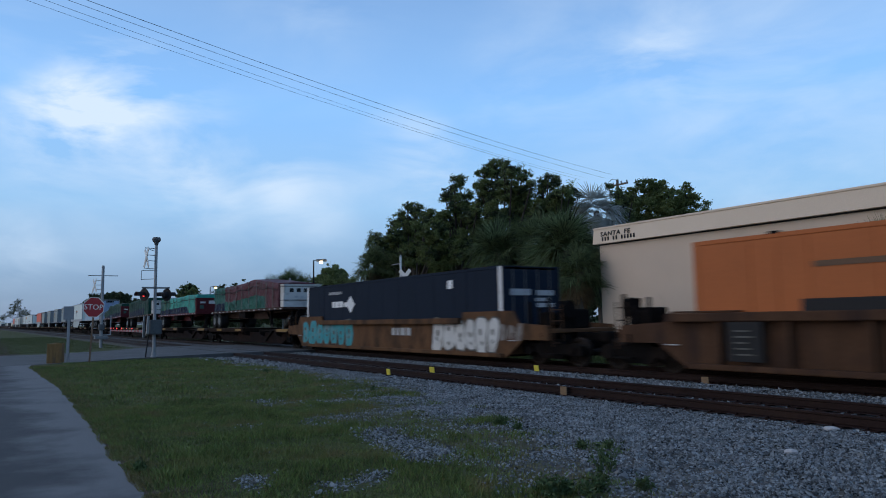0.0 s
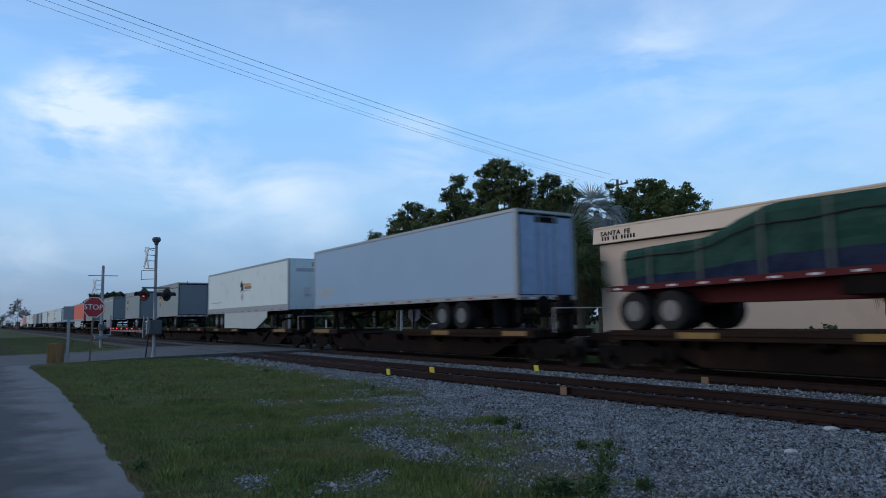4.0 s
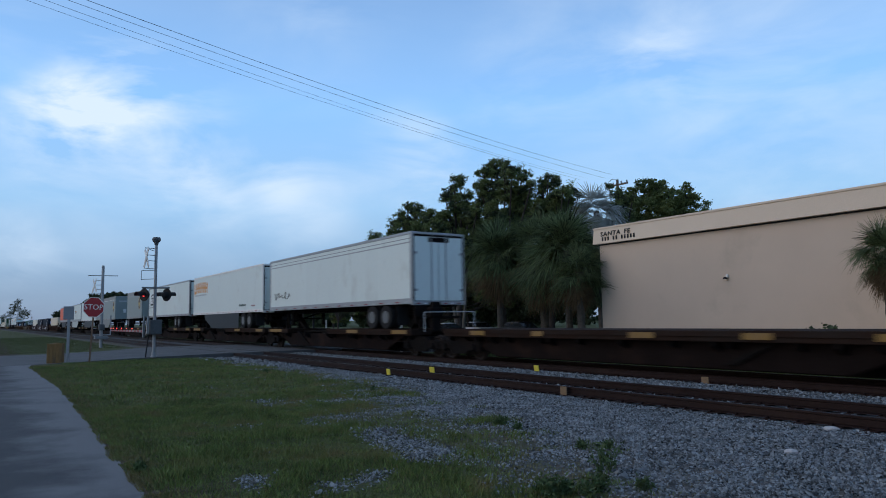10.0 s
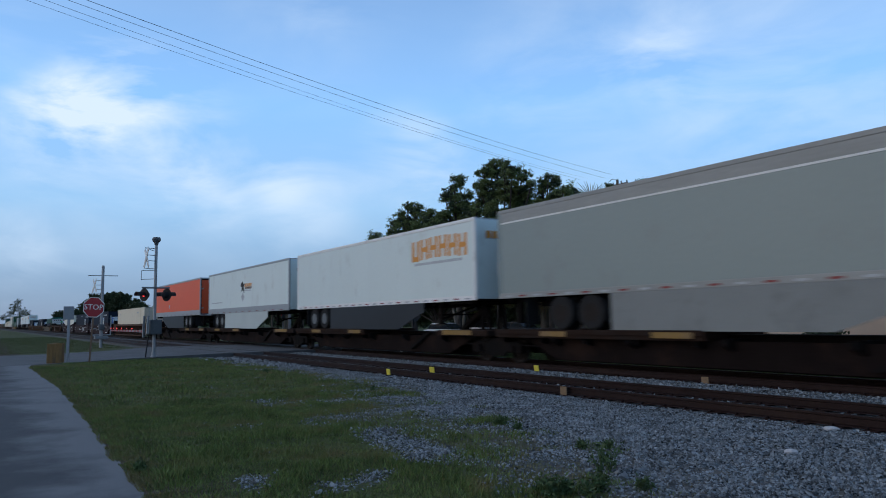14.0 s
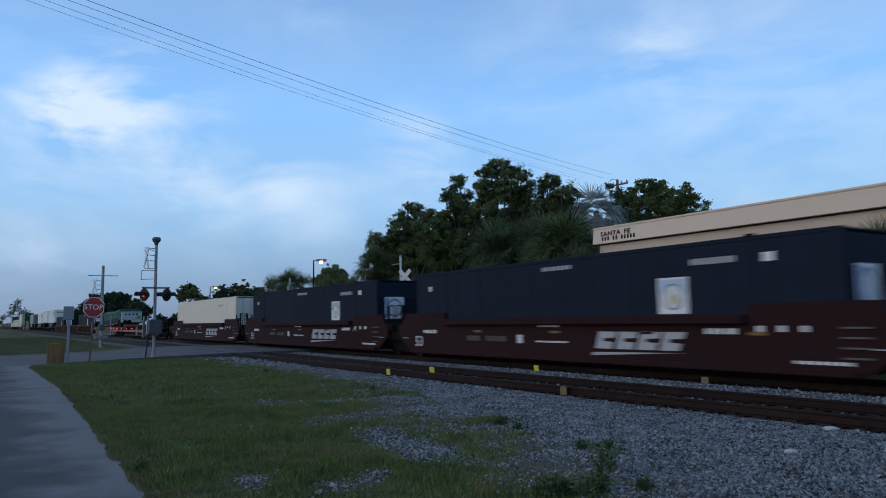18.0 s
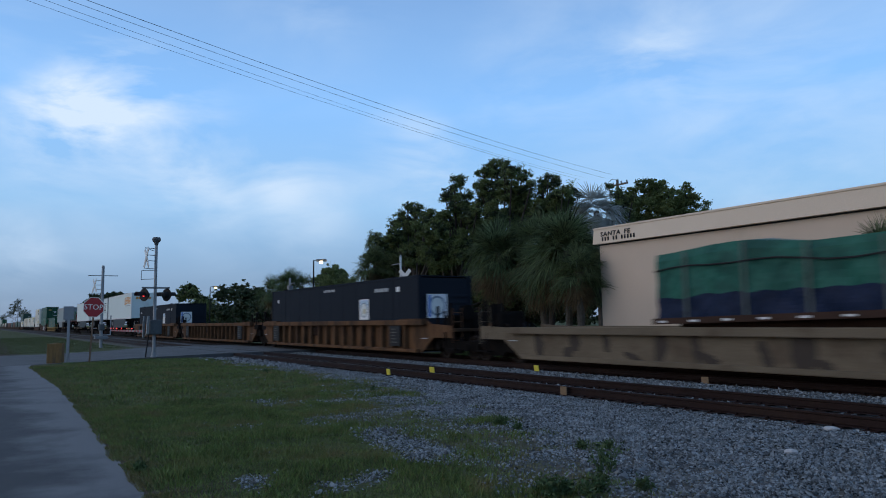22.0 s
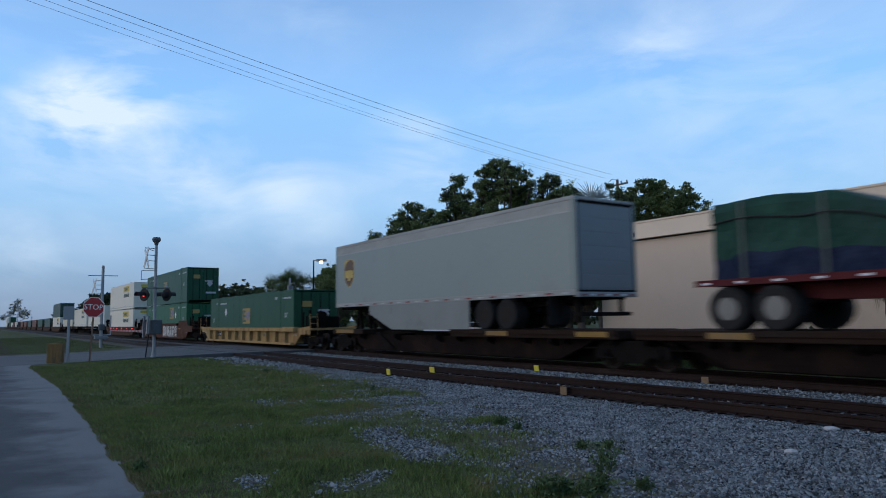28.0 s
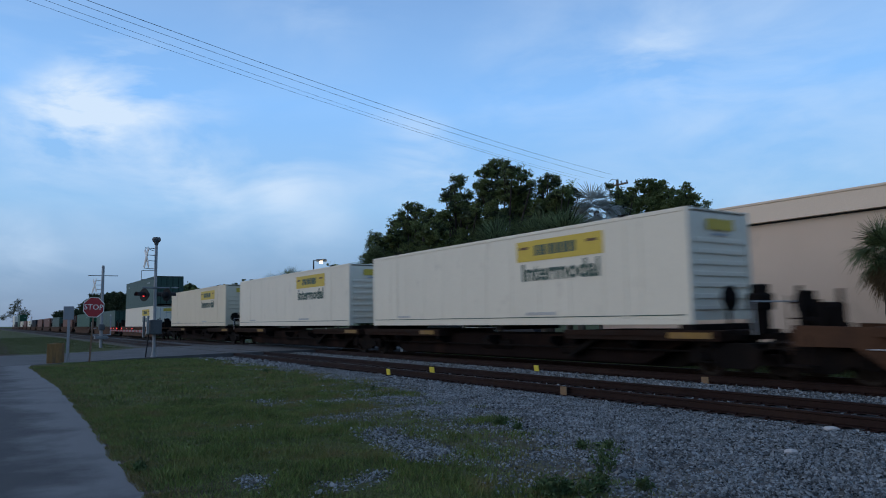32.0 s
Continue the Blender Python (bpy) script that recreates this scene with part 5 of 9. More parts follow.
CRATEW = mat("worn_white_box", (0.52, 0.51, 0.49), 0.6, var=0.15, scale=2, fine=20, bump=0.1, col2=(0.3, 0.28, 0.25), patch=0.3)
STRAP = mat("grey_strap", (0.10, 0.115, 0.10), 0.8, var=0.2, scale=4, bump=0.1)
STRAP_Y = mat("yellow_strap", (0.24, 0.23, 0.08), 0.8, var=0.2, scale=4, bump=0.1)
REDFRAME = mat("dark_red_frame", (0.085, 0.014, 0.017), 0.6, var=0.25, scale=2, fine=20, bump=0.15, spec=0.12)
RUSTFRAME = mat("brown_rust_frame", (0.048, 0.026, 0.019), 0.7, var=0.35, scale=2, fine=20, bump=0.2, spec=0.12)
RIM = mat("dull_rim", (0.13, 0.134, 0.137), 0.4, 0.5, var=0.1, bump=0.03)


def rider(name, u, label, category, group):
    """A thing that moves with the train; u is the place of its middle along the train at 0 s."""
    ob = thing(name, pose(u, YC, 0), label, category, group)
    MOVERS.append((ob, u))
    return ob


# ---- bogies, shared by all cars ----
def side_frame_geo():
    o = [(-1.28, 0.34), (-1.28, 0.62), (-1.05, 0.70), (-0.55, 0.66), (-0.32, 0.80), (0.32, 0.80), (0.55, 0.66), (1.05, 0.70), (1.28, 0.62), (1.28, 0.34), (1.0, 0.30), (0.7, 0.42), (0.42, 0.22), (-0.42, 0.22), (-0.7, 0.42), (-1.0, 0.30)]
    g = Geo().prism(o, -0.07, 0.07, "y")
    for s in (-1, 1):
        g.tube((s * 0.89, -0.16, 0.46), (s * 0.89, 0.1, 0.46), 0.13, seg=12)
    for i in range(3):
        g.tube((-0.2 + 0.2 * i, 0, 0.28), (-0.2 + 0.2 * i, 0, 0.62), 0.075, seg=8)
    return g


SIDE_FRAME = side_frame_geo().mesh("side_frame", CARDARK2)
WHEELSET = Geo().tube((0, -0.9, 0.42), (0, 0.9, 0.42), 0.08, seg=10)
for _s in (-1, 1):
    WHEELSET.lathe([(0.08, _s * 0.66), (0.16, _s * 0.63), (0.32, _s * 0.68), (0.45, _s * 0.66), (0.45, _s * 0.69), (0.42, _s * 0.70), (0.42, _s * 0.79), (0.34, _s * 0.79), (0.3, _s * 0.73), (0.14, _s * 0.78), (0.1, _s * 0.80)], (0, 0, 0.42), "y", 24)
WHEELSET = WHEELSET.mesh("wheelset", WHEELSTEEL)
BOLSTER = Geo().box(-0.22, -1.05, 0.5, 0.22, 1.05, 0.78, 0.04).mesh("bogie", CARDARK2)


def bogie(root, x):
    b = part("bogie", BOLSTER, None, root)
    b.matrix_local = pose(x, 0, 0)
    for s in (-1, 1):
        q = part("side_frame", SIDE_FRAME, None, b)
        q.matrix_local = pose(0, s * 1.0, 0)
        w = part("wheelset", WHEELSET, None, b)
        w.matrix_local = pose(s * 0.89, 0, 0)


COUPLER = Geo().box(-0.1, -0.12, 0.74, 0.75, 0.12, 0.98, 0.03).box(0.55, -0.2, 0.7, 0.95, 0.22, 1.02, 0.05).mesh("coupler", CARDARK2)


def coupler(root, x, s):
    c = part("coupler", COUPLER, None, root)
    c.matrix_local = pose(x, 0, 0, 0, 0, 0 if s > 0 else 180)


def bars(root, x, z, y, widths, h, material, name="marking", gap=0.05, label=""):
    """A line of plain bars that stands for painted writing, on the side that faces -y."""
    g = Geo()
    for w in widths:
        g.box(x, y - 0.006, z, x + w, y - 0.002, z + h)
        x += w + gap
    return part(name, g, material, root, label)


# ---- spine cars that carry trailers ----
def rounded_platform(root, x0, x1, yellow_at=()):
    d = part("platform", Geo().box(x0, -1.32, 0.84, x1, 1.32, 1.085, 0.02), DECKRUST, root, "rusty wheel platform")
    part("edge_rail", Geo().box(x0, -1.36, 0.96, x1, -1.322, 1.10, 0.006), DECKRUST, d)
    for a, b in yellow_at:
        part("yellow_plate", Geo().box(a, -1.366, 0.90, b, -1.361, 1.05), YELPLATE, d, "worn yellow edge plate")
    n = max(2, int((x1 - x0) / 1.5))
    for i in range(n):
        x = x0 + 0.3 + i * (x1 - x0 - 0.6) / (n - 1)
        part("outrigger", Geo().prism([(-1.28, 0.84), (-1.28, 0.72), (-0.35, 0.46), (-0.35, 0.84)], x - 0.03, x + 0.03, "x"), CARDARK2, d)
    return d


def spine_unit(u0, u1, direction, style, bogie_front=True, end_rear=False, end_front=False, hitch=True, pin=None):
    """One platform of a spine car between u1 (rear) and u0 (front). style: van, pup, bare or box."""
    L = u0 - u1
    root = rider("spine_car", (u0 + u1) / 2, {"van": "dark rusty spine car with a trailer wheel platform", "pup": "rusty flat spine car with yellow edge plates", "bare": "empty rusty spine car platform", "box": "dark spine car with container pedestals"}[style], "rail car", "spine cars of the train")
    h = L / 2
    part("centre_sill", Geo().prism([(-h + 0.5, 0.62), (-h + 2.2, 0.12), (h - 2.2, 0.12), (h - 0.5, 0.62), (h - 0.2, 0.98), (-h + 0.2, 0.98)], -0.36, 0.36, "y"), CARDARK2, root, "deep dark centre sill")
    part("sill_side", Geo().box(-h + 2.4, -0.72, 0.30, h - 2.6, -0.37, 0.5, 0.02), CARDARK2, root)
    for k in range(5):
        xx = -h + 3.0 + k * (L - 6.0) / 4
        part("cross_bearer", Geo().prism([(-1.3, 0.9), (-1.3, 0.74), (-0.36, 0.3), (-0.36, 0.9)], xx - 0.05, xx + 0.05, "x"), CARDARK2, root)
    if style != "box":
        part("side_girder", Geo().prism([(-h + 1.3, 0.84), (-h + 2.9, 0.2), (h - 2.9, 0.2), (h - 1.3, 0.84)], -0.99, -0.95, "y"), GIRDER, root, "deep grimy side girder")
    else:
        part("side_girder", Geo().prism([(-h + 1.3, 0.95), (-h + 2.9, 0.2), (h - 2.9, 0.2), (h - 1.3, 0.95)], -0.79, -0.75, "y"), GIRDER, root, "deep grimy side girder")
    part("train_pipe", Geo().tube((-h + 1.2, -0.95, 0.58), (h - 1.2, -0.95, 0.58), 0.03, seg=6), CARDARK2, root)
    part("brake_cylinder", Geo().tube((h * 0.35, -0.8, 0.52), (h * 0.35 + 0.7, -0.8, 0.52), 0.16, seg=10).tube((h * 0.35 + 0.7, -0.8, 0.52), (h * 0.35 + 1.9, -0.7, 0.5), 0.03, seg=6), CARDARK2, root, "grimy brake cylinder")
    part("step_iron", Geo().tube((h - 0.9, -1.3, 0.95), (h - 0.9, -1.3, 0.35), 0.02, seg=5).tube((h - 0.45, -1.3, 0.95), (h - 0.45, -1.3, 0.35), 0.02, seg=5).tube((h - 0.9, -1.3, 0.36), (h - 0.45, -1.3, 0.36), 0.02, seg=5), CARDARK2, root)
    d = direction
    if style == "van":
        a, b = sorted((-d * (h - 0.3), -d * (h - 8.2)))
        rounded_platform(root, a, b, [(a + 2.2, a + 3.3), (b - 1.5, b - 0.3)])
        a, b = sorted((d * (h - 0.2), d * (h - 3.3)))
        part("hitch_platform", Geo().box(a, -1.3, 0.86, b, 1.3, 1.06, 0.02), DECKRUST, root)
        part("yellow_plate", Geo().box(a + 0.4, -1.315, 0.90, b - 0.9, -1.303, 1.06), YELPLATE, root, "worn yellow edge plate")
    elif style in ("pup", "bare"):
        rounded_platform(root, -h + 0.3, h - 0.3, [(-h + 2, -h + 2.8), (-h + 5.2, -h + 5.7), (0.4, 1.2), (h - 5, h - 4.3), (h - 2.2, h - 1.2)])
    else:
        for a, b in ((-h + 0.3, -h + 6.2), (h - 5.4, h - 0.3)):
            rounded_platform(root, a, b, [(b - 1.4, b - 0.2)] if b > 0 else [(a + 4.6, a + 5.6)])
        for x in (-h + 1.2, h - 1.2, 0.6):
            part("pedestal", Geo().box(x - 0.2, -1.3, 1.085, x + 0.2, 1.3, 1.235, 0.02), CARDARK2, root)
    # brake gear and air tank under the middle
    part("air_tank", Geo().tube((-0.9 * d, -0.7, 0.6), (0.7 * d, -0.7, 0.6), 0.2, seg=12), CARDARK2, root, "grimy air tank")
    part("brace", Geo().prism([(d * (h - 4.4), 0.95), (d * (h - 4.1), 0.95), (d * (h - 5.4), 0.3), (d * (h - 5.7), 0.3)], -1.1, -0.98, "y"), CARDARK2, root)
    if hitch and style != "box":
        x = d * (h - 1.6) if pin is None else pin - (u0 + u1) / 2
        hz = 2.0
        for yy in (-0.42, 0.3):
            part("hitch_leg", Geo().prism([(x - 0.22 * d, 1.06), (x - 0.08 * d, 1.06), (x + 0.04 * d, hz), (x - 0.06 * d, hz)], yy, yy + 0.12, "y"), CARDARK2, root)
            part("hitch_leg", Geo().prism([(x + 0.24 * d, 1.06), (x + 0.38 * d, 1.06), (x + 0.12 * d, hz), (x + 0.02 * d, hz)], yy + 0.002, yy + 0.118, "y"), CARDARK2, root)
        part("hitch_plate", Geo().box(x - 0.45, -0.5, hz, x + 0.45, 0.5, hz + 0.09, 0.02), CARDARK2, root)
        part("hitch_strut", Geo().prism([(x - 1.95 * d, 1.06), (x - 1.65 * d, 1.06), (x - 0.1 * d, hz - 0.12), (x - 0.3 * d, hz)], -0.14, 0.14, "y"), CARDARK2, root, "diagonal hitch strut")
    if bogie_front:
        bogie(root, h - 0.05)
    if end_rear:
        bogie(root, -h + 0.9)
        coupler(root, -h, -1)
    if end_front:
        coupler(root, h + 0.9, 1)
        part("hand_brake", Geo().tube((h - 0.3, -0.9, 1.0), (h - 0.3, -0.9, 2.0), 0.05, seg=6).lathe([(0.3, -0.03), (0.3, 0.03), (0.1, 0.04)], (h - 0.25, -0.9, 1.85), "x", 14), CARDARK2, root, "hand brake wheel")
        part("brake_stand", Geo().box(h + 0.15, -0.75, 1.0, h + 0.42, -0.35, 2.15, 0.03).box(h + 0.1, -0.85, 1.55, h + 0.47, -0.25, 1.95, 0.05), CARDARK2, root, "dark brake gear housing")
        part("air_hose", Geo().sweep([(h + 0.9, -0.5, 0.85), (h + 1.15, -0.52, 0.55), (h + 1.4, -0.45, 0.45), (h + 1.65, -0.4, 0.6)], 0.035, 6), RUBBER, root, "black air hose")
        part("end_rail", Geo().tube((h + 0.5, -1.2, 1.0), (h + 0.5, -1.2, 1.75), 0.02, seg=6).tube((h + 0.5, -1.2, 1.75), (h + 0.5, 1.2, 1.75), 0.02, seg=6).tube((h + 0.5, 1.2, 1.0), (h + 0.5, 1.2, 1.75), 0.02, seg=6), MARK_G, root)
    return root


# ---- well cars ----
def well_car(u, material, top, kind, label, art_front=False, art_rear=False, marks=None, ribs=10, tall_ends=True):
    root = rider("well_car", u, label, "rail car", "well cars of the train")
    e = 1.7 if tall_ends else top
    a = 8.45
    rear = 9.75 if art_rear else 10.9
    fr = 9.75 if art_front else 10.9
    side = [(-a + 0.1, 0.2), (a - 0.1, 0.2), (a + 0.75, 0.78), (fr - 0.5, 0.78), (fr - 0.5, 1.22), (a + 0.55, min(e, 1.3)), (a + 0.3, e), (a - 2.42, e), (a - 2.5, top), (-a + 2.5, top), (-a + 2.42, e), (-a - 0.3, e), (-a - 0.55, min(e, 1.3)), (-rear + 0.5, 1.22), (-rear + 0.5, 0.78), (-a - 0.75, 0.78)]
    for s, nm in ((-1, "side_wall"), (1, "side_wall")):
        y0, y1 = (-1.42, -1.345) if s < 0 else (1.345, 1.42)
        if kind == "ribbed" and s < 0:
            y0, y1 = -1.35, -1.305
        w = part(nm, Geo().prism(side, y0, y1, "y"), material, root)
        # top chord and bottom sill stand out from the wall
        if s < 0:
            part("top_chord", Geo().box(-a + (2.5 if tall_ends else -0.3), -1.60, top - 0.19, a - (2.5 if tall_ends else -0.3), y0 - 0.002, top + 0.015, 0.02), material, w)
            part("bottom_sill", Geo().box(-a + 0.2, -1.55, 0.2, a - 0.2, y0 - 0.002, 0.33, 0.02), material, w)
            if kind == "ribbed":
                rib = Geo().prism([(-0.055, 0), (-0.045, -0.2), (0.045, -0.2), (0.055, 0)], 0.335, top - 0.195, "z").mesh("rib", material)
                for i in range(ribs):
                    r = part("rib", rib, None, w)
                    r.matrix_local = pose(-a + 1.1 + i * (2 * a - 2.2) / (ribs - 1), y0 - 0.001, 0)
    part("floor", Geo().box(-a + 0.2, -1.34, 0.22, a - 0.2, 1.34, 0.30), CARDARK2, root)
    for s, end in ((-1, rear), (1, fr)):
        art = art_rear if s < 0 else art_front
        x0, x1 = sorted((s * (a - 0.05), s * (end - 0.35)))
        part("end_platform", Geo().box(x0, -1.33, 1.0, x1, 1.33, 1.12, 0.02), material, root, "end walkway platform")
        part("end_sill", Geo().box(x0, -0.34, 0.6, x1, 0.34, 1.0, 0.03), CARDARK2, root)
        part("bulkhead", Geo().prism([(s * (a - 0.02), 0.3), (s * (a + 0.12), 0.3), (s * (a + 0.3), 1.0), (s * (a - 0.02), 1.0)], -1.33, 1.33, "y"), material, root)
        if not art:
            bogie(root, s * 10.1)
            coupler(root, s * (end - 0.25), s)
            lad = Geo()
            for y in (-1.36, -0.95):
                lad.tube((s * (end - 0.4), y, 0.6), (s * (end - 0.4), y, 1.85), 0.02, seg=5)
            for k in range(4):
                lad.tube((s * (end - 0.4), -1.36, 0.7 + 0.33 * k), (s * (end - 0.4), -0.95, 0.7 + 0.33 * k), 0.016, seg=5)
            part("ladder", lad, material, root)
            part("brake_gear", Geo().box(s * (end - 1.05) - 0.16, -1.1, 1.12, s * (end - 1.05) + 0.16, -0.6, 1.62, 0.04).tube((s * (end - 1.4), -0.9, 1.2), (s * (end - 0.5), -0.9, 1.34), 0.07, seg=8).box(s * (end - 0.5) - 0.05, -0.95, 0.7, s * (end - 0.5) + 0.05, -0.5, 1.95, 0.02), CARDARK2, root, "dark cluster of brake valves and levers")
            part("air_hose", Geo().sweep([(s * (end - 0.2), -0.5, 0.85), (s * (end + 0.05), -0.52, 0.5), (s * (end + 0.3), -0.45, 0.4), (s * (end + 0.5), -0.4, 0.55)], 0.035, 6), RUBBER, root)
            part("end_step", Geo().box(s * (end - 0.55) - 0.3, -1.42, 0.34, s * (end - 0.55) + 0.3, -1.2, 0.39, 0.01).box(s * (end - 0.55) - 0.3, -1.42, 0.34, s * (end - 0.55) - 0.26, -1.38, 1.0).box(s * (end - 0.55) + 0.26, -1.42, 0.34, s * (end - 0.55) + 0.3, -1.38, 1.0), CARDARK2, root, "hanging end step")
            part("hand_brake", Geo().box(s * (end - 0.6) - 0.2, -0.5, 1.12, s * (end - 0.6) + 0.2, 0.3, 1.7, 0.05).lathe([(0.28, -0.03), (0.28, 0.03), (0.1, 0.04)], (s * (end - 0.35), -0.7, 1.7), "x", 14), CARDARK2, root)
        else:
            x0, x1 = sorted((s * (a + 0.25), s * end))
            part("end_casting", Geo().box(x0, -1.28, 0.62, x1, 1.28, 1.0, 0.05).box(x0 + 0.1, -1.36, 1.0, x1 - 0.2, -0.9, 1.3, 0.04), CARDARK2, root, "dark articulation casting")
            part("grab_rail", Geo().tube((s * (end - 0.5), -1.33, 1.12), (s * (end - 0.5), -1.33, 2.05), 0.025, seg=6).tube((s * (end - 0.15), -1.33, 1.12), (s * (end - 0.15), -1.33, 2.05), 0.025, seg=6).tube((s * (end - 0.5), -1.33, 2.05), (s * (end - 0.15), -1.33, 2.05), 0.025, seg=6), CARDARK2, root)
            if s > 0:
                bogie(root, end + 0.05)
    for sx in (-1, 1):
        end = fr if sx > 0 else rear
        for k, off in enumerate((0.62, 1.0, 1.45)):
            xx = sx * (end - off)
            part("stanchion", Geo().box(xx - 0.045, -1.34, 1.12, xx + 0.045, -1.26, (2.05, 1.75, 1.95)[k], 0.008), CARDARK2, root)
        part("grab_iron", Geo().tube((sx * (a + 0.05), -1.445, 0.75), (sx * (a + 0.45), -1.445, 0.75), 0.015, seg=5), MARK_G, root)
        if kind == "ribbed":
            x0, x1 = sorted((sx * (a - 2.2), sx * (a - 1.35)))
            q = part("stencil_panel", Geo().box(x0, -1.575, 0.42, x1, -1.555, top - 0.2, 0.006), BLACKPAINT, root, "black plate with faded stencilled lines") if marks == "small" else None
            for kk in range(5 if q else 0):
                part("stencil_bar", Geo().box(x0 + 0.2, -1.606, 0.56 + kk * 0.13, x1 - 0.2 - 0.08 * (kk % 3), -1.601, 0.595 + kk * 0.13), STENCIL, q)
            part("walk_board", Geo().box(min(sx * (a - 1.6), sx * (a + 0.2)), -1.5, top + 0.02, max(sx * (a - 1.6), sx * (a + 0.2)), -1.2, top + 0.06, 0.01), material, root)
    y = -1.422
    if marks == "reporting":
        bars(root, -7.4, 0.95, y, [0.1] * 3 + [0.06] + [0.12] * 2, 0.12, MARK)
        bars(root, -4.6, 0.72, y, [0.13] * 4, 0.17, STENCIL, gap=0.06)
        bars(root, -3.5, 0.72, y, [0.11] * 6, 0.17, STENCIL, gap=0.07)
        bars(root, -1.9, 0.68, y, [0.22], 0.26, MARK)
        bars(root, -1.0, 0.72, y, [0.12] * 8, 0.05, MARK)
        bars(root, -0.9, 1.18, y, [0.1] * 6, 0.05, MARK)
        bars(root, 4.9, 1.02, y, [0.12, 0.12, 0.12, 0.04, 0.2], 0.13, MARK)
        bars(root, 6.2, 1.08, y, [0.14, 0.14, 0.14], 0.13, MARK, gap=0.35)
        bars(root, 7.0, 0.42, y, [0.12] * 7, 0.07, MARK)
        for z in (0.55, 0.75, 0.95, 1.15):
            bars(root, 8.0, z, y - 0.05, [0.55], 0.04, STENCIL)
        for x in (-4.2, -0.4, 3.0, 6.0):
            bars(root, x, 1.0, y, [0.4], 0.07, YELPLATE, "reflector")
        # slanted emblem: plain leaning blocks over a swoosh
        g = Geo()
        for k in range(4):
            x = 1.4 + k * 0.72
            g.prism([(x, 0.60), (x + 0.58, 0.60), (x + 0.66, 0.78), (x + 0.3, 0.80), (x + 0.32, 0.88), (x + 0.72, 0.9), (x + 0.8, 1.06), (x + 0.16, 1.06)], y - 0.006, y - 0.002, "y")
        g.prism([(1.3, 0.5), (4.2, 0.55), (4.3, 0.56), (2.3, 0.46), (1.25, 0.41)], y - 0.006, y - 0.002, "y")
        part("emblem", g, MARK_G, root, "slanted white painted emblem")
        two = part("number", lettering("53", 0.55, 0.003, MARK), None, root, "painted white number")
        two.matrix_local = pose(-7.75, y - 0.004, 0.62)
    elif marks == "small":
        bars(root, -2.0, 0.75, y - 0.002, [0.9], 0.45, DECKRUST, "patch_plate")
    return root


def graffiti(root, x, z, n, w, h, material, seed, label, y=-1.425, rim=None):
    """Fat rounded sprayed shapes in a row; no letters."""
    r2 = random.Random(seed)
    for i in range(n):
        ww, hh, sl = w * r2.uniform(0.85, 1.2), h * r2.uniform(0.85, 1.1), r2.uniform(-0.12, 0.2)
        wob = [r2.uniform(-0.04, 0.04) for q in range(15)]

        def blob(grow):
            pts = []
            for q, a in enumerate(range(0, 360, 24)):
                c, s = math.cos(radians(a)), math.sin(radians(a))
                pz = math.copysign(abs(s) ** 0.6, s) * (hh * 0.5 + grow)
                px = math.copysign(abs(c) ** 0.6, c) * (ww * 0.5 + grow) * (0.86 + 0.14 * math.cos(3 * radians(a) + i))
                pts.append((x + ww / 2 + px + sl * pz, z + h / 2 + pz + wob[q]))
            return pts

        if rim:
            part("graffiti_rim", Geo().prism(blob(0.055), y - 0.003 - 0.0004 * i, y, "y"), rim, root)
        part("graffiti", Geo().prism(blob(0), y - 0.008 - 0.0004 * i, y, "y"), material, root, label)
        if rim:
            for f, g in ((r2.uniform(0.5, 0.72), 0.10), (r2.uniform(0.2, 0.4), 0.07)):
                hx, hz = x + ww * r2.uniform(0.42, 0.58), z + h * f
                if rim is not None:
                    part("graffiti_line", Geo().prism([(hx + ww * g * math.cos(q * 0.785), hz + hh * g * math.sin(q * 0.785)) for q in range(8)], y - 0.016, y, "y"), rim, root)
        x += ww * (0.93 if rim else 1.08)


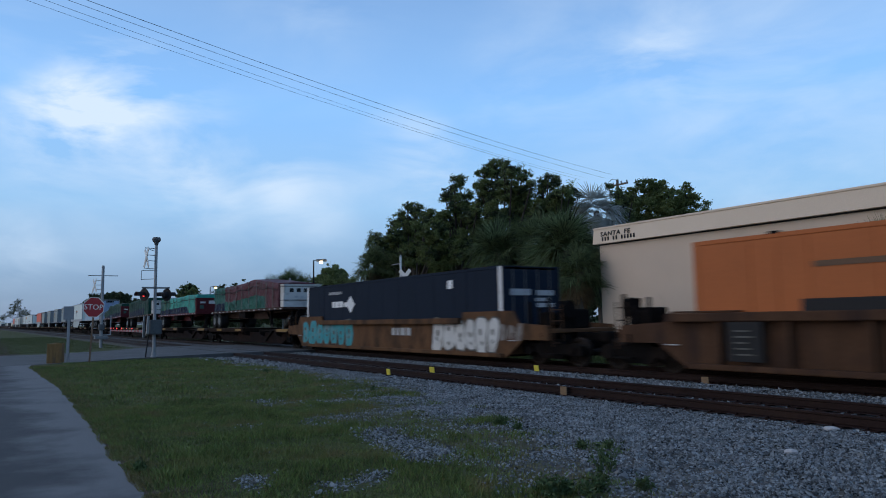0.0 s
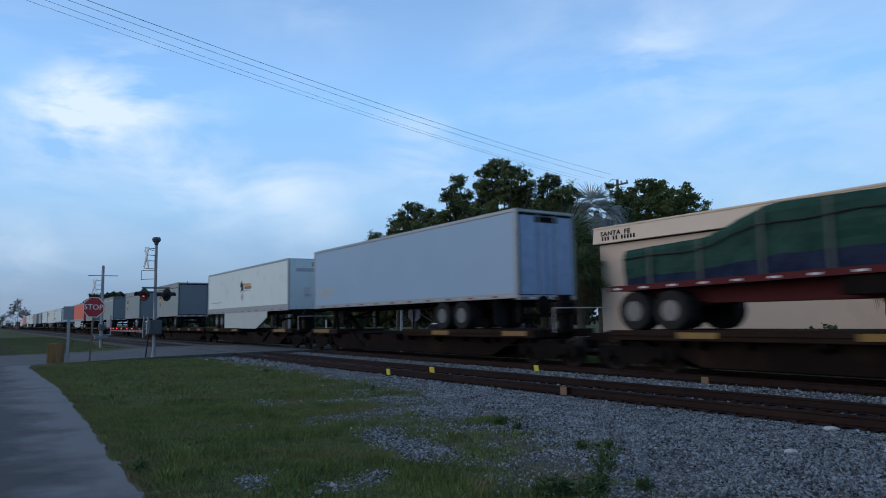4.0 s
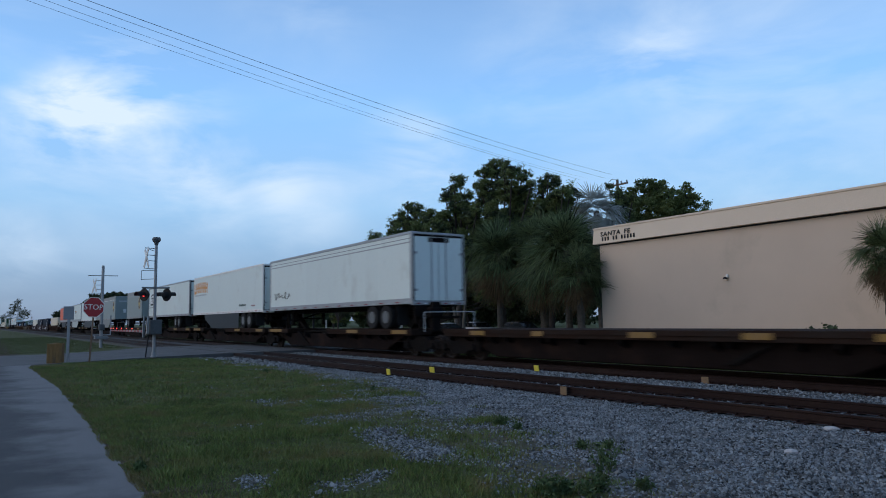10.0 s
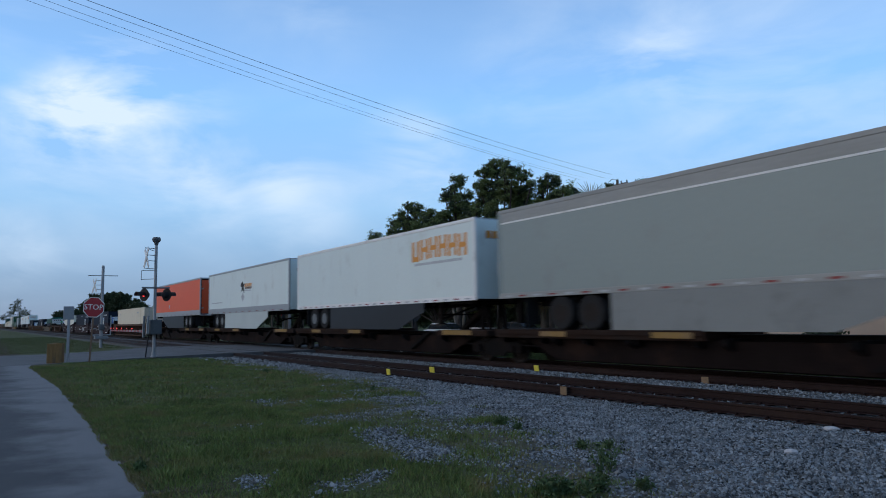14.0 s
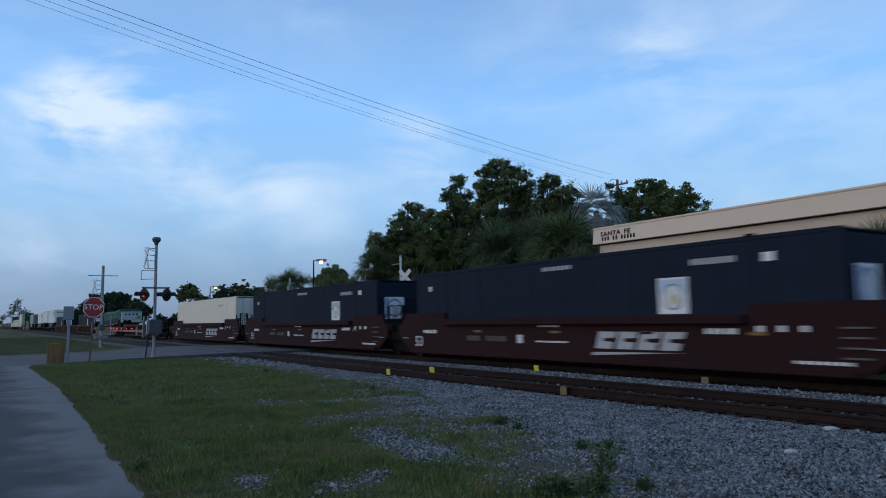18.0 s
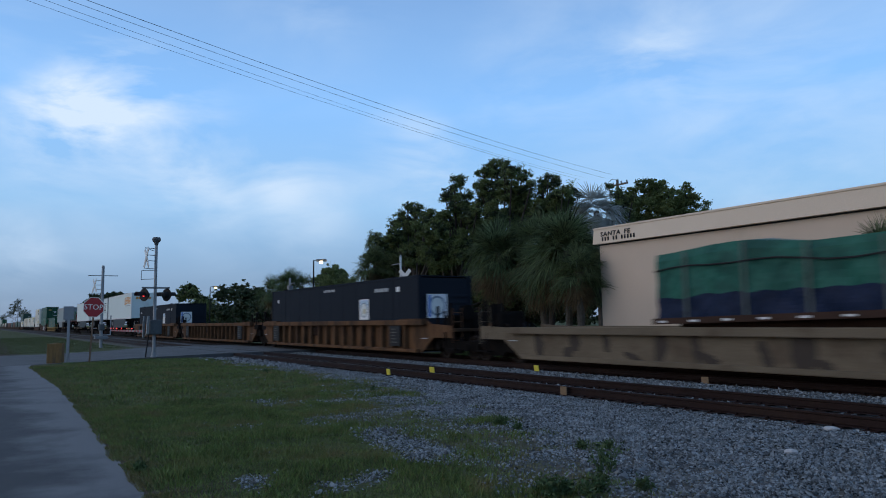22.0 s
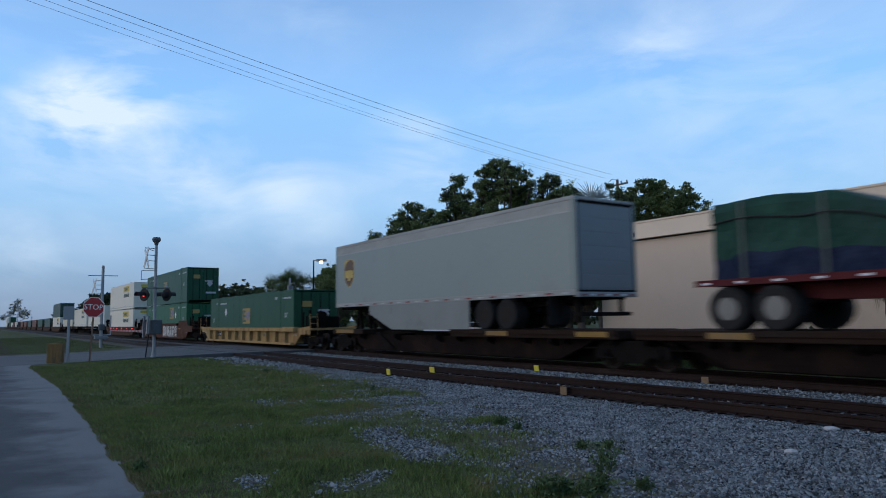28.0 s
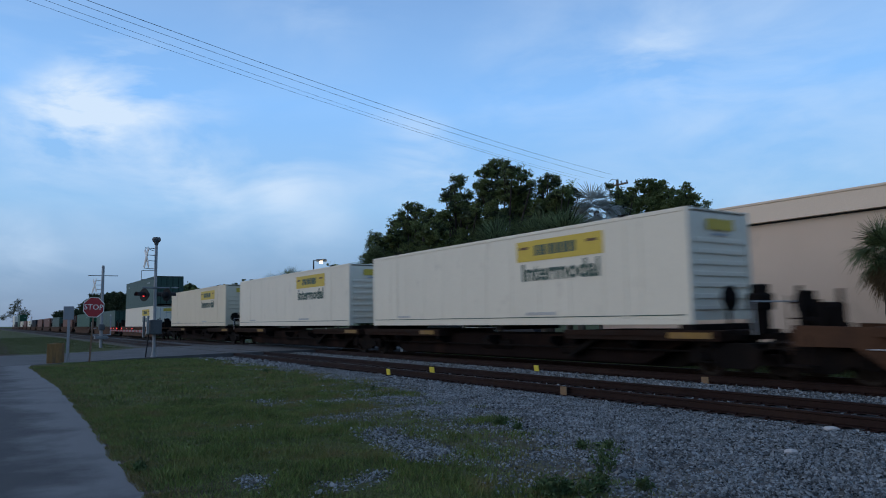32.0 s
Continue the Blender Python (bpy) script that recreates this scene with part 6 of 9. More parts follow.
# ---- containers ----
def container(u, z0, skin, label, door="doors", posts=True, H=2.896, L=16.154, marks="plain", trim=None, group="containers on the train"):
    root = rider("container", u, label, "container", group)
    h, w = L / 2, 1.295
    tr = trim or skin
    # side of upright panels between posts
    n = 12
    inner = 2 * h - 0.3
    pan = Geo().prism([(0.003, -w + 0.03), (0.010, -w + 0.014), (inner / n - 0.010, -w + 0.014), (inner / n - 0.003, -w + 0.03)], z0 + 0.16, z0 + H - 0.11, "z").mesh("side_panel", skin)
    wall = part("side_wall", Geo().box(-h + 0.1, -w + 0.031, z0 + 0.1, h - 0.1, -w + 0.06, z0 + H - 0.06), skin, root)
    for i in range(n):
        q = part("side_panel", pan, None, wall)
        q.matrix_local = pose(-inner / 2 + i * inner / n, 0, 0)
    part("side_wall", Geo().box(-h + 0.1, w - 0.06, z0 + 0.1, h - 0.1, w - 0.02, z0 + H - 0.06), skin, root)
    part("bottom_rail", Geo().box(-h + 0.16, -w, z0, h - 0.16, -w + 0.08, z0 + 0.155, 0.01), tr, root)
    part("top_rail", Geo().box(-h + 0.16, -w + 0.002, z0 + H - 0.105, h - 0.16, -w + 0.08, z0 + H, 0.015), tr, root)
    part("roof", Geo().box(-h + 0.02, -w + 0.08, z0 + H - 0.05, h - 0.02, w - 0.02, z0 + H - 0.01), skin, root)
    for sx in (-1, 1):
        for sy in (-1, 1):
            x, y = sx * (h - 0.08), sy * (w - 0.08)
            part("corner_post", Geo().box(x - 0.08, y - 0.08, z0, x + 0.08, y + 0.08, z0 + H, 0.012), tr, root)
    if posts:
        for sx in (-1, 1):
            x = sx * 6.03
            part("lift_post", Geo().box(x - 0.06, -w - 0.004, z0 + 0.16, x + 0.06, -w + 0.03, z0 + H - 0.02, 0.008), tr, root)
            part("casting", Geo().box(x - 0.1, -w - 0.01, z0 + H - 0.02, x + 0.1, -w + 0.16, z0 + H + 0.05, 0.012), CARDARK2, root)
    xe = h
    if door == "doors":
        for s in (-1, 1):
            dr = part("door", Geo().box(xe - 0.06, min(s * 0.012, s * (w - 0.17)), z0 + 0.15, xe - 0.02, max(s * 0.012, s * (w - 0.17)), z0 + H - 0.12, 0.01), skin, root)
            for r in (0.28, 0.82):
                part("lock_rod", Geo().tube((xe + 0.0, s * r, z0 + 0.12), (xe + 0.0, s * r, z0 + H - 0.1), 0.022, seg=6), tr if trim else (STENCIL if skin in (NAVY, NAVY_B) else CARDARK2 if skin in (GREENC, GREEN_L, GREEN_D) else MARK_G), dr)
            for k in range(4):
                part("door_panel", Geo().box(xe - 0.021, min(s * 0.1, s * 1.05), z0 + 0.35 + k * 0.6, xe - 0.008, max(s * 0.1, s * 1.05), z0 + 0.8 + k * 0.6, 0.006), skin, dr)
        bars_end(root, xe + 0.006, 0.15, z0 + 1.7, 0.7, 0.12, MARK_G)
    else:
        part("end_wall", Geo().box(xe - 0.07, -w + 0.16, z0 + 0.1, xe - 0.03, w - 0.16, z0 + H - 0.1), skin, root)
        for k in range(7):
            part("end_rib", Geo().box(xe - 0.031, -w + 0.2, z0 + 0.35 + k * 0.28, xe + 0.012, w - 0.2, z0 + 0.47 + k * 0.28, 0.015), skin, root)
    part("end_wall", Geo().box(-xe + 0.03, -w + 0.16, z0 + 0.1, -xe + 0.07, w - 0.16, z0 + H - 0.1), skin, root)
    y = -w + 0.006
    if marks == "poster":
        px = 3.05 if skin is NAVY_B else 3.5
        pz = z0 + 1.18
        bars(root, px, pz, y, [0.88], 0.9, MARK, "poster", label="white poster with a pale disc")
        part("poster_sky", Geo().box(px + 0.05, y - 0.010, pz + 0.5, px + 0.83, y - 0.0065, pz + 0.86), mat("pale_blue_print", (0.38, 0.50, 0.62), 0.5, bump=0), root)
        part("poster_disc", Geo().lathe([(0.285, -0.0165), (0.285, -0.011)], (px + 0.45, y, pz + 0.42), "y", 20), mat("pale_grey_print", (0.62, 0.64, 0.62), 0.5, bump=0), root)
        part("poster_disc", Geo().lathe([(0.13, -0.020), (0.13, -0.0165)], (px + 0.5, y, pz + 0.36), "y", 20), mat("pale_gold", (0.52, 0.47, 0.32), 0.5, bump=0), root)
        part("poster_ring", Geo().lathe([(0.33, -0.0155), (0.33, -0.0105)], (px + 0.45, y, pz + 0.42), "y", 24), mat("slate_print", (0.20, 0.24, 0.29), 0.5, bump=0), root)
        bars(root, -0.8, z0 + 2.54, y, [0.13] * 7, 0.12, MARK_G, gap=0.05)
        bars(root, 4.5, z0 + 2.34, y, [0.09] * 10, 0.15, MARK_G, gap=0.03)
        bars(root, -7.2, z0 + 2.2, y, [0.2], 0.18, MARK)
        bars(root, 6.35, z0 + 2.3, y, [0.26], 0.2, MARK)
        part("poster", Geo().box(xe + 0.014, -0.9, z0 + 1.2, xe + 0.018, 0.05, z0 + 2.15), MARK, root, "white poster on the end")
        part("poster_disc", Geo().lathe([(0.32, 0.019), (0.32, 0.0235)], (xe, -0.42, z0 + 1.68), "x", 20), mat("pale_grey_print", (0.62, 0.64, 0.62)), root)
        part("poster_ring", Geo().lathe([(0.40, 0.0185), (0.40, 0.0215)], (xe, -0.42, z0 + 1.68), "x", 24), mat("slate_print", (0.10, 0.13, 0.17), 0.5, bump=0), root)
        part("poster_edge", Geo().box(xe + 0.0185, -0.85, z0 + 1.25, xe + 0.0225, -0.72, z0 + 2.1), MARK_BL, root)
    elif marks == "diamond":
        for x in (-h + 0.08, h - 0.08):
            part("white_corner", Geo().box(x - 0.083, -w - 0.005, z0 + 0.05, x + 0.083, -w - 0.001, z0 + H - 0.03), MARK, root, "white corner stripe")
        bars(root, -5.03, z0 + 1.78, y, [0.26, 0.4, 0.4], 0.28, MARK, gap=0.06)
        part("diamond", Geo().prism([(-3.5, z0 + 1.9), (-3.07, z0 + 2.3), (-2.64, z0 + 1.9), (-3.07, z0 + 1.5)], y - 0.006, y - 0.002, "y").prism([(-3.75, z0 + 1.8), (-3.4, z0 + 1.8), (-3.4, z0 + 2.0), (-3.75, z0 + 2.0)], y - 0.006, y - 0.002, "y"), MARK, root, "white diamond shape")
        bars(root, -5.4, z0 + 2.4, y, [0.12] * 9, 0.13, MARK_G, gap=0.04)
        bars(root, 4.9, z0 + 2.25, y, [0.32], 0.3, MARK)
        bars_end(root, xe + 0.01, -0.95, z0 + 1.9, 0.9, 0.22, MARK_G)
        bars_end(root, xe + 0.01, 0.2, z0 + 1.9, 0.8, 0.18, MARK_G)
        bars_end(root, xe + 0.01, 0.2, z0 + 1.5, 0.8, 0.14, MARK_G)
    elif marks == "square":
        x, zs = (2.16, 0.5) if "lower" in label else (-0.65, 0.0)
        bars(root, x, z0 + 1.06 + zs, y, [1.45], 0.98, MARK_DULL, "logo_panel", label="dull yellow square emblem panel")
        g = Geo().box(x + 0.12, y - 0.012, z0 + 1.18 + zs, x + 0.3, y - 0.0065, z0 + 1.92 + zs)
        for k in range(3):
            g.box(x + 0.3, y - 0.012, z0 + 1.18 + 0.3 * k + zs, x + 0.62, y - 0.0065, z0 + 1.30 + 0.3 * k + zs)
        part("logo_bar", g, MARK_DG, root)
        part("logo_patch", Geo().prism([(x + 0.75, z0 + 1.75 + zs), (x + 1.3, z0 + 1.85 + zs), (x + 1.3, z0 + 1.5 + zs), (x + 1.02, z0 + 1.2 + zs), (x + 0.75, z0 + 1.5 + zs)], y - 0.012, y - 0.0065, "y"), MARK_LAV, root)
        dx = 4.25 if "lower" in label else -4.3
        part("placard", Geo().prism([(dx - 0.24, z0 + 1.86), (dx, z0 + 2.16), (dx + 0.24, z0 + 1.86), (dx, z0 + 1.56)], y - 0.006, y - 0.002, "y"), MARK, root, "white diamond placard")
        bars(root, -5.6, z0 + 2.4, y, [0.11] * 10, 0.12, MARK_G, gap=0.04)
        for tx, tz in ((6.95, 1.5), (-7.15, 1.3)):
            t = part("length_mark", lettering("53'", 0.36, 0.002, MARK_G, "CENTER", 1.0, 0.008), None, root, "painted length mark")
            t.matrix_local = pose(tx, y - 0.004, z0 + tz)
        bars(root, 5.2, z0 + 2.42, y, [0.16, 0.16], 0.14, MARK_G)
        bars(root, 6.5, z0 + 2.42, y, [0.1] * 9, 0.1, MARK_G, gap=0.04)
        bars(root, -6.6, z0 + 2.42, y, [0.1, 0.1], 0.14, MARK_G)
        bars_end(root, xe + 0.02, -0.8, z0 + 1.95, 0.55, 0.32, MARK_DULL)
        part("placard", Geo().prism([(0.28, z0 + 1.55), (0.55, z0 + 1.83), (0.82, z0 + 1.55), (0.55, z0 + 1.27)], xe + 0.016, xe + 0.020, "x"), MARK_G, root, "white diamond placard")
        bars_end(root, xe + 0.02, 0.25, z0 + 0.7, 0.8, 0.15, MARK_G)
    elif marks == "panel":
        x = 1.63
        bars(root, x, z0 + 1.98, y, [3.68], 0.64, MARK_Y, "logo_panel", label="yellow emblem panel with dark shapes")
        bars(root, x + 0.85, z0 + 2.14, y - 0.006, [0.18, 0.22, 0.1, 0.24, 0.22, 0.24, 0.2], 0.32, MARK_DG, "logo_bar", 0.06)
        bars(root, x + 0.14, z0 + 2.36, y - 0.006, [0.42], 0.08, MARK_BR, "logo_bar")
        bars(root, x + 3.05, z0 + 2.36, y - 0.006, [0.42], 0.08, MARK_BR, "logo_bar")
        t = part("lettering", lettering("Intermodal", 0.74, 0.003, MARK_DG, "LEFT", 1.0, 0.02), None, root, "dark green letters")
        t.matrix_local = pose(x + 0.2, y - 0.004, z0 + 1.60)
        t.scale = (1.02, 1, 1)
        bars(root, 2.0, z0 + 0.3, y, [0.14] * 7, 0.09, MARK_G, gap=0.05)
        bars(root, -6.0, z0 + 0.3, y, [0.12] * 6, 0.08, MARK_G, gap=0.05)
        part("scuff", Geo().box(-h + 0.2, y - 0.004, z0 + 0.22, h - 0.2, y - 0.002, z0 + 0.245), MARK_DG, root, "thin dark stripe along the foot")
        bars_end(root, xe + 0.02, -0.55, z0 + 2.36, 1.1, 0.28, MARK_Y)
        bars_end(root, xe + 0.02, -0.35, z0 + 2.22, 0.7, 0.06, MARK_G)
    elif marks == "bare":
        bars(root, -6.6, z0 + 2.3, y, [0.12] * 4, 0.12, MARK_G, gap=0.05)
        bars(root, 4.0, z0 + 2.3, y, [0.12] * 7, 0.13, MARK_G, gap=0.05)
    elif marks == "dark_lines":
        bars(root, -5.5, z0 + 1.15, y, [3.2], 0.3, BLACKPAINT)
        bars(root, -5.5, z0 + 0.95, y, [3.2], 0.1, BLACKPAINT)
        bars(root, -5.2, z0 + 2.1, y, [2.2], 0.12, MARK_BR)
    return root


def bars_end(root, x, y, z, w, h, material):
    part("end_marking", Geo().box(x, y, z, x + 0.004, y + w, z + h), material, root)


# ---- trailers ----
FLAT_TAPE = Geo().box(-0.1, -1.306, -0.1, 0.1, -1.301, -0.05).mesh("reflective_tape", MARK)
TAPE_R = Geo().box(-0.15, -0.009, 0.045, 0.15, -0.0045, 0.095).mesh("reflective_tape", RED_TAPE)
TAPE_W = Geo().box(-0.15, -0.009, 0.045, 0.15, -0.0045, 0.095).mesh("reflective_tape", MARK_G)
HOLE = Geo().lathe([(0.034, 0), (0.034, 0.03), (0.01, 0.032)], (0, 0, 0), "y", 6).mesh("hand_hole", RUBBER)


def tyre_pair(root, x, z, rim=None):
    for s in (-1, 1):
        wh = part("wheel", Geo().lathe([(0.28, -0.28), (0.46, -0.29), (0.505, -0.25), (0.505, -0.05), (0.46, -0.02), (0.46, 0.02), (0.505, 0.05), (0.505, 0.25), (0.46, 0.29), (0.28, 0.28)], (x, s * 0.98, z), "y", 24) if s < 0 else Geo().lathe([(0.28, -0.28), (0.5, -0.27), (0.5, 0.27), (0.28, 0.28)], (x, s * 0.98, z), "y", 18), RUBBER, root, "black rubber tyres")
        if s < 0:
            part("rim", Geo().lathe([(0.265, -0.285), (0.25, -0.24), (0.19, -0.15), (0.15, -0.16), (0.12, -0.22), (0.04, -0.235)], (x, s * 0.98, z), "y", 20), rim or RIM, wh, "wheel rim")
            for k in range(8):
                a = k * 0.785
                part("hand_hole", HOLE, None, wh).matrix_local = pose(x + 0.205 * math.cos(a), s * 0.98 - 0.20, z + 0.205 * math.sin(a))
    part("axle", Geo().tube((x, -0.9, z), (x, 0.9, z), 0.07, seg=8), CARDARK2, root)


def van_trailer(u, L, nose, skin, label, end=None, rail=0.17, rail_mat=None, logo=None, skirt=None, axles=2, line=None, door="doors", tape=True, post_mat=None, axle_at=2.25, skirt_span=None):
    root = rider("semi_trailer", u, label, "trailer", "trailers on the train")
    h, w = L / 2, 1.295
    z0, z1 = 2.10, 5.02
    rm = rail_mat or (BAND if skin is GREY_V else ALU)
    end = end or skin
    pm = post_mat or (skin if skin is GREY_V else rm)
    smooth_skin = skin in (GREY_V, ORANGE_V, BLUE_V)
    n = 1 if smooth_skin else max(5, int(L / 1.25))
    inner = 2 * h - 0.36
    pan = Geo().box(0.0025, -w + 0.012, z0 + rail, inner / n - 0.0025, -w + 0.03, z1 - 0.13, 0.003).mesh("side_panel", skin)
    wall = part("side_wall", Geo().box(-h + 0.1, -w + 0.031, z0 + 0.05, h - 0.1, -w + 0.06, z1 - 0.06), skin, root)
    for i in range(n):
        q = part("side_panel", pan, None, wall)
        q.matrix_local = pose(-inner / 2 + i * inner / n, 0, 0)
    part("side_wall", Geo().box(-h + 0.1, w - 0.06, z0 + 0.05, h - 0.1, w - 0.01, z1 - 0.06), skin, root)
    part("bottom_rail", Geo().box(-h + 0.02, -w - 0.004, z0, h - 0.02, -w + 0.07, z0 + rail, 0.012), rm, root, "lower side rail")
    part("top_rail", Geo().box(-h + 0.02, -w, z1 - 0.125, h - 0.02, -w + 0.07, z1, 0.02), rm, root, "upper side rail")
    part("roof", Geo().box(-h + 0.05, -w + 0.06, z1 - 0.05, h - 0.05, w - 0.04, z1 - 0.012, 0.01), ROOFAL, root)
    part("floor", Geo().box(-h + 0.05, -w + 0.07, z0, h - 0.05, w - 0.03, z0 + 0.12), CARDARK2, root)
    for x in (-h + 0.09, h - 0.09):
        part("corner_post", Geo().box(x - 0.09, -w - 0.003, z0 + rail, x + 0.09, -w + 0.09, z1 - 0.03, 0.03), pm, root, "corner post")
        part("corner_post", Geo().box(x - 0.09, w - 0.09, z0, x + 0.09, w, z1 - 0.03, 0.03), pm, root, "corner post")
    if line:
        part("drip_moulding", Geo().box(-h + 0.2, -w + 0.004, z1 - 0.30, h - 0.2, -w + 0.0115, z1 - 0.275), DULLSTEEL, root, "thin grey line under the roof rail")
        part("drip_moulding", Geo().box(-h + 0.2, -w + 0.002, z1 - 0.47, h - 0.2, -w + 0.0115, z1 - 0.42), line, root, "thin moulding along the side")
    # right-hand end, the one that leads
    x = h
    if nose > 0:
        part("front_wall", Geo().box(x - 0.07, -w + 0.09, z0 + 0.05, x - 0.015, w - 0.09, z1 - 0.06, 0.01), end, root, "front wall")
        part("hose_box", Geo().box(x - 0.014, 0.35, z0 + 0.25, x + 0.09, 0.95, z0 + 0.65, 0.03), CARDARK2, root, "black hose connection box")
        part("document_box", Geo().box(x - 0.014, -0.35, z0 + 0.85, x + 0.05, -0.02, z0 + 1.3, 0.015), SIGNWHITE, root)
        part("vent", Geo().box(x - 0.014, 0.1, z1 - 0.45, x + 0.03, 0.5, z1 - 0.2, 0.015), rm, root)
        bars_end(root, x - 0.012, -0.85, z1 - 0.75, 1.6, 0.2, BLACKPAINT if skin is ORANGE_V else MARK_G)
    else:
        if door == "roll":
            part("roll_door", Geo().box(x - 0.07, -w + 0.12, z0 + 0.15, x - 0.03, w - 0.12, z1 - 0.16, 0.008), end, root, "grey roll-up door")
            for k in range(6):
                part("door_slat", Geo().box(x - 0.031, -w + 0.13, z0 + 0.2 + k * 0.42, x - 0.022, w - 0.13, z0 + 0.59 + k * 0.42, 0.004), end, root)
        else:
            for s in (-1, 1):
                dr = part("door", Geo().box(x - 0.07, min(s * 0.012, s * (w - 0.1)), z0 + 0.12, x - 0.02, max(s * 0.012, s * (w - 0.1)), z1 - 0.12, 0.01), end, root)
                part("lock_rod", Geo().tube((x, s * 0.35, z0 + 0.1), (x, s * 0.35, z1 - 0.15), 0.02, seg=6), ALU, dr)
                part("hinge", Geo().box(x - 0.02, s * 1.1 - 0.06, z0 + 0.5, x + 0.005, s * 1.1 + 0.06, z0 + 0.6).box(x - 0.02, s * 1.1 - 0.06, z0 + 2.0, x + 0.005, s * 1.1 + 0.06, z0 + 2.1), ALU, dr)
            bars_end(root, x - 0.012, -0.5, z1 - 0.42, 1.0, 0.2, CARDARK2)
        part("header", Geo().box(x - 0.08, -w + 0.09, z1 - 0.115, x + 0.01, w - 0.09, z1 - 0.03, 0.01), rm, root)
        part("bumper", Geo().box(x - 0.25, -1.1, z0 - 0.62, x - 0.1, 1.1, z0 - 0.5, 0.02).box(x - 0.22, -0.75, z0 - 0.6, x - 0.13, -0.65, z0).box(x - 0.22, 0.65, z0 - 0.6, x - 0.13, 0.75, z0), CARDARK2, root, "rear under-ride bumper")
        part("door_reveal", Geo().box(x - 0.05, -w + 0.1, z1 - 0.2, x - 0.012, w - 0.1, z1 - 0.116).box(x - 0.05, -w + 0.092, z0 + 0.1, x - 0.012, -w + 0.125, z1 - 0.2).box(x - 0.05, w - 0.125, z0 + 0.1, x - 0.012, w - 0.092, z1 - 0.2), CARDARK2, root, "dark door surround")
        for k in range(7):
            bars_end(root, x + 0.0205, -1.1 + k * 0.33, z0 - 0.02, 0.16, 0.05, MARK if k % 2 else RED_TAPE)
        part("rear_sill", Geo().box(x - 0.15, -w + 0.02, z0 - 0.06, x + 0.02, w - 0.02, z0 + 0.09, 0.02), rm, root)
    # left-hand end
    part("tail_wall", Geo().box(-h + 0.02, -w + 0.09, z0 + 0.05, -h + 0.07, w - 0.09, z1 - 0.06), end, root)
    # running gear
    r = -nose
    if axles == 2:
        for a in (axle_at, axle_at + 1.22):
            tyre_pair(root, r * (h - a), 1.59, WHEELSTEEL if skin is GREY_V else None)
        part("slider_frame", Geo().box(min(r * (h - 1.2), r * (h - 4.6)), -0.55, 1.82, max(r * (h - 1.2), r * (h - 4.6)), 0.55, 2.1, 0.02), CARDARK2, root)
        part("mud_flap", Geo().box(r * (h - 1.3) - 0.015, -1.25, 1.25, r * (h - 1.3) + 0.015, -0.7, 2.1), RUBBER, root)
    else:
        tyre_pair(root, r * (h - 0.95), 1.59, DARKBOX)
        part("slider_frame", Geo().box(min(r * (h - 0.4), r * (h - 2.0)), -0.55, 1.82, max(r * (h - 0.4), r * (h - 2.0)), 0.55, 2.1, 0.02), CARDARK2, root)
    lg = nose * (h - (2.75 if L > 12 else 2.6))
    for s in (-1, 1):
        part("landing_leg", Geo().box(lg - 0.07, s * 0.9 - 0.07, 1.32, lg + 0.07, s * 0.9 + 0.07, 2.1, 0.01).box(lg - 0.14, s * 0.9 - 0.14, 1.28, lg + 0.14, s * 0.9 + 0.14, 1.32), CARDARK2, root)
    part("leg_brace", Geo().prism([(-0.86, 1.5), (-0.86, 1.42), (0.86, 1.95), (0.86, 2.03)], lg - 0.02, lg + 0.02, "x").box(lg - 0.03, -0.9, 1.6, lg + 0.03, 0.9, 1.66).prism([(lg - nose * 0.95, 2.08), (lg - nose * 0.85, 2.08), (lg + 0.04, 1.5), (lg - 0.04, 1.44)], -0.96, -0.9, "y"), CARDARK2, root)
    if skin is GREY_V:
        part("upper_band", Geo().box(-h + 0.19, -w + 0.003, z1 - 0.415, h - 0.19, -w + 0.0112, z1 - 0.127), BAND, root, "dusty strip below the roof rail")
    beam = Geo().box(-0.04, -w + 0.12, z0 - 0.12, 0.04, w - 0.12, z0 + 0.01).mesh("cross_member", CARDARK2)
    for k in range(int(L / 0.62)):
        q = part("cross_member", beam, None, root)
        q.matrix_local = pose(-h + 0.45 + k * (L - 0.9) / (int(L / 0.62) - 1), 0, 0)
    part("coupler_plate", Geo().box(min(nose * (h - 0.3), nose * (h - 1.9)), -1.1, z0 - 0.1, max(nose * (h - 0.3), nose * (h - 1.9)), 1.1, z0 - 0.02, 0.02), CARDARK2, root)
    part("spring_hanger", Geo().box(r * (h - 0.5) - 0.12, -0.9, 1.3, r * (h - 0.5) + 0.12, -0.7, 2.05, 0.03).box(r * (h - (axle_at + 2.2 if axles == 2 else 1.9)) - 0.12, -0.9, 1.45, r * (h - (axle_at + 2.2 if axles == 2 else 1.9)) + 0.12, -0.7, 2.05, 0.03), CARDARK2, root)
    part("air_line", Geo().tube((-h + 1.0, -0.6, 1.9), (h - 1.0, -0.6, 1.92), 0.03, seg=5), CARDARK2, root)
    if skirt:
        a, b = skirt_span or sorted((r * (h - axle_at - 2.0), nose * (h - 3.4)))
        lo = 1.075
        cut = 0.15 if skirt_span else 2.0
        pts = [(a, lo), (b - (cut if nose > 0 else 0), lo), (b, 1.75 if nose > 0 else lo), (b, 2.1), (a, 2.1)]
        if nose < 0:
            pts = [(a + cut, lo), (b, lo), (b, 2.1), (a, 2.1), (a, 1.75)]
        part("side_skirt", Geo().prism(pts, -w - 0.0, -w + 0.03, "y"), skirt, root, "aerodynamic side skirt")
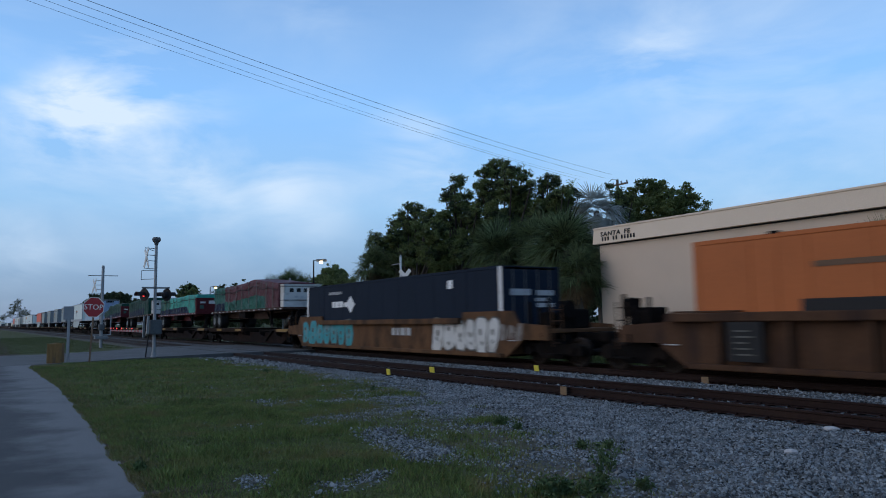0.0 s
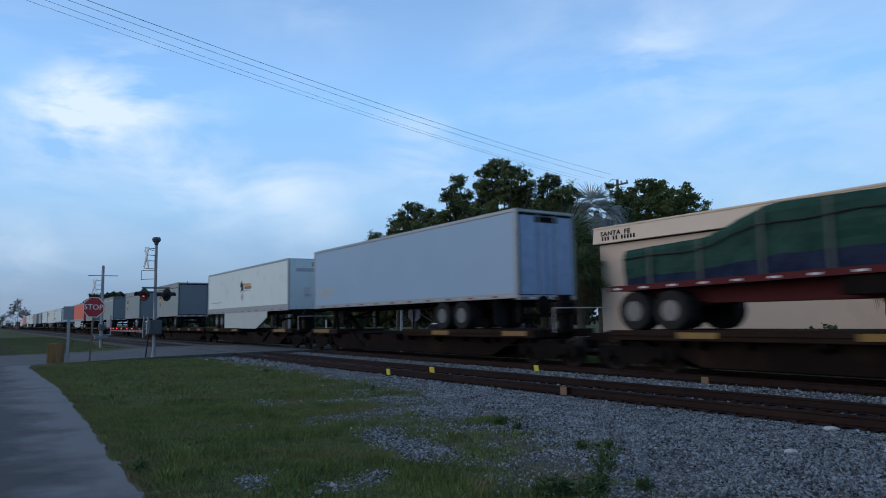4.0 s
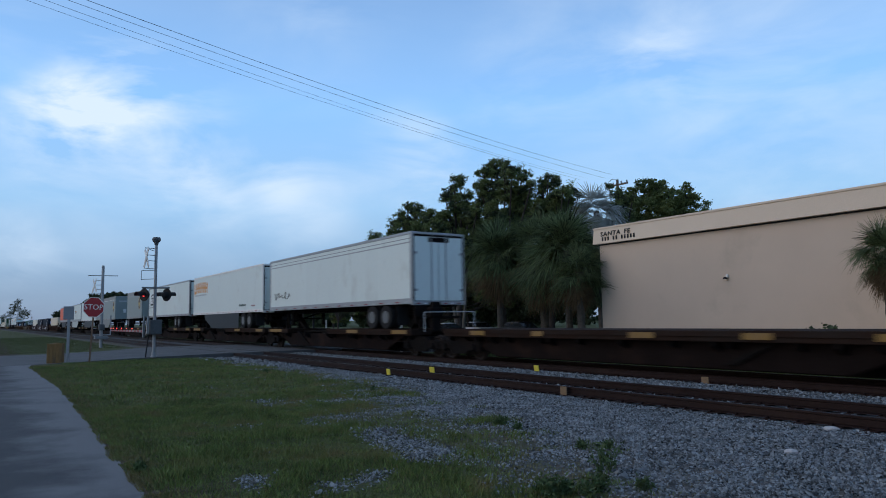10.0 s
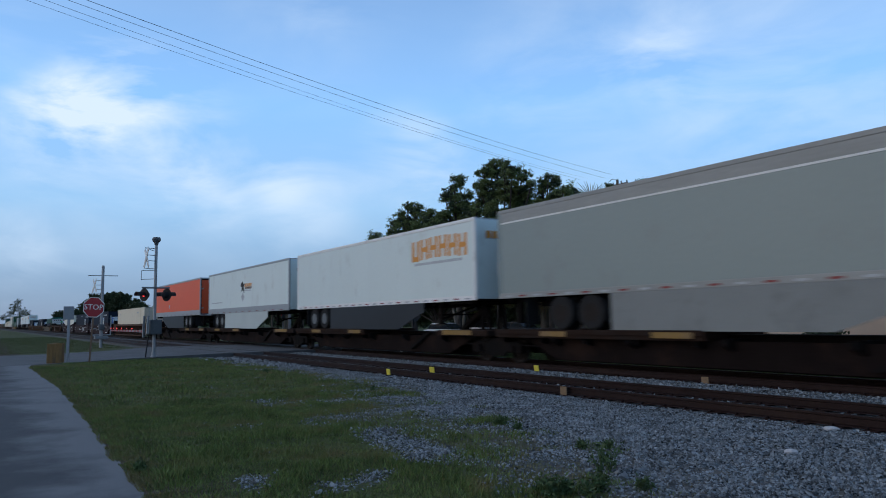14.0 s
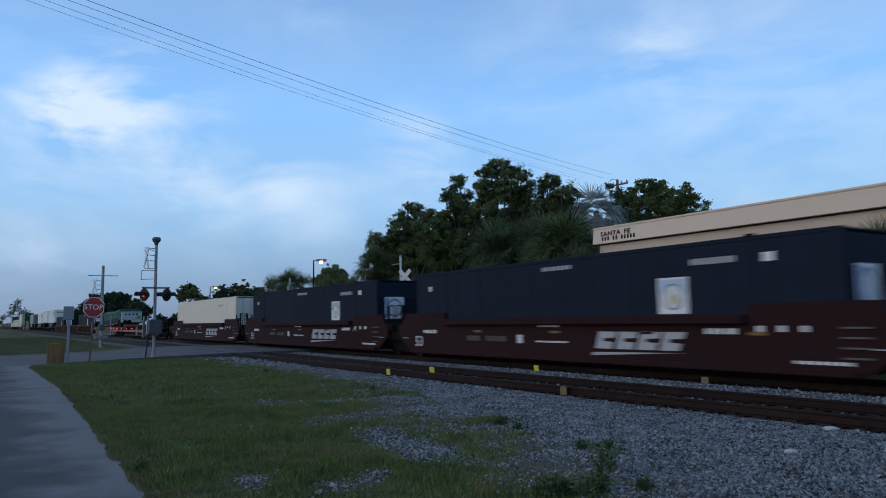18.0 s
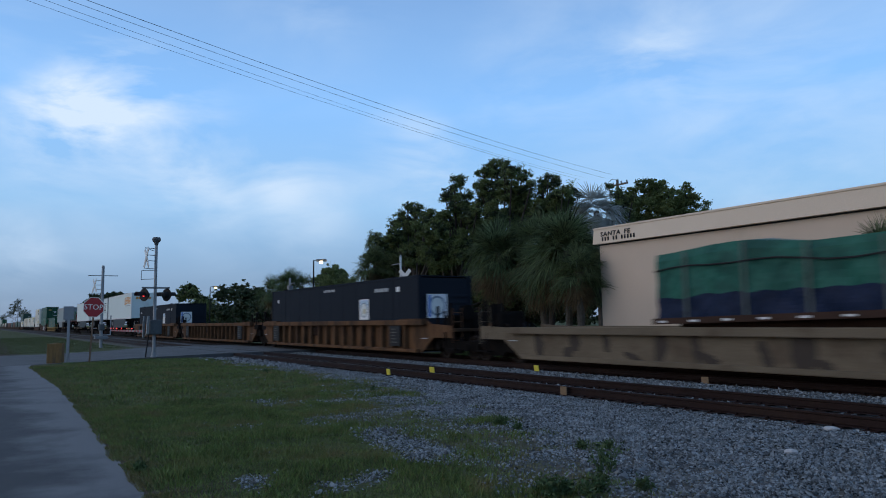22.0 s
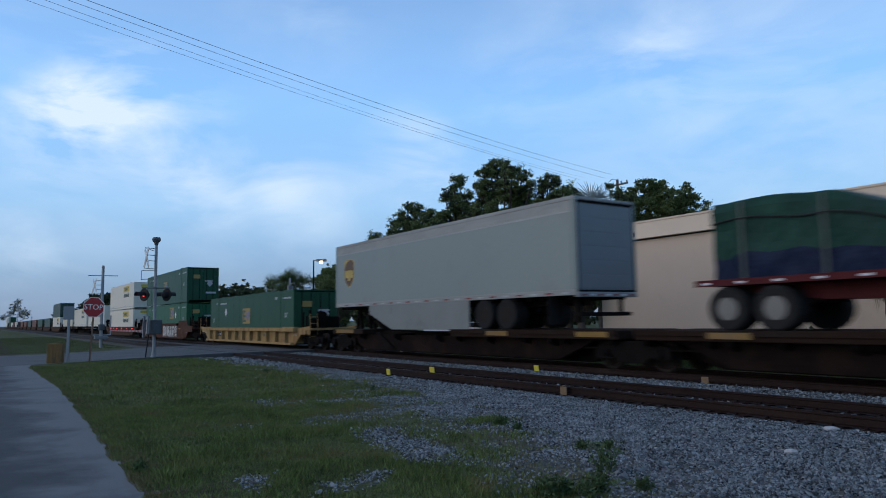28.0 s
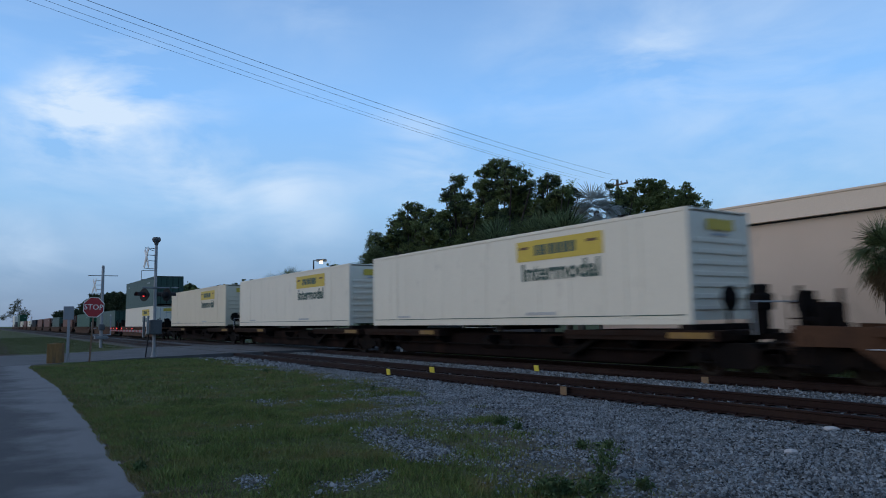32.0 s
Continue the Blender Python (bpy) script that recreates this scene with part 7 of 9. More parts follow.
    if tape:
        k = int(L / 0.68)
        for i in range(k):
            xx = -h + 0.5 + i * (L - 1.0) / (k - 1)
            part("reflective_tape", TAPE_R if i % 2 else TAPE_W, None, root).matrix_local = pose(xx, -w, z0)
    y = -w + 0.0115
    if logo:
        kind, side = logo
        lx = side * (h - 1.42)
        if kind == "shield":
            zc = z0 + 1.56
            sh = [(-0.52, 0.62), (-0.3, 0.74), (0, 0.78), (0.3, 0.74), (0.52, 0.62), (0.52, -0.1), (0.42, -0.42), (0.2, -0.66), (0, -0.8), (-0.2, -0.66), (-0.42, -0.42), (-0.52, -0.1)]
            sh = [(a, b * 0.88) for a, b in sh]
            k = 0.97
            part("logo_shield", Geo().prism([(lx + a * k, zc + b * k) for a, b in sh], y - 0.006, y - 0.001, "y"), MARK_GOLD, root, "gold shield emblem")
            part("logo_lower", Geo().prism([(lx + a * k * 0.93, zc + b * k * 0.945) for a, b in sh], y - 0.010, y - 0.0065, "y"), MARK_BR, root, "brown field")
            part("logo_sweep", Geo().prism([(lx - 0.45, zc + 0.20), (lx - 0.45, zc + 0.52), (lx - 0.28, zc + 0.60), (lx + 0.1, zc + 0.61), (lx - 0.2, zc + 0.53), (lx - 0.36, zc + 0.40)], y - 0.014, y - 0.0105, "y"), MARK_GOLD, root, "gold sweep")
            part("logo_shape", Geo().box(lx - 0.40, y - 0.014, zc - 0.20, lx - 0.14, y - 0.0105, zc + 0.12, 0.001).box(lx - 0.11, y - 0.014, zc - 0.34, lx + 0.12, y - 0.0105, zc + 0.14, 0.001).box(lx + 0.16, y - 0.014, zc - 0.22, lx + 0.40, y - 0.0105, zc + 0.12, 0.001), MARK_GOLD, root)
        elif kind == "blocks":
            x = -h + 0.22 if side < 0 else h - 4.22
            for i in range(6):
                g = Geo()
                xa = x + i * 0.635
                zc = z0 + 2.1 - (0.0 if i in (2, 3) else 0.03 if i in (1, 4) else 0.07)
                g.prism([(xa, zc - 0.4), (xa + 0.17, zc - 0.4), (xa + 0.17, zc + 0.4), (xa, zc + 0.4)], y - 0.006, y - 0.001, "y")
                g.prism([(xa + 0.37, zc - 0.4), (xa + 0.54, zc - 0.4), (xa + 0.54, zc + 0.4), (xa + 0.37, zc + 0.4)], y - 0.006, y - 0.001, "y")
                g.box(xa + 0.17, y - 0.006, zc - (0.4 if i in (0,) else 0.1), xa + 0.37, y - 0.001, zc + (-0.2 if i == 0 else 0.08))
                part("logo_block", g, MARK_OR, root, "orange block shape")
            bars(root, x + 0.2, z0 + 1.46, y, [0.2] * 13, 0.1, MARK_G, "logo_bar", 0.05)
            if side < 0:
                bars(root, h - 4.6, z0 + 0.42, y, [0.13] * 9, 0.13, MARK_DG, "logo_bar", 0.03)
                bars(root, h - 2.1, z0 + 0.36, y, [0.35, 0.2], 0.1, RED_TAPE, "logo_bar", 0.08)
                part("door_plate", Geo().box(h - 0.018, 0.1, z0 + 1.0, h - 0.012, 0.95, z0 + 1.55), BLACKPAINT, root, "dark plate on the door")
                for k in range(3):
                    bars_end(root, h - 0.011, 0.2, z0 + 1.1 + 0.15 * k, 0.65, 0.05, RED_TAPE)
            for i in range(6):
                bars_end(root, h + 0.004, -0.8 + i * 0.27, z1 - 0.72, 0.2, 0.26, MARK_OR)
        elif kind == "slant":
            x = -h + 0.95 if side < 0 else h - 2.75
            zc = z0 + 1.72
            part("logo_plate", Geo().prism([(x - 0.1, zc - 0.55), (x + 1.2, zc - 0.55), (x + 1.62, zc + 0.55), (x + 0.3, zc + 0.55)], y - 0.006, y - 0.001, "y"), BLACKPAINT, root, "slanted dark emblem")
            part("logo_shape", Geo().prism([(x + 0.1, zc - 0.4), (x + 0.5, zc - 0.4), (x + 0.68, zc + 0.12), (x + 0.28, zc + 0.12)], y - 0.010, y - 0.0065, "y").prism([(x + 0.36, zc + 0.22), (x + 1.4, zc + 0.22), (x + 1.46, zc + 0.42), (x + 0.42, zc + 0.42)], y - 0.010, y - 0.0065, "y").prism([(x + 0.7, zc - 0.4), (x + 1.1, zc - 0.4), (x + 1.28, zc + 0.12), (x + 0.88, zc + 0.12)], y - 0.010, y - 0.0065, "y"), MARK, root)
            bars(root, x - 0.3, z0 + 0.92, y, [0.15] * 11, 0.1, MARK_G, "logo_bar", 0.05)
        elif kind == "bird":
            x = -0.05
            zc = z0 + 1.68
            part("logo_bird", Geo().prism([(x - 0.5, zc + 0.1), (x - 0.2, zc - 0.05), (x - 0.35, zc - 0.35), (x, zc - 0.2), (x + 0.3, zc - 0.4), (x + 0.2, zc), (x + 0.45, zc + 0.25), (x + 0.1, zc + 0.15), (x - 0.1, zc + 0.4)], y - 0.006, y - 0.001, "y"), BLACKPAINT, root, "black winged shape")
            bars(root, x + 0.42, zc - 0.02, y, [0.22] * 5, 0.2, MARK_OR, "logo_bar", 0.05)
            bars(root, x + 0.44, zc - 0.18, y, [0.22] * 5, 0.15, MARK_BR, "logo_bar", 0.05)
            part("placard_holder", Geo().prism([(x - 0.32, z0 + 1.02), (x, z0 + 1.32), (x + 0.32, z0 + 1.02), (x, z0 + 0.72)], y - 0.004, y - 0.001, "y"), MARK_G, root, "grey diamond placard holder")
            bars(root, x + 0.1, zc - 0.3, y, [1.5], 0.05, MARK_G, "logo_bar")
            bars(root, -h + 0.9, z0 + 0.75, y, [2.6], 0.06, MARK_G, "logo_bar")
        elif kind == "spot":
            x = -h + L * 0.36
            part("logo_spot", Geo().lathe([(0.2, -0.006), (0.2, -0.001)], (x, y, z0 + 0.85), "y", 16), MARK_G, root, "small grey patch")
        elif kind == "scribble":
            # looping dark spray scrawl; no letters
            pts = [Vector((-h + 0.8 + 0.07 * i + 0.16 * math.sin(i * 0.9), y - 0.006, z0 + 0.82 + 0.22 * math.sin(i * 0.83 + 0.6) * (0.6 + 0.4 * math.sin(i * 0.31)))) for i in range(36)]
            part("spray_scrawl", Geo().sweep(pts, 0.02, 5), BLACKPAINT, root, "looping black spray scrawl")
        elif kind == "number":
            bars(root, -h + 0.6, z0 + 0.55, y, [0.22] * 6, 0.42, MARK_G, "logo_bar", 0.08)
    return root


# ---- flatbeds with tarped loads ----
def flatbed(u, L, label, frame_mat, z=2.1, rise=0.22, wheels=True, front="crate", axles=(0.8, 1.95)):
    root = rider("flatbed_trailer", u, label, "trailer", "flatbeds on the train")
    h = L / 2
    def zt(x):
        return z + 0.16 + rise * (x + h) / L
    part("deck", Geo().prism([(-h, zt(-h) - 0.12), (h, zt(h) - 0.12), (h, zt(h)), (-h, zt(-h))], -1.28, 1.28, "y"), frame_mat, root, "worn trailer deck")
    part("side_rail", Geo().prism([(-h, zt(-h) - 0.14), (h, zt(h) - 0.14), (h, zt(h) + 0.01), (-h, zt(-h) + 0.01)], -1.30, -1.282, "y"), frame_mat, root)
    part("main_beam", Geo().prism([(-h + 0.3, zt(-h) - 0.12), (h - 0.2, zt(h) - 0.12), (h - 0.4, zt(h) - 0.22), (h * 0.55, zt(h) - 0.3), (h * 0.4, zt(0) - 0.62), (-h * 0.6, zt(-h) - 0.5), (-h + 0.3, zt(-h) - 0.25)], -0.62, -0.5, "y"), frame_mat, root)
    part("main_beam", Geo().prism([(-h + 0.3, zt(-h) - 0.12), (h - 0.2, zt(h) - 0.12), (h - 0.4, zt(h) - 0.22), (h * 0.55, zt(h) - 0.3), (h * 0.4, zt(0) - 0.62), (-h * 0.6, zt(-h) - 0.5), (-h + 0.3, zt(-h) - 0.25)], 0.5, 0.62, "y"), frame_mat, root)
    for i in range(16):
        x = -h + 0.3 + i * (L - 0.6) / 15
        part("reflective_tape", FLAT_TAPE, None, root).matrix_local = pose(x, 0, zt(x))
    if wheels:
        for a in axles:
            tyre_pair(root, -h + a, 1.59)
        part("suspension", Geo().box(-h + 0.3, -0.6, 1.7, -h + axles[1] + 0.7, 0.6, 2.05, 0.03), CARDARK2, root)
        lg = h - 3.4
        for s in (-1, 1):
            part("landing_leg", Geo().box(lg - 0.07, s * 0.7 - 0.07, 1.3, lg + 0.07, s * 0.7 + 0.07, zt(lg) - 0.1, 0.01), CARDARK2, root)
        part("leg_brace", Geo().prism([(lg - 0.9, zt(lg) - 0.2), (lg - 0.8, zt(lg) - 0.2), (lg + 0.05, 1.45), (lg - 0.05, 1.4)], -0.72, -0.66, "y"), CARDARK2, root)
        part("toolbox", Geo().box(-0.9, -1.2, zt(0) - 0.55, 0.3, -0.75, zt(0) - 0.14, 0.02), CARDARK2, root)
    if front == "bulkhead":
        b = part("bulkhead", Geo().box(h - 0.08, -1.27, zt(h), h - 0.005, 1.27, zt(h) + 1.16, 0.02).box(h - 0.3, -1.29, zt(h), h - 0.08, -1.25, zt(h) + 1.16, 0.01).box(h - 0.3, 1.25, zt(h), h - 0.08, 1.29, zt(h) + 1.16, 0.01), REDFRAME, root, "dark red headboard")
        for yy in (-0.5, 0.4):
            part("board_rib", Geo().box(h - 0.006, yy, zt(h) + 0.02, h + 0.03, yy + 0.1, zt(h) + 1.14), REDFRAME, b)
        bars_end(b, h + 0.002, -0.3, zt(h) + 0.68, 0.6, 0.26, CRATEW)
        bars_end(b, h + 0.002, 0.65, zt(h) + 0.72, 0.42, 0.22, CRATEW)
        bars_end(b, h + 0.002, -0.98, zt(h) + 0.72, 0.42, 0.14, CRATEW)
        bars_end(b, h + 0.002, -1.0, zt(h) + 0.3, 0.3, 0.3, MARK_DG)
    return root, zt


def tarped_load(u, x0, x1, zt, heights, upper, lower, label, split=0.42, seed=1, cap=None, rear=None, straps=9, yellow=(), seam_end=1.0):
    """A bumpy wrapped load from x0 to x1; heights: tops from rear to front."""
    root = rider("tarped_load", u, label, "tarped load", "tarped loads on the train")
    rnd = random.Random(seed)
    nx, w = 150, 1.2

    def top(t):
        k = t * (len(heights) - 1)
        i = min(int(k), len(heights) - 2)
        f = k - i
        f = f * f * (3 - 2 * f)
        return heights[i] + (heights[i + 1] - heights[i]) * f

    def seam(t, f):
        """The lower tarp's edge wanders along the load."""
        x = x0 + (x1 - x0) * t
        g = f * (0.72 + 0.4 * t) + 0.10 * f * noise.noise((x * 0.5, seed, 1)) + 0.16 * f * noise.noise((x * 1.7, seed, 2))
        if t > seam_end:
            g *= max(0.02, 1 - (t - seam_end) / 0.05)
        return g

    def section(t, lo, hi, crown):
        x = x0 + (x1 - x0) * t
        zb = zt(x) + 0.005
        H = top(t)
        if 0 < lo < 1:
            lo = seam(t, lo)
        if 0 < hi < 1:
            hi = seam(t, hi)
        za, zc = zb + H * lo, zb + H * hi
        pts = []
        wig = lambda k, zz: 0.05 * noise.noise((x * 1.6 + seed, zz * 2.0, k)) + 0.05 * noise.noise((x * 3.2 + zz * 1.5 + seed, zz * 1.2, k)) + 0.03 * noise.noise((x * 7.0 - zz * 3 + seed, zz * 2.5, k))
        for s in (-1, 1):
            col = []
            for j in range(7):
                zz = za + (zc - za) * j / 6
                col.append((x, s * (w + wig(s, zz) - (0.06 if crown and j == 6 else 0)), zz))
            pts.append(col)
        ring = pts[0]
        if crown:
            for j in range(1, 6):
                f = j / 6
                ring.append((x, -w + 2 * w * f, zc + 0.04 * math.sin(math.pi * f) + 0.04 * noise.noise((x * 1.5, f * 3, seed))))
        ring += pts[1][::-1]
        return ring

    def skin(name, lo, hi, crown, material, t0=0.0, t1=1.0, lab=""):
        g = Geo()
        n = max(4, int(nx * (t1 - t0)))
        rows = [section(t0 + (t1 - t0) * i / n, lo, hi, crown) for i in range(n + 1)]
        m = len(rows[0])
        for r in rows:
            g.v += r
        for i in range(n):
            for j in range(m - 1):
                g.f.append((i * m + j, (i + 1) * m + j, (i + 1) * m + j + 1, i * m + j + 1))
        g.f.append(tuple(range(m)))
        g.f.append(tuple(n * m + j for j in range(m))[::-1])
        return part(name, g, material, root, lab, smooth=False)

    t0 = 0.0
    if rear:
        skin("rear_tarp", split * 0.98, 1.0, True, rear[0], 0.0, rear[2], "green rear tarp")
        skin("rear_skirt", 0.0, split * 0.98, False, rear[1], 0.0, rear[2])
        t0 = rear[2] + 0.001
    t1 = 1.0
    if cap:
        t1 = 1 - cap[1]
        skin("front_tarp", 0.0, 1.0, True, cap[0], t1 + 0.001, 1.0, "wrapped front end")
    skin("upper_tarp", split, 1.0, True, upper, t0, t1)
    skin("lower_tarp", 0.0, split * 0.999, False, lower, t0, t1)
    for i in range(straps):
        t = (i + 0.6 + rnd.uniform(-0.2, 0.2)) / straps
        x = x0 + (x1 - x0) * min(t, 0.98)
        H = top(min(t, 0.98)) + 0.005
        zb = zt(x)
        part("strap", Geo().box(x - 0.035, -w - 0.075, zb - 0.02, x + 0.035, -w - 0.06, zb + H * 0.97), STRAP_Y if i in yellow else STRAP, root, "webbing strap")
    # dark line along the side, put in for shadows at the tarp seams
    rope = Geo()
    prev = None
    for i in range(25):
        t = i / 24
        x = x0 + (x1 - x0) * t
        q = (x, -w - 0.06, zt(x) + top(t) * (0.74 + 0.03 * math.sin(t * 30)))
        if prev:
            rope.tube(prev, q, 0.022, seg=5, caps=False)
        prev = q
    part("rope", rope, BLACKPAINT, root, "dark cord in place of the tarp seam shadows")
    return root


def crate(u, x, zt, label, seed, size=(0.55, 2.3, 1.25)):
    root = rider("crate", u, label, "crate", "white crates on the flatbeds")
    l, w, h = size
    z = zt(x) + 0.006
    part("box", Geo().prism([(x - l / 2 + 0.03, z), (x + l / 2 - 0.03, z), (x + l / 2, z + h), (x - l / 2, z + h)], -w / 2, w / 2, "y"), CRATEW, root, "white painted box")
    part("lid", Geo().box(x - l / 2 - 0.03, -w / 2 - 0.03, z + h, x + l / 2 + 0.03, w / 2 + 0.03, z + h + 0.06, 0.015), CRATEW, root)
    part("band", Geo().box(x - l / 2 - 0.002, -w / 2 - 0.006, z + h * 0.30, x + l / 2 + 0.004, w / 2 + 0.006, z + h * 0.33).box(x - l / 2 - 0.004, -w / 2 - 0.006, z + h * 0.93, x + l / 2 + 0.006, w / 2 + 0.006, z + h * 0.95), BLACKPAINT, root, "thin dark bands")
    for k in range(4):
        bars_end(root, x + l / 2 + 0.002, -0.8 + k * 0.43, z + h * 0.68, 0.24, 0.22, BLACKPAINT)
    for k in range(3):
        bars_end(root, x + l / 2 - 0.002, -0.5 + k * 0.35, z + h * 0.42, 0.2, 0.12, MARK_G)
    bars_end(root, x + l / 2, 0.62, z + h * 0.36, 0.34, 0.34, GREENPATCH)
    return root


def tarp_unit(rear, L, heights, upper, lower, label, frame_mat, front, seed, load_label, split=0.42, cap=None, rear_t=None, straps=9, z=2.1, rise=0.22, wheels=True, yellow=(), load_rear=0.5, load_front=None, axles=(0.8, 1.95), seam_end=1.0):
    u = rear + L / 2
    fb, zt = flatbed(u, L, label, frame_mat, z, rise, wheels, front, axles)
    h = L / 2
    x1 = h - (load_front or (0.95 if front == "crate" else 0.35))
    tarped_load(u, -h + load_rear, x1, zt, heights, upper, lower, load_label, split, seed, cap, rear_t, straps, yellow=yellow, seam_end=seam_end)
    if front == "crate":
        crate(u, h - 0.5, zt, "white crate with dark bars at the front of a flatbed", seed)


# ================= the make-up of the train, front to rear =================
# ochre and brown wells at the head
well_car(-2.25, WELL_BR, 1.5, "ribbed", "rusty brown ribbed well car", marks="small", tall_ends=False)
container(-2.25, 0.32, RUSTC, "orange-brown container in a brown well car", marks="dark_lines", door="ribs")
w1 = well_car(-25.75, WELL_TAN, 1.48, "smooth", "ochre well car covered in sprayed graffiti")
graffiti(w1, -8.4, 0.34, 7, 0.95, 1.12, MARK_TEAL, 4, "teal sprayed shapes", rim=STENCIL)
graffiti(w1, 4.0, 0.30, 6, 0.74, 1.18, CRATEW, 5, "fat white sprayed shapes", rim=STENCIL)
graffiti(w1, 8.0, 0.75, 3, 0.36, 0.5, SPRAYG, 6, "pale sprayed scribble", y=-1.425)
bars(w1, 1.0, 0.85, -1.422, [0.25, 0.2, 0.35, 0.3], 0.3, MARK_G, "marking", 0.12)
container(-25.75, 0.32, NAVY, "dark navy container with white corner stripes and diamond", marks="diamond")
# flatbeds with tarped loads on spine cars
spine_unit(-35.4, -52.5, 1, "van", end_front=True, pin=-38.30)
tarp_unit(-51.75, 14.4, [1.68, 1.66, 1.66, 1.72, 1.85, 1.62, 1.42], TARP_MAR, TARP_G, "rust-brown flatbed trailer on a spine car", RUSTFRAME, "crate", 31, "load wrapped in maroon and green tarps", 0.45, (TARP_MAR, 0.17), (TARP_G, TARP_NAVY, 0.2), rise=0.04)
spine_unit(-52.5, -69.9, 1, "van", pin=-56.65)
tarp_unit(-69.7, 13.65, [1.42, 1.5, 1.35, 1.42, 1.48, 1.42], TARP_TEAL, TARP_NAVY, "dark red flatbed trailer with headboard", REDFRAME, "bulkhead", 32, "load wrapped in teal and navy tarps", 0.40, None, (TARP_G, TARP_NAVY, 0.30), yellow=(1,), rise=0.05, seam_end=0.78)
spine_unit(-69.9, -87.1, 1, "van", pin=-73.85)
tarp_unit(-86.6, 13.7, [1.6, 1.66, 1.7, 1.72, 1.72, 1.66], TARP_DG, TARP_NAVY, "weathered brown flatbed trailer on a spine car", RUSTFRAME, "crate", 33, "load wrapped in dark green and navy tarps", 0.42, (TARP_DG, 0.22), yellow=(0,), load_rear=1.0, load_front=2.0, axles=(0.4, 2.7))
spine_unit(-87.1, -104.7, 1, "van", end_rear=True, pin=-91.45)
tarp_unit(-104.4, 13.9, [0.95, 1.0, 1.55, 1.5, 1.6, 1.55, 1.45], TARP_DG, TARP_NAVY, "dark red flatbed trailer with headboard", REDFRAME, "bulkhead", 34, "lumpy load wrapped in dark green tarps", 0.30, None, (TARP_DG, TARP_NAVY, 0.14))
# box trailers
spine_unit(-107.2, -124.9, -1, "van", end_front=True, end_rear=True, pin=-123.62)
van_trailer(-116.3, 16.15, -1, BLUE_V, "pale blue box trailer with silver rails", end=mat("blue_grey_door", (0.24, 0.32, 0.45), 0.5, bump=0.05), logo=("number", -1), axle_at=3.2)
spine_unit(-127.2, -144.6, 1, "van", end_front=True, pin=-128.62)
van_trailer(-135.95, 16.15, 1, WHITE_V, "white box trailer with a black winged emblem", logo=("bird", 1), skirt=SKIRT_W, rail=0.36, rail_mat=ALU)
spine_unit(-144.6, -162.1, -1, "pup", pin=-161.00)
van_trailer(-157.6, 8.3, -1, GREY_V, "short grey trailer with a gold shield emblem", GREY_D, logo=("shield", -1), axles=1, line=BLACKPAINT, door="roll", rail=0.24)
spine_unit(-162.1, -179.3, -1, "pup", pin=-178.15)
van_trailer(-174.75, 8.3, -1, GREY_V, "short grey trailer with a gold shield emblem", GREY_D, logo=("shield", -1), axles=1, line=BLACKPAINT, door="roll", rail=0.24)
spine_unit(-179.3, -196.9, -1, "pup", pin=-195.80)
van_trailer(-192.25, 8.6, -1, GREY_V, "short grey trailer with a gold shield emblem and silver moulding", GREY_D, logo=("shield", -1), axles=1, line=OFFWHITE, door="roll", skirt=SKIRT_G, skirt_span=(-0.6, 2.6))
spine_unit(-196.9, -214.4, -1, "pup", end_rear=True, pin=-213.20)
van_trailer(-209.75, 8.4, -1, GREY_V, "short grey trailer with a gold shield emblem", GREY_D, logo=("shield", -1), axles=1, line=BLACKPAINT, door="roll", rail=0.24)
spine_unit(-216.6, -233.9, 1, "van", end_front=True, pin=-217.92)
van_trailer(-225.25, 16.15, 1, ORANGE_V, "bright orange box trailer with silver rails and white skirt", mat("orange_end", (0.60, 0.070, 0.015), 0.45, var=0.08, bump=0.04), logo=("spot", 1), skirt=SKIRT_W, rail=0.44)
spine_unit(-233.9, -251.2, 1, "bare", end_rear=True, hitch=False)
spine_unit(-252.9, -269.7, -1, "van", end_front=True, pin=-268.52)
van_trailer(-261.2, 16.15, -1, WHITE_V, "white box trailer with a black spray scrawl", logo=("scribble", -1), line=ALU, rail=0.22)
spine_unit(-269.7, -286.9, -1, "van", pin=-285.68)
van_trailer(-278.55, 16.15, -1, WHITE_V, "white box trailer with orange block emblem", logo=("blocks", -1), skirt=SKIRT_D, axle_at=2.6, rail_mat=OFFWHITE)
spine_unit(-286.9, -304.4, -1, "van", pin=-303.32)
van_trailer(-296.0, 16.15, -1, WHITE_V, "white box trailer with slanted dark emblem", logo=("slant", -1), axle_at=3.6, post_mat=DULLSTEEL)
spine_unit(-304.4, -321.6, 1, "pup", end_rear=True, pin=-308.40)
van_trailer(-311.95, 8.6, 1, GREY_V, "short grey trailer with a gold shield emblem near its nose", logo=("shield", 1), axles=1, line=ALU)
spine_unit(-323.8, -341.2, 1, "van", end_front=True, pin=-325.32)
van_trailer(-332.65, 16.15, 1, GREY_V, "long grey trailer with a gold shield emblem and pale skirt", logo=("shield", 1), skirt=SKIRT_G, line=OFFWHITE, axle_at=2.85)
spine_unit(-341.2, -358.5, 1, "van", pin=-342.73)
van_trailer(-350.05, 16.15, 1, WHITE_V, "white box trailer with orange block emblem and dark skirt", logo=("blocks", 1), skirt=SKIRT_D, rail_mat=OFFWHITE)
spine_unit(-358.5, -375.9, 1, "van", pin=-360.03)
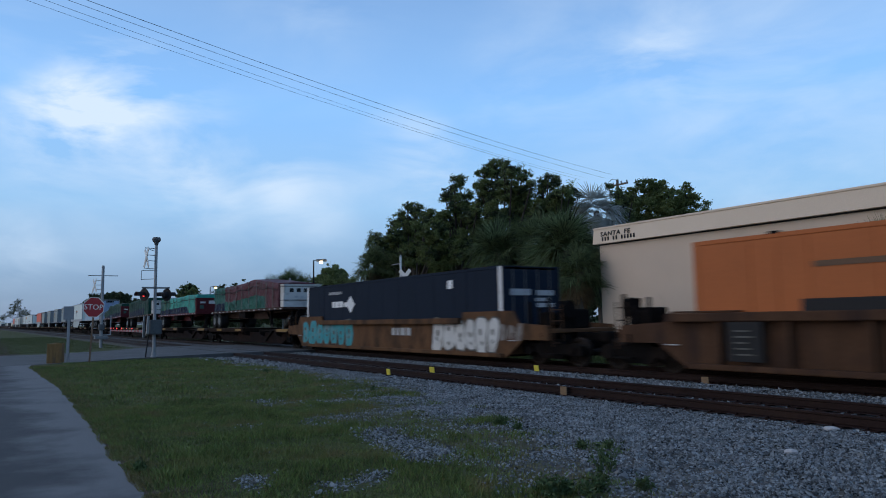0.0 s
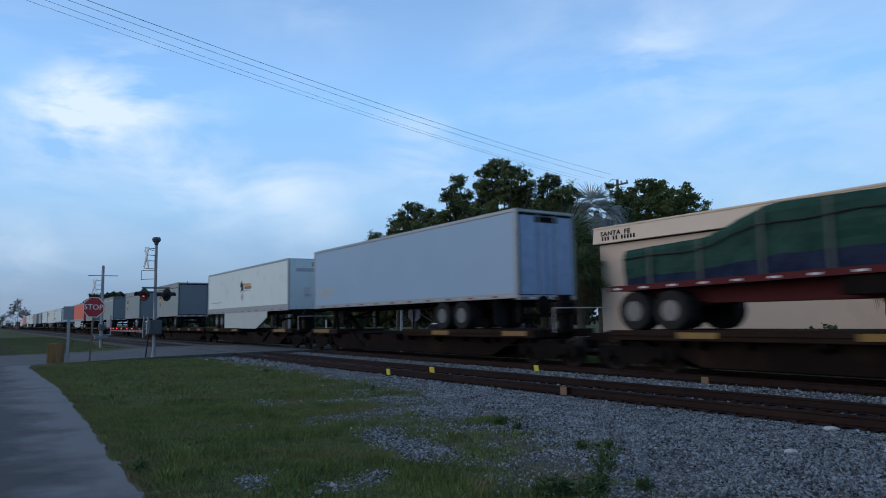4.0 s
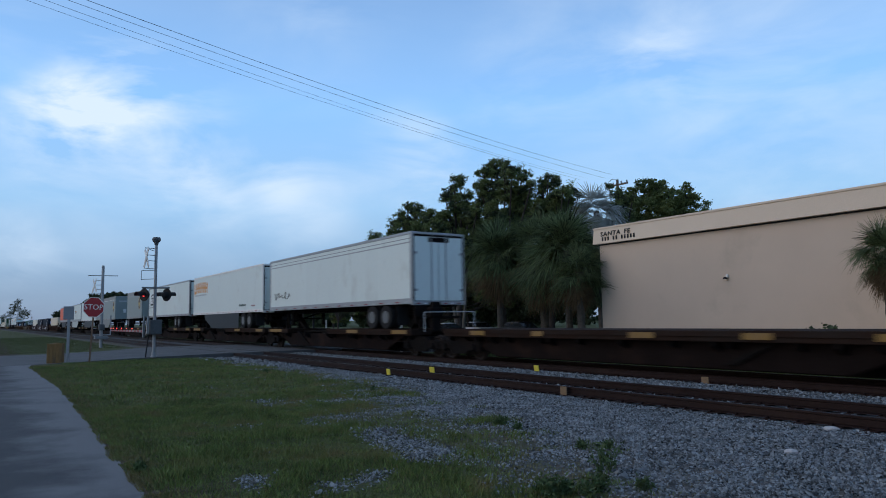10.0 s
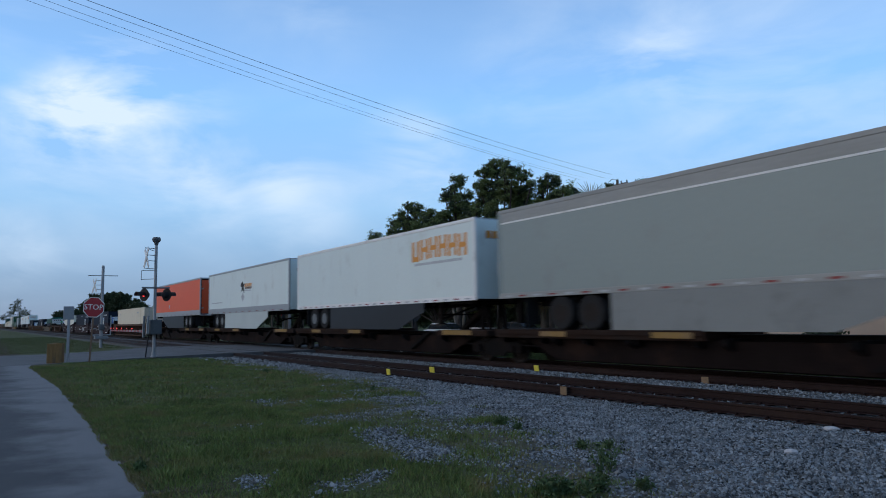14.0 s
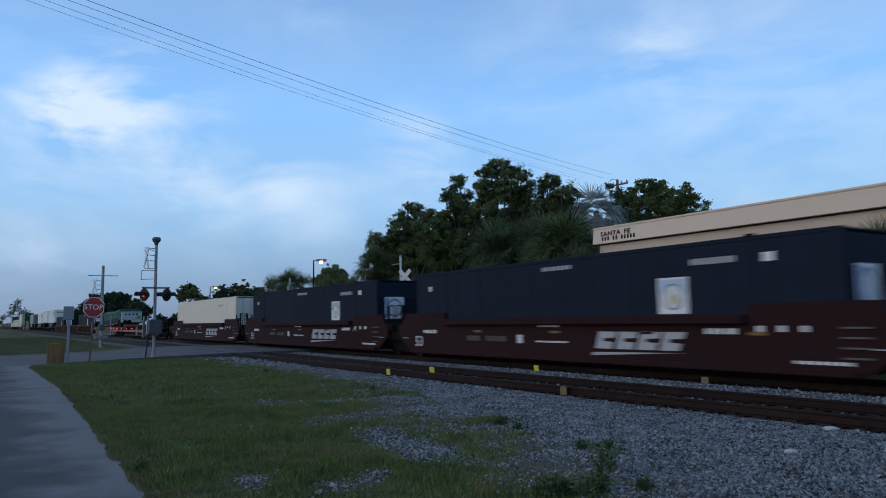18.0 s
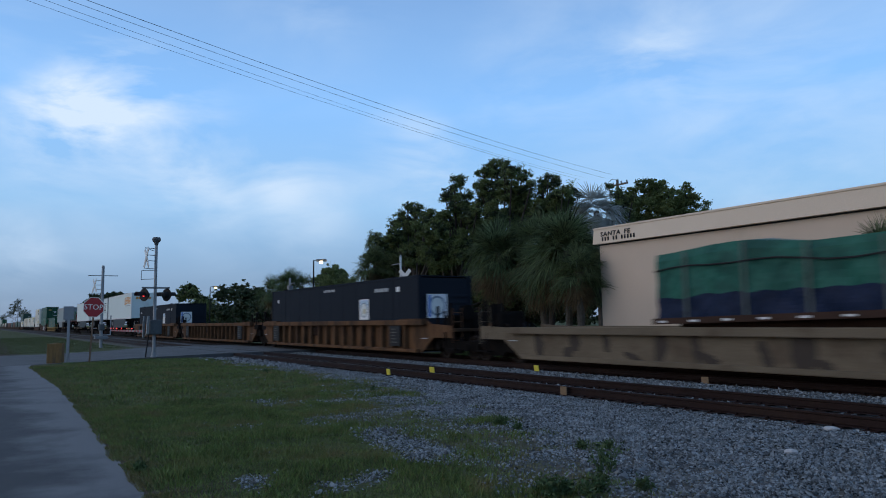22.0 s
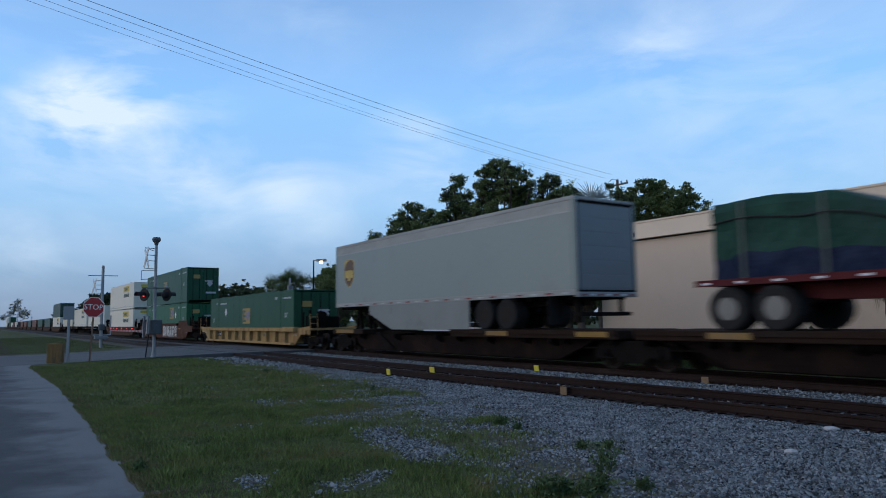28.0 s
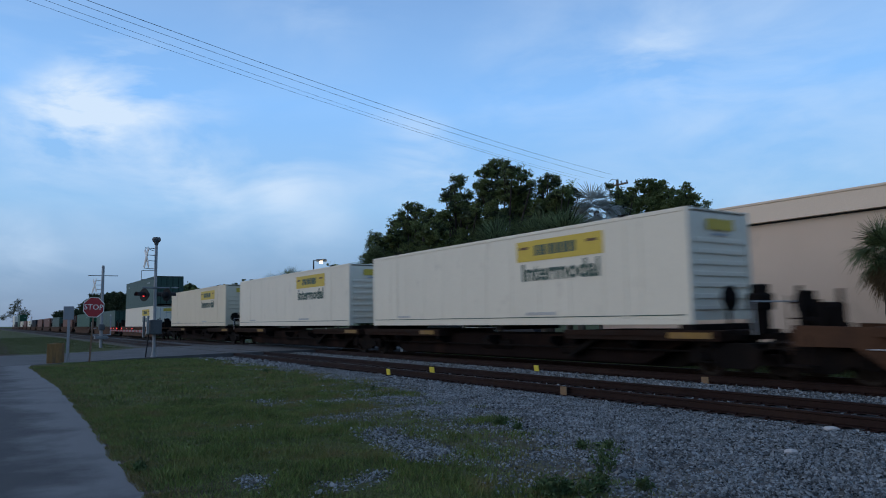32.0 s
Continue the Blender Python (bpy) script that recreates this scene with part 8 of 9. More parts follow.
van_trailer(-367.35, 16.15, 1, WHITE_V, "white box trailer with a black winged emblem", logo=("bird", 1), skirt=SKIRT_W, rail=0.36)
spine_unit(-375.9, -394.3, -1, "van", end_rear=True, pin=-393.18)
van_trailer(-385.85, 16.15, -1, ORANGE_V, "bright orange box trailer with silver rails and dark skirt", mat("orange_end", (0.60, 0.070, 0.015)), logo=("spot", 1), skirt=SKIRT_D, rail=0.40, axle_at=3.0)
# wells with single containers
well_car(-407.4, WELL_BR, 1.46, "ribbed", "rusty brown ribbed well car", ribs=18, marks=None, tall_ends=False)
container(-407.4, 0.32, BEIGEC, "beige container in a brown well car", marks="bare")
well_car(-431.0, WELL_MAR, 1.45, "smooth", "maroon articulated well car with white markings", art_rear=True, marks="reporting")
container(-431.0, 0.32, NAVY, "dark slate container with a white poster", marks="poster", door="ribs")
well_car(-450.45, WELL_MAR, 1.45, "smooth", "maroon articulated well car with white markings", art_front=True, art_rear=True, marks="reporting")
container(-450.45, 0.32, NAVY, "dark slate container with a white poster", marks="poster", door="ribs")
well_car(-470.1, WELL_MAR, 1.45, "smooth", "maroon articulated well car with white markings", art_front=True, marks="reporting")
container(-470.1, 0.32, CREAM, "cream-white container in a maroon well", marks="bare")
w2 = well_car(-494.0, WELL_BR, 1.42, "ribbed", "empty brown ribbed well car with pale graffiti", ribs=16, tall_ends=False)
def sprayed_burst(root, x, z, r, material, seed, label, y=-1.54):
    """A ragged burst of curved spray strokes round a middle block."""
    r2 = random.Random(seed)
    part("sprayed_block", Geo().prism([(x - 0.3 * r, z - 0.6 * r), (x + 0.2 * r, z - 0.62 * r), (x + 0.36 * r, z - 0.1 * r), (x + 0.25 * r, z + 0.5 * r), (x - 0.32 * r, z + 0.46 * r), (x - 0.4 * r, z)], y - 0.004, y, "y"), material, root, label)
    for s in (-1, 1):
        for a in (-50, -15, 20, 52):
            q = radians(a + r2.uniform(-8, 8))
            c, d = math.cos(q) * s, math.sin(q)
            l = r * r2.uniform(0.95, 1.35)
            n = 0.10 * r
            part("sprayed_stroke", Geo().prism([(x + c * 0.5 * r - d * n, z + d * 0.4 * r + abs(c) * n), (x + c * 0.8 * l - d * n * 1.2, z + d * 0.55 * l + abs(c) * n), (x + c * l, z + d * 0.75 * l), (x + c * 0.75 * l + d * n, z + d * 0.55 * l - abs(c) * n), (x + c * 0.5 * r + d * n, z + d * 0.4 * r - abs(c) * n)], y - 0.0045, y - 0.0005, "y"), material, root)


sprayed_burst(w2, -1.15, 0.80, 0.85, SPRAYG, 8, "faded pale sprayed burst")
w3 = well_car(-517.6, WELL_GREY, 1.16, "smooth", "grey-tan low well car with dark patches", tall_ends=False)
def sprayed_wedges(root, x0, x1, z0, z1, n, material, seed, label):
    """Broad leaning smears sprayed along the side."""
    r2 = random.Random(seed)
    for i in range(n):
        x = x0 + (x1 - x0) * (i + r2.uniform(0.2, 0.8)) / n
        w, lean = r2.uniform(0.22, 0.6), r2.uniform(-0.5, 0.15)
        lo, hi = z0 + r2.choice((0, 0, 0.25)) * (z1 - z0), z1 - r2.choice((0, 0, 0.3)) * (z1 - z0)
        k = 7
        edge = []
        for side in (-1, 1):
            for q in range(k):
                f = q / (k - 1) if side < 0 else 1 - q / (k - 1)
                bow = w * (0.55 + 0.45 * math.sin(math.pi * f)) * r2.uniform(0.75, 1.25)
                edge.append((x + lean * f + side * bow * 0.5, lo + (hi - lo) * f))
        y = -1.424 - 0.0005 * (i % 4)
        part("sprayed_patch", Geo().prism(edge, y - 0.004, y + 0.002, "y"), material, root, label)


sprayed_wedges(w3, -8.2, 7.2, 0.30, 1.12, 11, DKPATCH, 10, "dark brown sprayed wedges")
sprayed_wedges(w3, -7.4, 6.6, 0.30, 0.62, 6, DKPATCH, 11, "dark brown sprayed wedges")
part("end_patch", Geo().prism([(6.9, 0.28), (8.3, 0.26), (9.1, 0.8), (8.9, 1.1), (7.6, 1.12), (7.1, 0.8)], -1.432, -1.421, "y"), ENDRUST, w3, "orange rusty end panel")
tarp_unit(-520.9, 14.1, [1.62, 1.72, 1.5, 1.5, 1.5, 1.6, 1.62], TARP_G, TARP_NAVY, "dark flatbed set down in a low well car", RUSTFRAME, "crate", 35, "load wrapped in green and navy tarps", 0.40, (TARP_G, 0.10), z=1.22, rise=0.32, wheels=False, yellow=(6, 7), load_rear=0.1)
well_car(-540.25, WELL_TAN, 1.44, "ribbed", "ochre-brown ribbed articulated well car", art_rear=True, ribs=17, marks="small", tall_ends=False)
container(-540.25, 0.32, NAVY_B, "dark slate container with a white poster", marks="poster", door="ribs")
well_car(-560.15, WELL_TAN, 1.44, "ribbed", "empty ochre-brown ribbed articulated well car", art_front=True, art_rear=True, ribs=17, marks="small", tall_ends=False)
well_car(-580.05, WELL_TAN, 1.44, "ribbed", "ochre-brown ribbed articulated well car", art_front=True, ribs=17, marks="small", tall_ends=False)
container(-580.05, 0.32, NAVY_B, "dark slate container with a white poster", marks="poster", door="ribs")
# white trailers
spine_unit(-592.2, -609.8, 1, "van", end_front=True, pin=-593.97)
van_trailer(-601.3, 16.15, 1, WHITE_V, "white box trailer with orange block emblem and dark skirt", logo=("blocks", 1), skirt=SKIRT_D, rail_mat=OFFWHITE)
spine_unit(-609.8, -626.9, 1, "van", pin=-611.07)
van_trailer(-618.4, 16.15, 1, WHITE_V, "white box trailer with slanted dark emblem", logo=("slant", 1), axle_at=2.4)
spine_unit(-626.9, -644.5, 1, "van", pin=-628.68)
van_trailer(-636.0, 16.15, 1, WHITE_V, "white box trailer with orange block emblem and dark skirt", logo=("blocks", 1), skirt=SKIRT_D, rail_mat=OFFWHITE)
spine_unit(-644.5, -661.6, 1, "van", pin=-646.40)
tarp_unit(-659.4, 13.95, [1.78, 1.82, 1.72, 1.32, 1.28, 1.28, 1.38, 1.62, 1.58, 1.12, 1.0], TARP_DG, TARP_NAVY, "dark red flatbed trailer with headboard", REDFRAME, "bulkhead", 36, "lumpy load wrapped in dark green tarps", 0.40, rise=0.05, seam_end=0.35)
spine_unit(-661.6, -680.0, -1, "van", end_rear=True, pin=-678.72)
van_trailer(-671.4, 16.15, -1, GREY_V, "long grey trailer with a gold shield emblem and pale skirt", GREY_D, logo=("shield", -1), skirt=SKIRT_G, line=ALU, door="roll", axle_at=3.3)
# green and white boxes
w5 = well_car(-692.9, WELL_YEL, 1.12, "ribbed", "yellow ribbed low well car", ribs=11, tall_ends=False)
for px0, pw in ((-6.4, 0.75), (-5.55, 0.95)):
    q = part("stencil_plate", Geo().box(px0, -1.362, 0.55, px0 + pw, -1.352, 0.83), BLACKPAINT, w5, "dark plate with pale bars")
    part("stencil_bar", Geo().box(px0 + 0.1, -1.367, 0.64, px0 + pw - 0.1, -1.3625, 0.74), MARK_G, q)
for px0 in (-7.9, -1.6, 3.4):
    bars(w5, px0, 0.62, -1.3515, [0.16, 0.16], 0.14, STENCIL)
container(-692.9, 0.32, GREENC, "green container with a yellow square emblem", marks="square")
w4 = well_car(-716.2, WELL_RUST, 1.47, "smooth", "rust-red smooth well car with white graffiti")
for swell, yy, mtl, lab in ((0.17, -1.424, CRATEW, "white halo of the sprayed word"), (0.09, -1.434, BLACKPAINT, "black outline of the sprayed word"), (0.04, -1.444, CRATEW, "fat white sprayed letters")):
    word = part("sprayed_word", lettering("DRIP!", 1.28, 0.004, mtl, "LEFT", 1.12, swell), None, w4, lab)
    word.matrix_local = pose(0.25, yy, 0.79)
    word.scale = (1.5, 1, 0.92)
for xx in (-6.2, -3.5, 2.6, 6.0):
    bars(w4, xx, 0.98, -1.422, [0.7], 0.1, YELPLATE, "reflector")
container(-716.2, 0.335, GREEN_L, "lower green container of a double stack", marks="square", H=2.83)
container(-716.2, 3.235, GREENC, "upper green container of a double stack", marks="square")
well_car(-739.8, WELL_BR, 1.18, "smooth", "low brown smooth well car under white containers", tall_ends=False)
container(-739.8, 0.335, CREAM, "lower white container with yellow emblem panel", marks="panel", door="ribs", H=2.83)
container(-739.8, 3.25, CREAM, "upper white container with yellow emblem panel", marks="panel", door="ribs")
for a, b, c in ((-751.7, -769.9, -760.8), (-769.9, -788.6, -779.3), (-789.4, -807.6, -798.6)):
    spine_unit(a, b, 1, "box", end_front=(a != -769.9), end_rear=(b == -807.6))
    container(c, 1.24, BEIGEC if c < -795 else CREAM, "pale container with yellow emblem panel on a spine car", marks="panel", door="ribs")
# the rest of the train, far down the line
RUSTD = mat("dull_rust_container", (0.13, 0.048, 0.028), 0.6, var=0.15, scale=0.8, bump=0.05)
FAR = [(-821.5, CREAM, GREEN_D), (-845.1, GREEN_D, None), (-868.7, GREENC, None), (-892.3, RUSTD, None), (-915.9, GREEN_D, None), (-939.5, RUSTD, None), (-963.1, RUSTD, None), (-986.7, NAVY_B, None), (-1010.3, CREAM, None), (-1033.9, RUSTD, None), (-1057.5, CREAM, None), (-1081.1, GREENC, GREENC), (-1104.7, NAVY_B, None), (-1128.3, CREAM, CREAM)]
for u, lo, hi in FAR:
    well_car(u, WELL_BR, 1.2, "smooth", "brown well car far down the train", tall_ends=False)
    container(u, 0.33, lo, "container far down the train", posts=False, marks="panel" if lo is CREAM else "bare", door="doors")
    if hi:
        container(u, 3.24, hi, "stacked upper container far down the train", posts=False, marks="bare")

# ---------------- grass, weeds and loose stones ----------------
BLADE = mat("grass_blade", (0.110, 0.154, 0.039), 0.6, var=0.5, scale=0.9, fine=3, bump=0, per_island=0.8, spec=0.25, col2=(0.160, 0.130, 0.052), patch=0.34, patch_scale=0.9)
# darker copy of the green blade, with shade put into the colour
BLADE_SHADE = mat("shaded_grass_blade", (0.070, 0.092, 0.030), 0.7, var=0.4, scale=0.9, fine=3, bump=0, per_island=0.8, spec=0.15)
BLADE_DRY = mat("dry_grass_blade", (0.175, 0.140, 0.062), 0.7, var=0.35, scale=0.8, fine=3, bump=0, per_island=0.8, spec=0.2)
STONE = mat("ballast_stone", (0.166, 0.183, 0.193), 0.85, var=0.44, scale=2, fine=20, bump=0.2, per_island=1.4, spec=0.25)
WEED = mat("weed_leaf", (0.060, 0.095, 0.035), 0.6, var=0.35, scale=3, fine=9, bump=0, per_island=0.8, spec=0.25)


# tufts (above 0) and bare stony spots (below 0): place across and ahead of the viewer, radii, weight
SPOTS = [(-1.72, 11.27, 0.37, 0.88, -1.3), (-1.0, 9.93, 0.36, 0.59, -1.3), (-0.32, 8.73, 0.36, 0.59, -1.4), (-0.73, 9.16, 0.29, 0.41, -1.0), (-3.5, 14.0, 0.47, 0.78, -0.8), (-2.32, 11.79, 0.39, 0.55, -0.7), (-2.56, 13.87, 0.69, 0.77, -0.5), (-1.98, 7.16, 0.23, 0.35, -1.3), (-1.05, 6.85, 0.25, 0.27, -1.1), (-0.73, 7.23, 0.23, 0.36, -1.4), (-1.73, 8.17, 0.2, 0.26, -0.8), (-0.89, 12.54, 0.6, 0.78, -0.7), (-1.73, 14.42, 0.71, 0.83, -0.35), (-1.25, 8.63, 0.5, 0.66, 0.9), (-0.17, 7.2, 0.35, 0.45, 0.9), (-2.72, 7.38, 0.36, 0.67, 0.5), (0.72, 10.98, 0.39, 0.36, 1.0), (1.82, 8.53, 0.37, 0.21, 0.9), (1.49, 6.95, 0.22, 0.33, 0.8), (1.1, 6.57, 0.26, 0.25, 0.9)]
DIRT = [(0.54, 9.46, 0.45, 0.62), (1.01, 7.49, 0.36, 0.44), (0.36, 7.55, 0.24, 0.39), (-0.62, 11.14, 0.54, 0.74), (0.92, 8.81, 0.35, 0.54)]


def ahead(x, y):
    return 0.56 * x + 0.828 * y, 0.56 * y - 0.828 * x


def cover(x, y):
    """Above 0: grass; below: bare ground and stones."""
    e = gravel_edge(x) - y
    e = max(-2.2, min(e, 1.5))
    q, f = ahead(x, y)
    s = 0.0
    for a, b, ra, rb, w in SPOTS:
        d = ((q - a) / ra) ** 2 + ((f - b) / rb) ** 2
        if d < 4:
            s += w * math.exp(-d * 0.8)
    return e * 0.55 + s + 0.55 * noise.noise((x * 0.7, y * 0.95, 1.7)) + 0.6 * noise.noise((x * 2.1, y * 2.4, 5.1)) - 0.05


def bare_dirt(x, y):
    q, f = ahead(x, y)
    return max(math.exp(-((q - a) / ra) ** 2 - ((f - b) / rb) ** 2) for a, b, ra, rb in DIRT)


def paved(x, y):
    lane = lane_edge(x) + 0.03
    lane += 0.10 * noise.noise((x * 0.9, 2, 0)) + 0.05 * noise.noise((x * 5, y * 5, 4))
    return y < lane or (x < -33.4 and y > -1) or (x < -31.5 and y < 3.0)


def height_at(x, y):
    return profile_z(y) + unevenness(x, y)


def grass(name, n, xr, yr, h, w, seed, material, low, label):
    rnd = random.Random(seed)
    v = []
    k = 0
    while k < n:
        x, y = rnd.uniform(*xr), rnd.uniform(*yr)
        k += 1
        if paved(x, y):
            continue
        c = cover(x, y)
        if y < 2.2:
            c -= 1.0 * max(0.0, lane_edge(x) + 0.38 - y + 0.6 * noise.noise((x * 1.9, y * 1.9, 31))) / 0.5
        if c < low or (c < low + 1.0 and rnd.random() > 0.06 + (c - low) ** 1.3):
            continue
        z = height_at(x, y) - 0.01
        patchy = 0.55 + 0.9 * max(0, noise.noise((x * 1.1, y * 1.1, 12)) + 0.25) + 0.5 * max(0, noise.noise((x * 3.7, y * 3.7, 15)))
        hh = h * rnd.uniform(0.45, 1.3) * patchy
        a = rnd.uniform(0, 6.283)
        ww = w * rnd.uniform(0.7, 1.3)
        dx, dy = math.cos(a) * ww, math.sin(a) * ww
        b = rnd.uniform(0, 6.283)
        l = hh * rnd.uniform(0.2, 0.9)
        v += [(x - dx, y - dy, z), (x + dx, y + dy, z), (x + math.cos(b) * l, y + math.sin(b) * l, z + hh)]
    v = np.array(v)
    solid(name, from_arrays(name, v, len(v) // 3, 3, material), None, label, "grass", kind="stuff")


grass("grass_near", 260000, (-15.0, -3.0), (1.3, 8.2), 0.062, 0.006, 61, BLADE, -0.45, "short green grass on the verge")
grass("grass_far", 70000, (-33.5, -15.0), (1.5, 9.0), 0.07, 0.011, 62, BLADE, -0.4, "short green grass towards the crossing")
grass("dry_grass", 70000, (-30.0, -3.0), (1.3, 9.2), 0.05, 0.0055, 63, BLADE_DRY, -0.8, "yellowed dry grass among the green")


def verge_beyond():
    """Grass on the far verge beyond the road and on the bank behind the tracks."""
    rnd = random.Random(71)
    v = []
    for i in range(60000):
        if i % 2:
            x, y, h, w = rnd.uniform(-110, -46), rnd.uniform(-2, 9), 0.07, 0.016
            if x > -52 and y > 6:
                continue
        else:
            x, y, h, w = rnd.uniform(-32, 0), rnd.uniform(20.0, 25), 0.16, 0.014
        z = profile_z(y) - 0.01
        hh = h * rnd.uniform(0.5, 1.3)
        a, b = rnd.uniform(0, 6.283), rnd.uniform(0, 6.283)
        dx, dy, l = math.cos(a) * w, math.sin(a) * w, hh * 0.5
        v += [(x - dx, y - dy, z), (x + dx, y + dy, z), (x + math.cos(b) * l, y + math.sin(b) * l, z + hh)]
    v = np.array(v)
    solid("grass_beyond", from_arrays("grass_beyond", v, len(v) // 3, 3, BLADE_SHADE), None, "grass on the verge beyond the road", "grass", kind="stuff")


verge_beyond()


def edge_tufts():
    """Dry and green tufts that lean out over the lane's ragged edge."""
    rnd = random.Random(72)
    for name, mtl, n, label in (("edge_grass_dry", BLADE_DRY, 13000, "dry brown grass fringe along the lane"), ("edge_grass", BLADE, 15000, "green tufts along the lane's edge")):
        v = []
        for i in range(n):
            x = -3.2 - 26 * rnd.random() ** 1.5
            if noise.noise((x * 2.3, 9, 0)) < -0.25:
                continue
            y = lane_edge(x) + 0.10 * noise.noise((x * 0.9, 2, 0)) - 0.03 + abs(rnd.gauss(0, 0.20))
            hh = rnd.uniform(0.02, 0.075) * (0.7 + 0.8 * max(0, noise.noise((x * 3.1, y * 3, 4))))
            a, b = rnd.uniform(0, 6.283), rnd.gauss(-1.57, 1.1)
            w, l = 0.0055, hh * rnd.uniform(0.3, 1.2)
            z = height_at(x, y) - 0.008
            v += [(x - math.cos(a) * w, y - math.sin(a) * w, z), (x + math.cos(a) * w, y + math.sin(a) * w, z), (x + math.cos(b) * l, y + math.sin(b) * l, z + hh)]
        v = np.array(v)
        solid(name, from_arrays(name, v, len(v) // 3, 3, mtl), None, label, "grass", kind="stuff")


edge_tufts()


def stones(name, n, xr, yr, size, seed, where, label):
    rnd = random.Random(seed)
    nr = np.random.default_rng(seed)
    pos = []
    for i in range(n):
        x, y = rnd.uniform(*xr), rnd.uniform(*yr)
        if where(x, y, rnd):
            pos.append((x, y, height_at(x, y)))
    p = np.array(pos)
    m = len(p)
    base = np.array([(1, 0, 0), (-1, 0, 0), (0, 1, 0), (0, -1, 0), (0, 0, 1)], float)
    v = base[None] * nr.uniform(0.6, 1.25, (m, 5, 1)) + nr.normal(0, 0.24, (m, 5, 3))
    ang = nr.uniform(0, 6.283, m)
    q = np.stack([np.cos(ang / 2), nr.normal(0, 0.22, m), nr.normal(0, 0.22, m), np.sin(ang / 2)], -1)
    q /= np.linalg.norm(q, axis=1)[:, None]
    w_, x_, y_, z_ = q.T
    R3 = np.stack([np.stack([1 - 2 * (y_ * y_ + z_ * z_), 2 * (x_ * y_ - z_ * w_), 2 * (x_ * z_ + y_ * w_)], -1), np.stack([2 * (x_ * y_ + z_ * w_), 1 - 2 * (x_ * x_ + z_ * z_), 2 * (y_ * z_ - x_ * w_)], -1), np.stack([2 * (x_ * z_ - y_ * w_), 2 * (y_ * z_ + x_ * w_), 1 - 2 * (x_ * x_ + y_ * y_)], -1)], 1)
    v = np.einsum("nij,nkj->nki", R3, v)
    s = size * nr.lognormal(0, 0.32, m)
    v = v * s[:, None, None] * np.array([1, 1, 0.95]) + p[:, None] + np.array([0, 0, 1])[None, None] * (s * 0.15)[:, None, None]
    tri = np.array([(0, 2, 4), (2, 1, 4), (1, 3, 4), (3, 0, 4)])
    f = (tri[None] + (np.arange(m) * 5)[:, None, None]).reshape(-1, 3)
    me = bpy.data.meshes.new(name)
    me.vertices.add(m * 5)
    me.vertices.foreach_set("co", v.astype(np.float32).ravel())
    me.loops.add(len(f) * 3)
    me.loops.foreach_set("vertex_index", f.astype(np.int32).ravel())
    me.polygons.add(len(f))
    me.polygons.foreach_set("loop_start", np.arange(0, len(f) * 3, 3, dtype=np.int32))
    me.update(calc_edges=True)
    me.materials.append(STONE)
    solid(name, me, None, label, "ballast", kind="stuff")


def on_bare(x, y, rnd):
    if paved(x, y):
        return False
    c = cover(x, y)
    return rnd.random() > 0.92 * bare_dirt(x, y) and (c < -0.7 or (c < 0.5 and rnd.random() < (0.5 - c) * 0.6))


stones("ballast_near", 230000, (-13.0, 1.5), (2.2, 10.35), 0.0145, 81, on_bare, "loose grey ballast stones beside the siding")
stones("ballast_mid", 60000, (-24.0, -13.0), (4.6, 10.38), 0.018, 82, on_bare, "loose grey ballast stones along the siding")
stones("ballast_far", 8000, (-33.6, -24.0), (7.4, 10.35), 0.036, 83, on_bare, "loose grey ballast stones near the crossing")
stones("ballast_between", 50000, (-33.6, 4.0), (12.25, 14.55), 0.022, 84, lambda x, y, r: True, "grey ballast between the two tracks")
stones("ballast_in_track", 9000, (-33.6, 4.0), (10.7, 11.9), 0.024, 85, lambda x, y, r: r.random() < 0.8, "grey ballast between the siding rails")


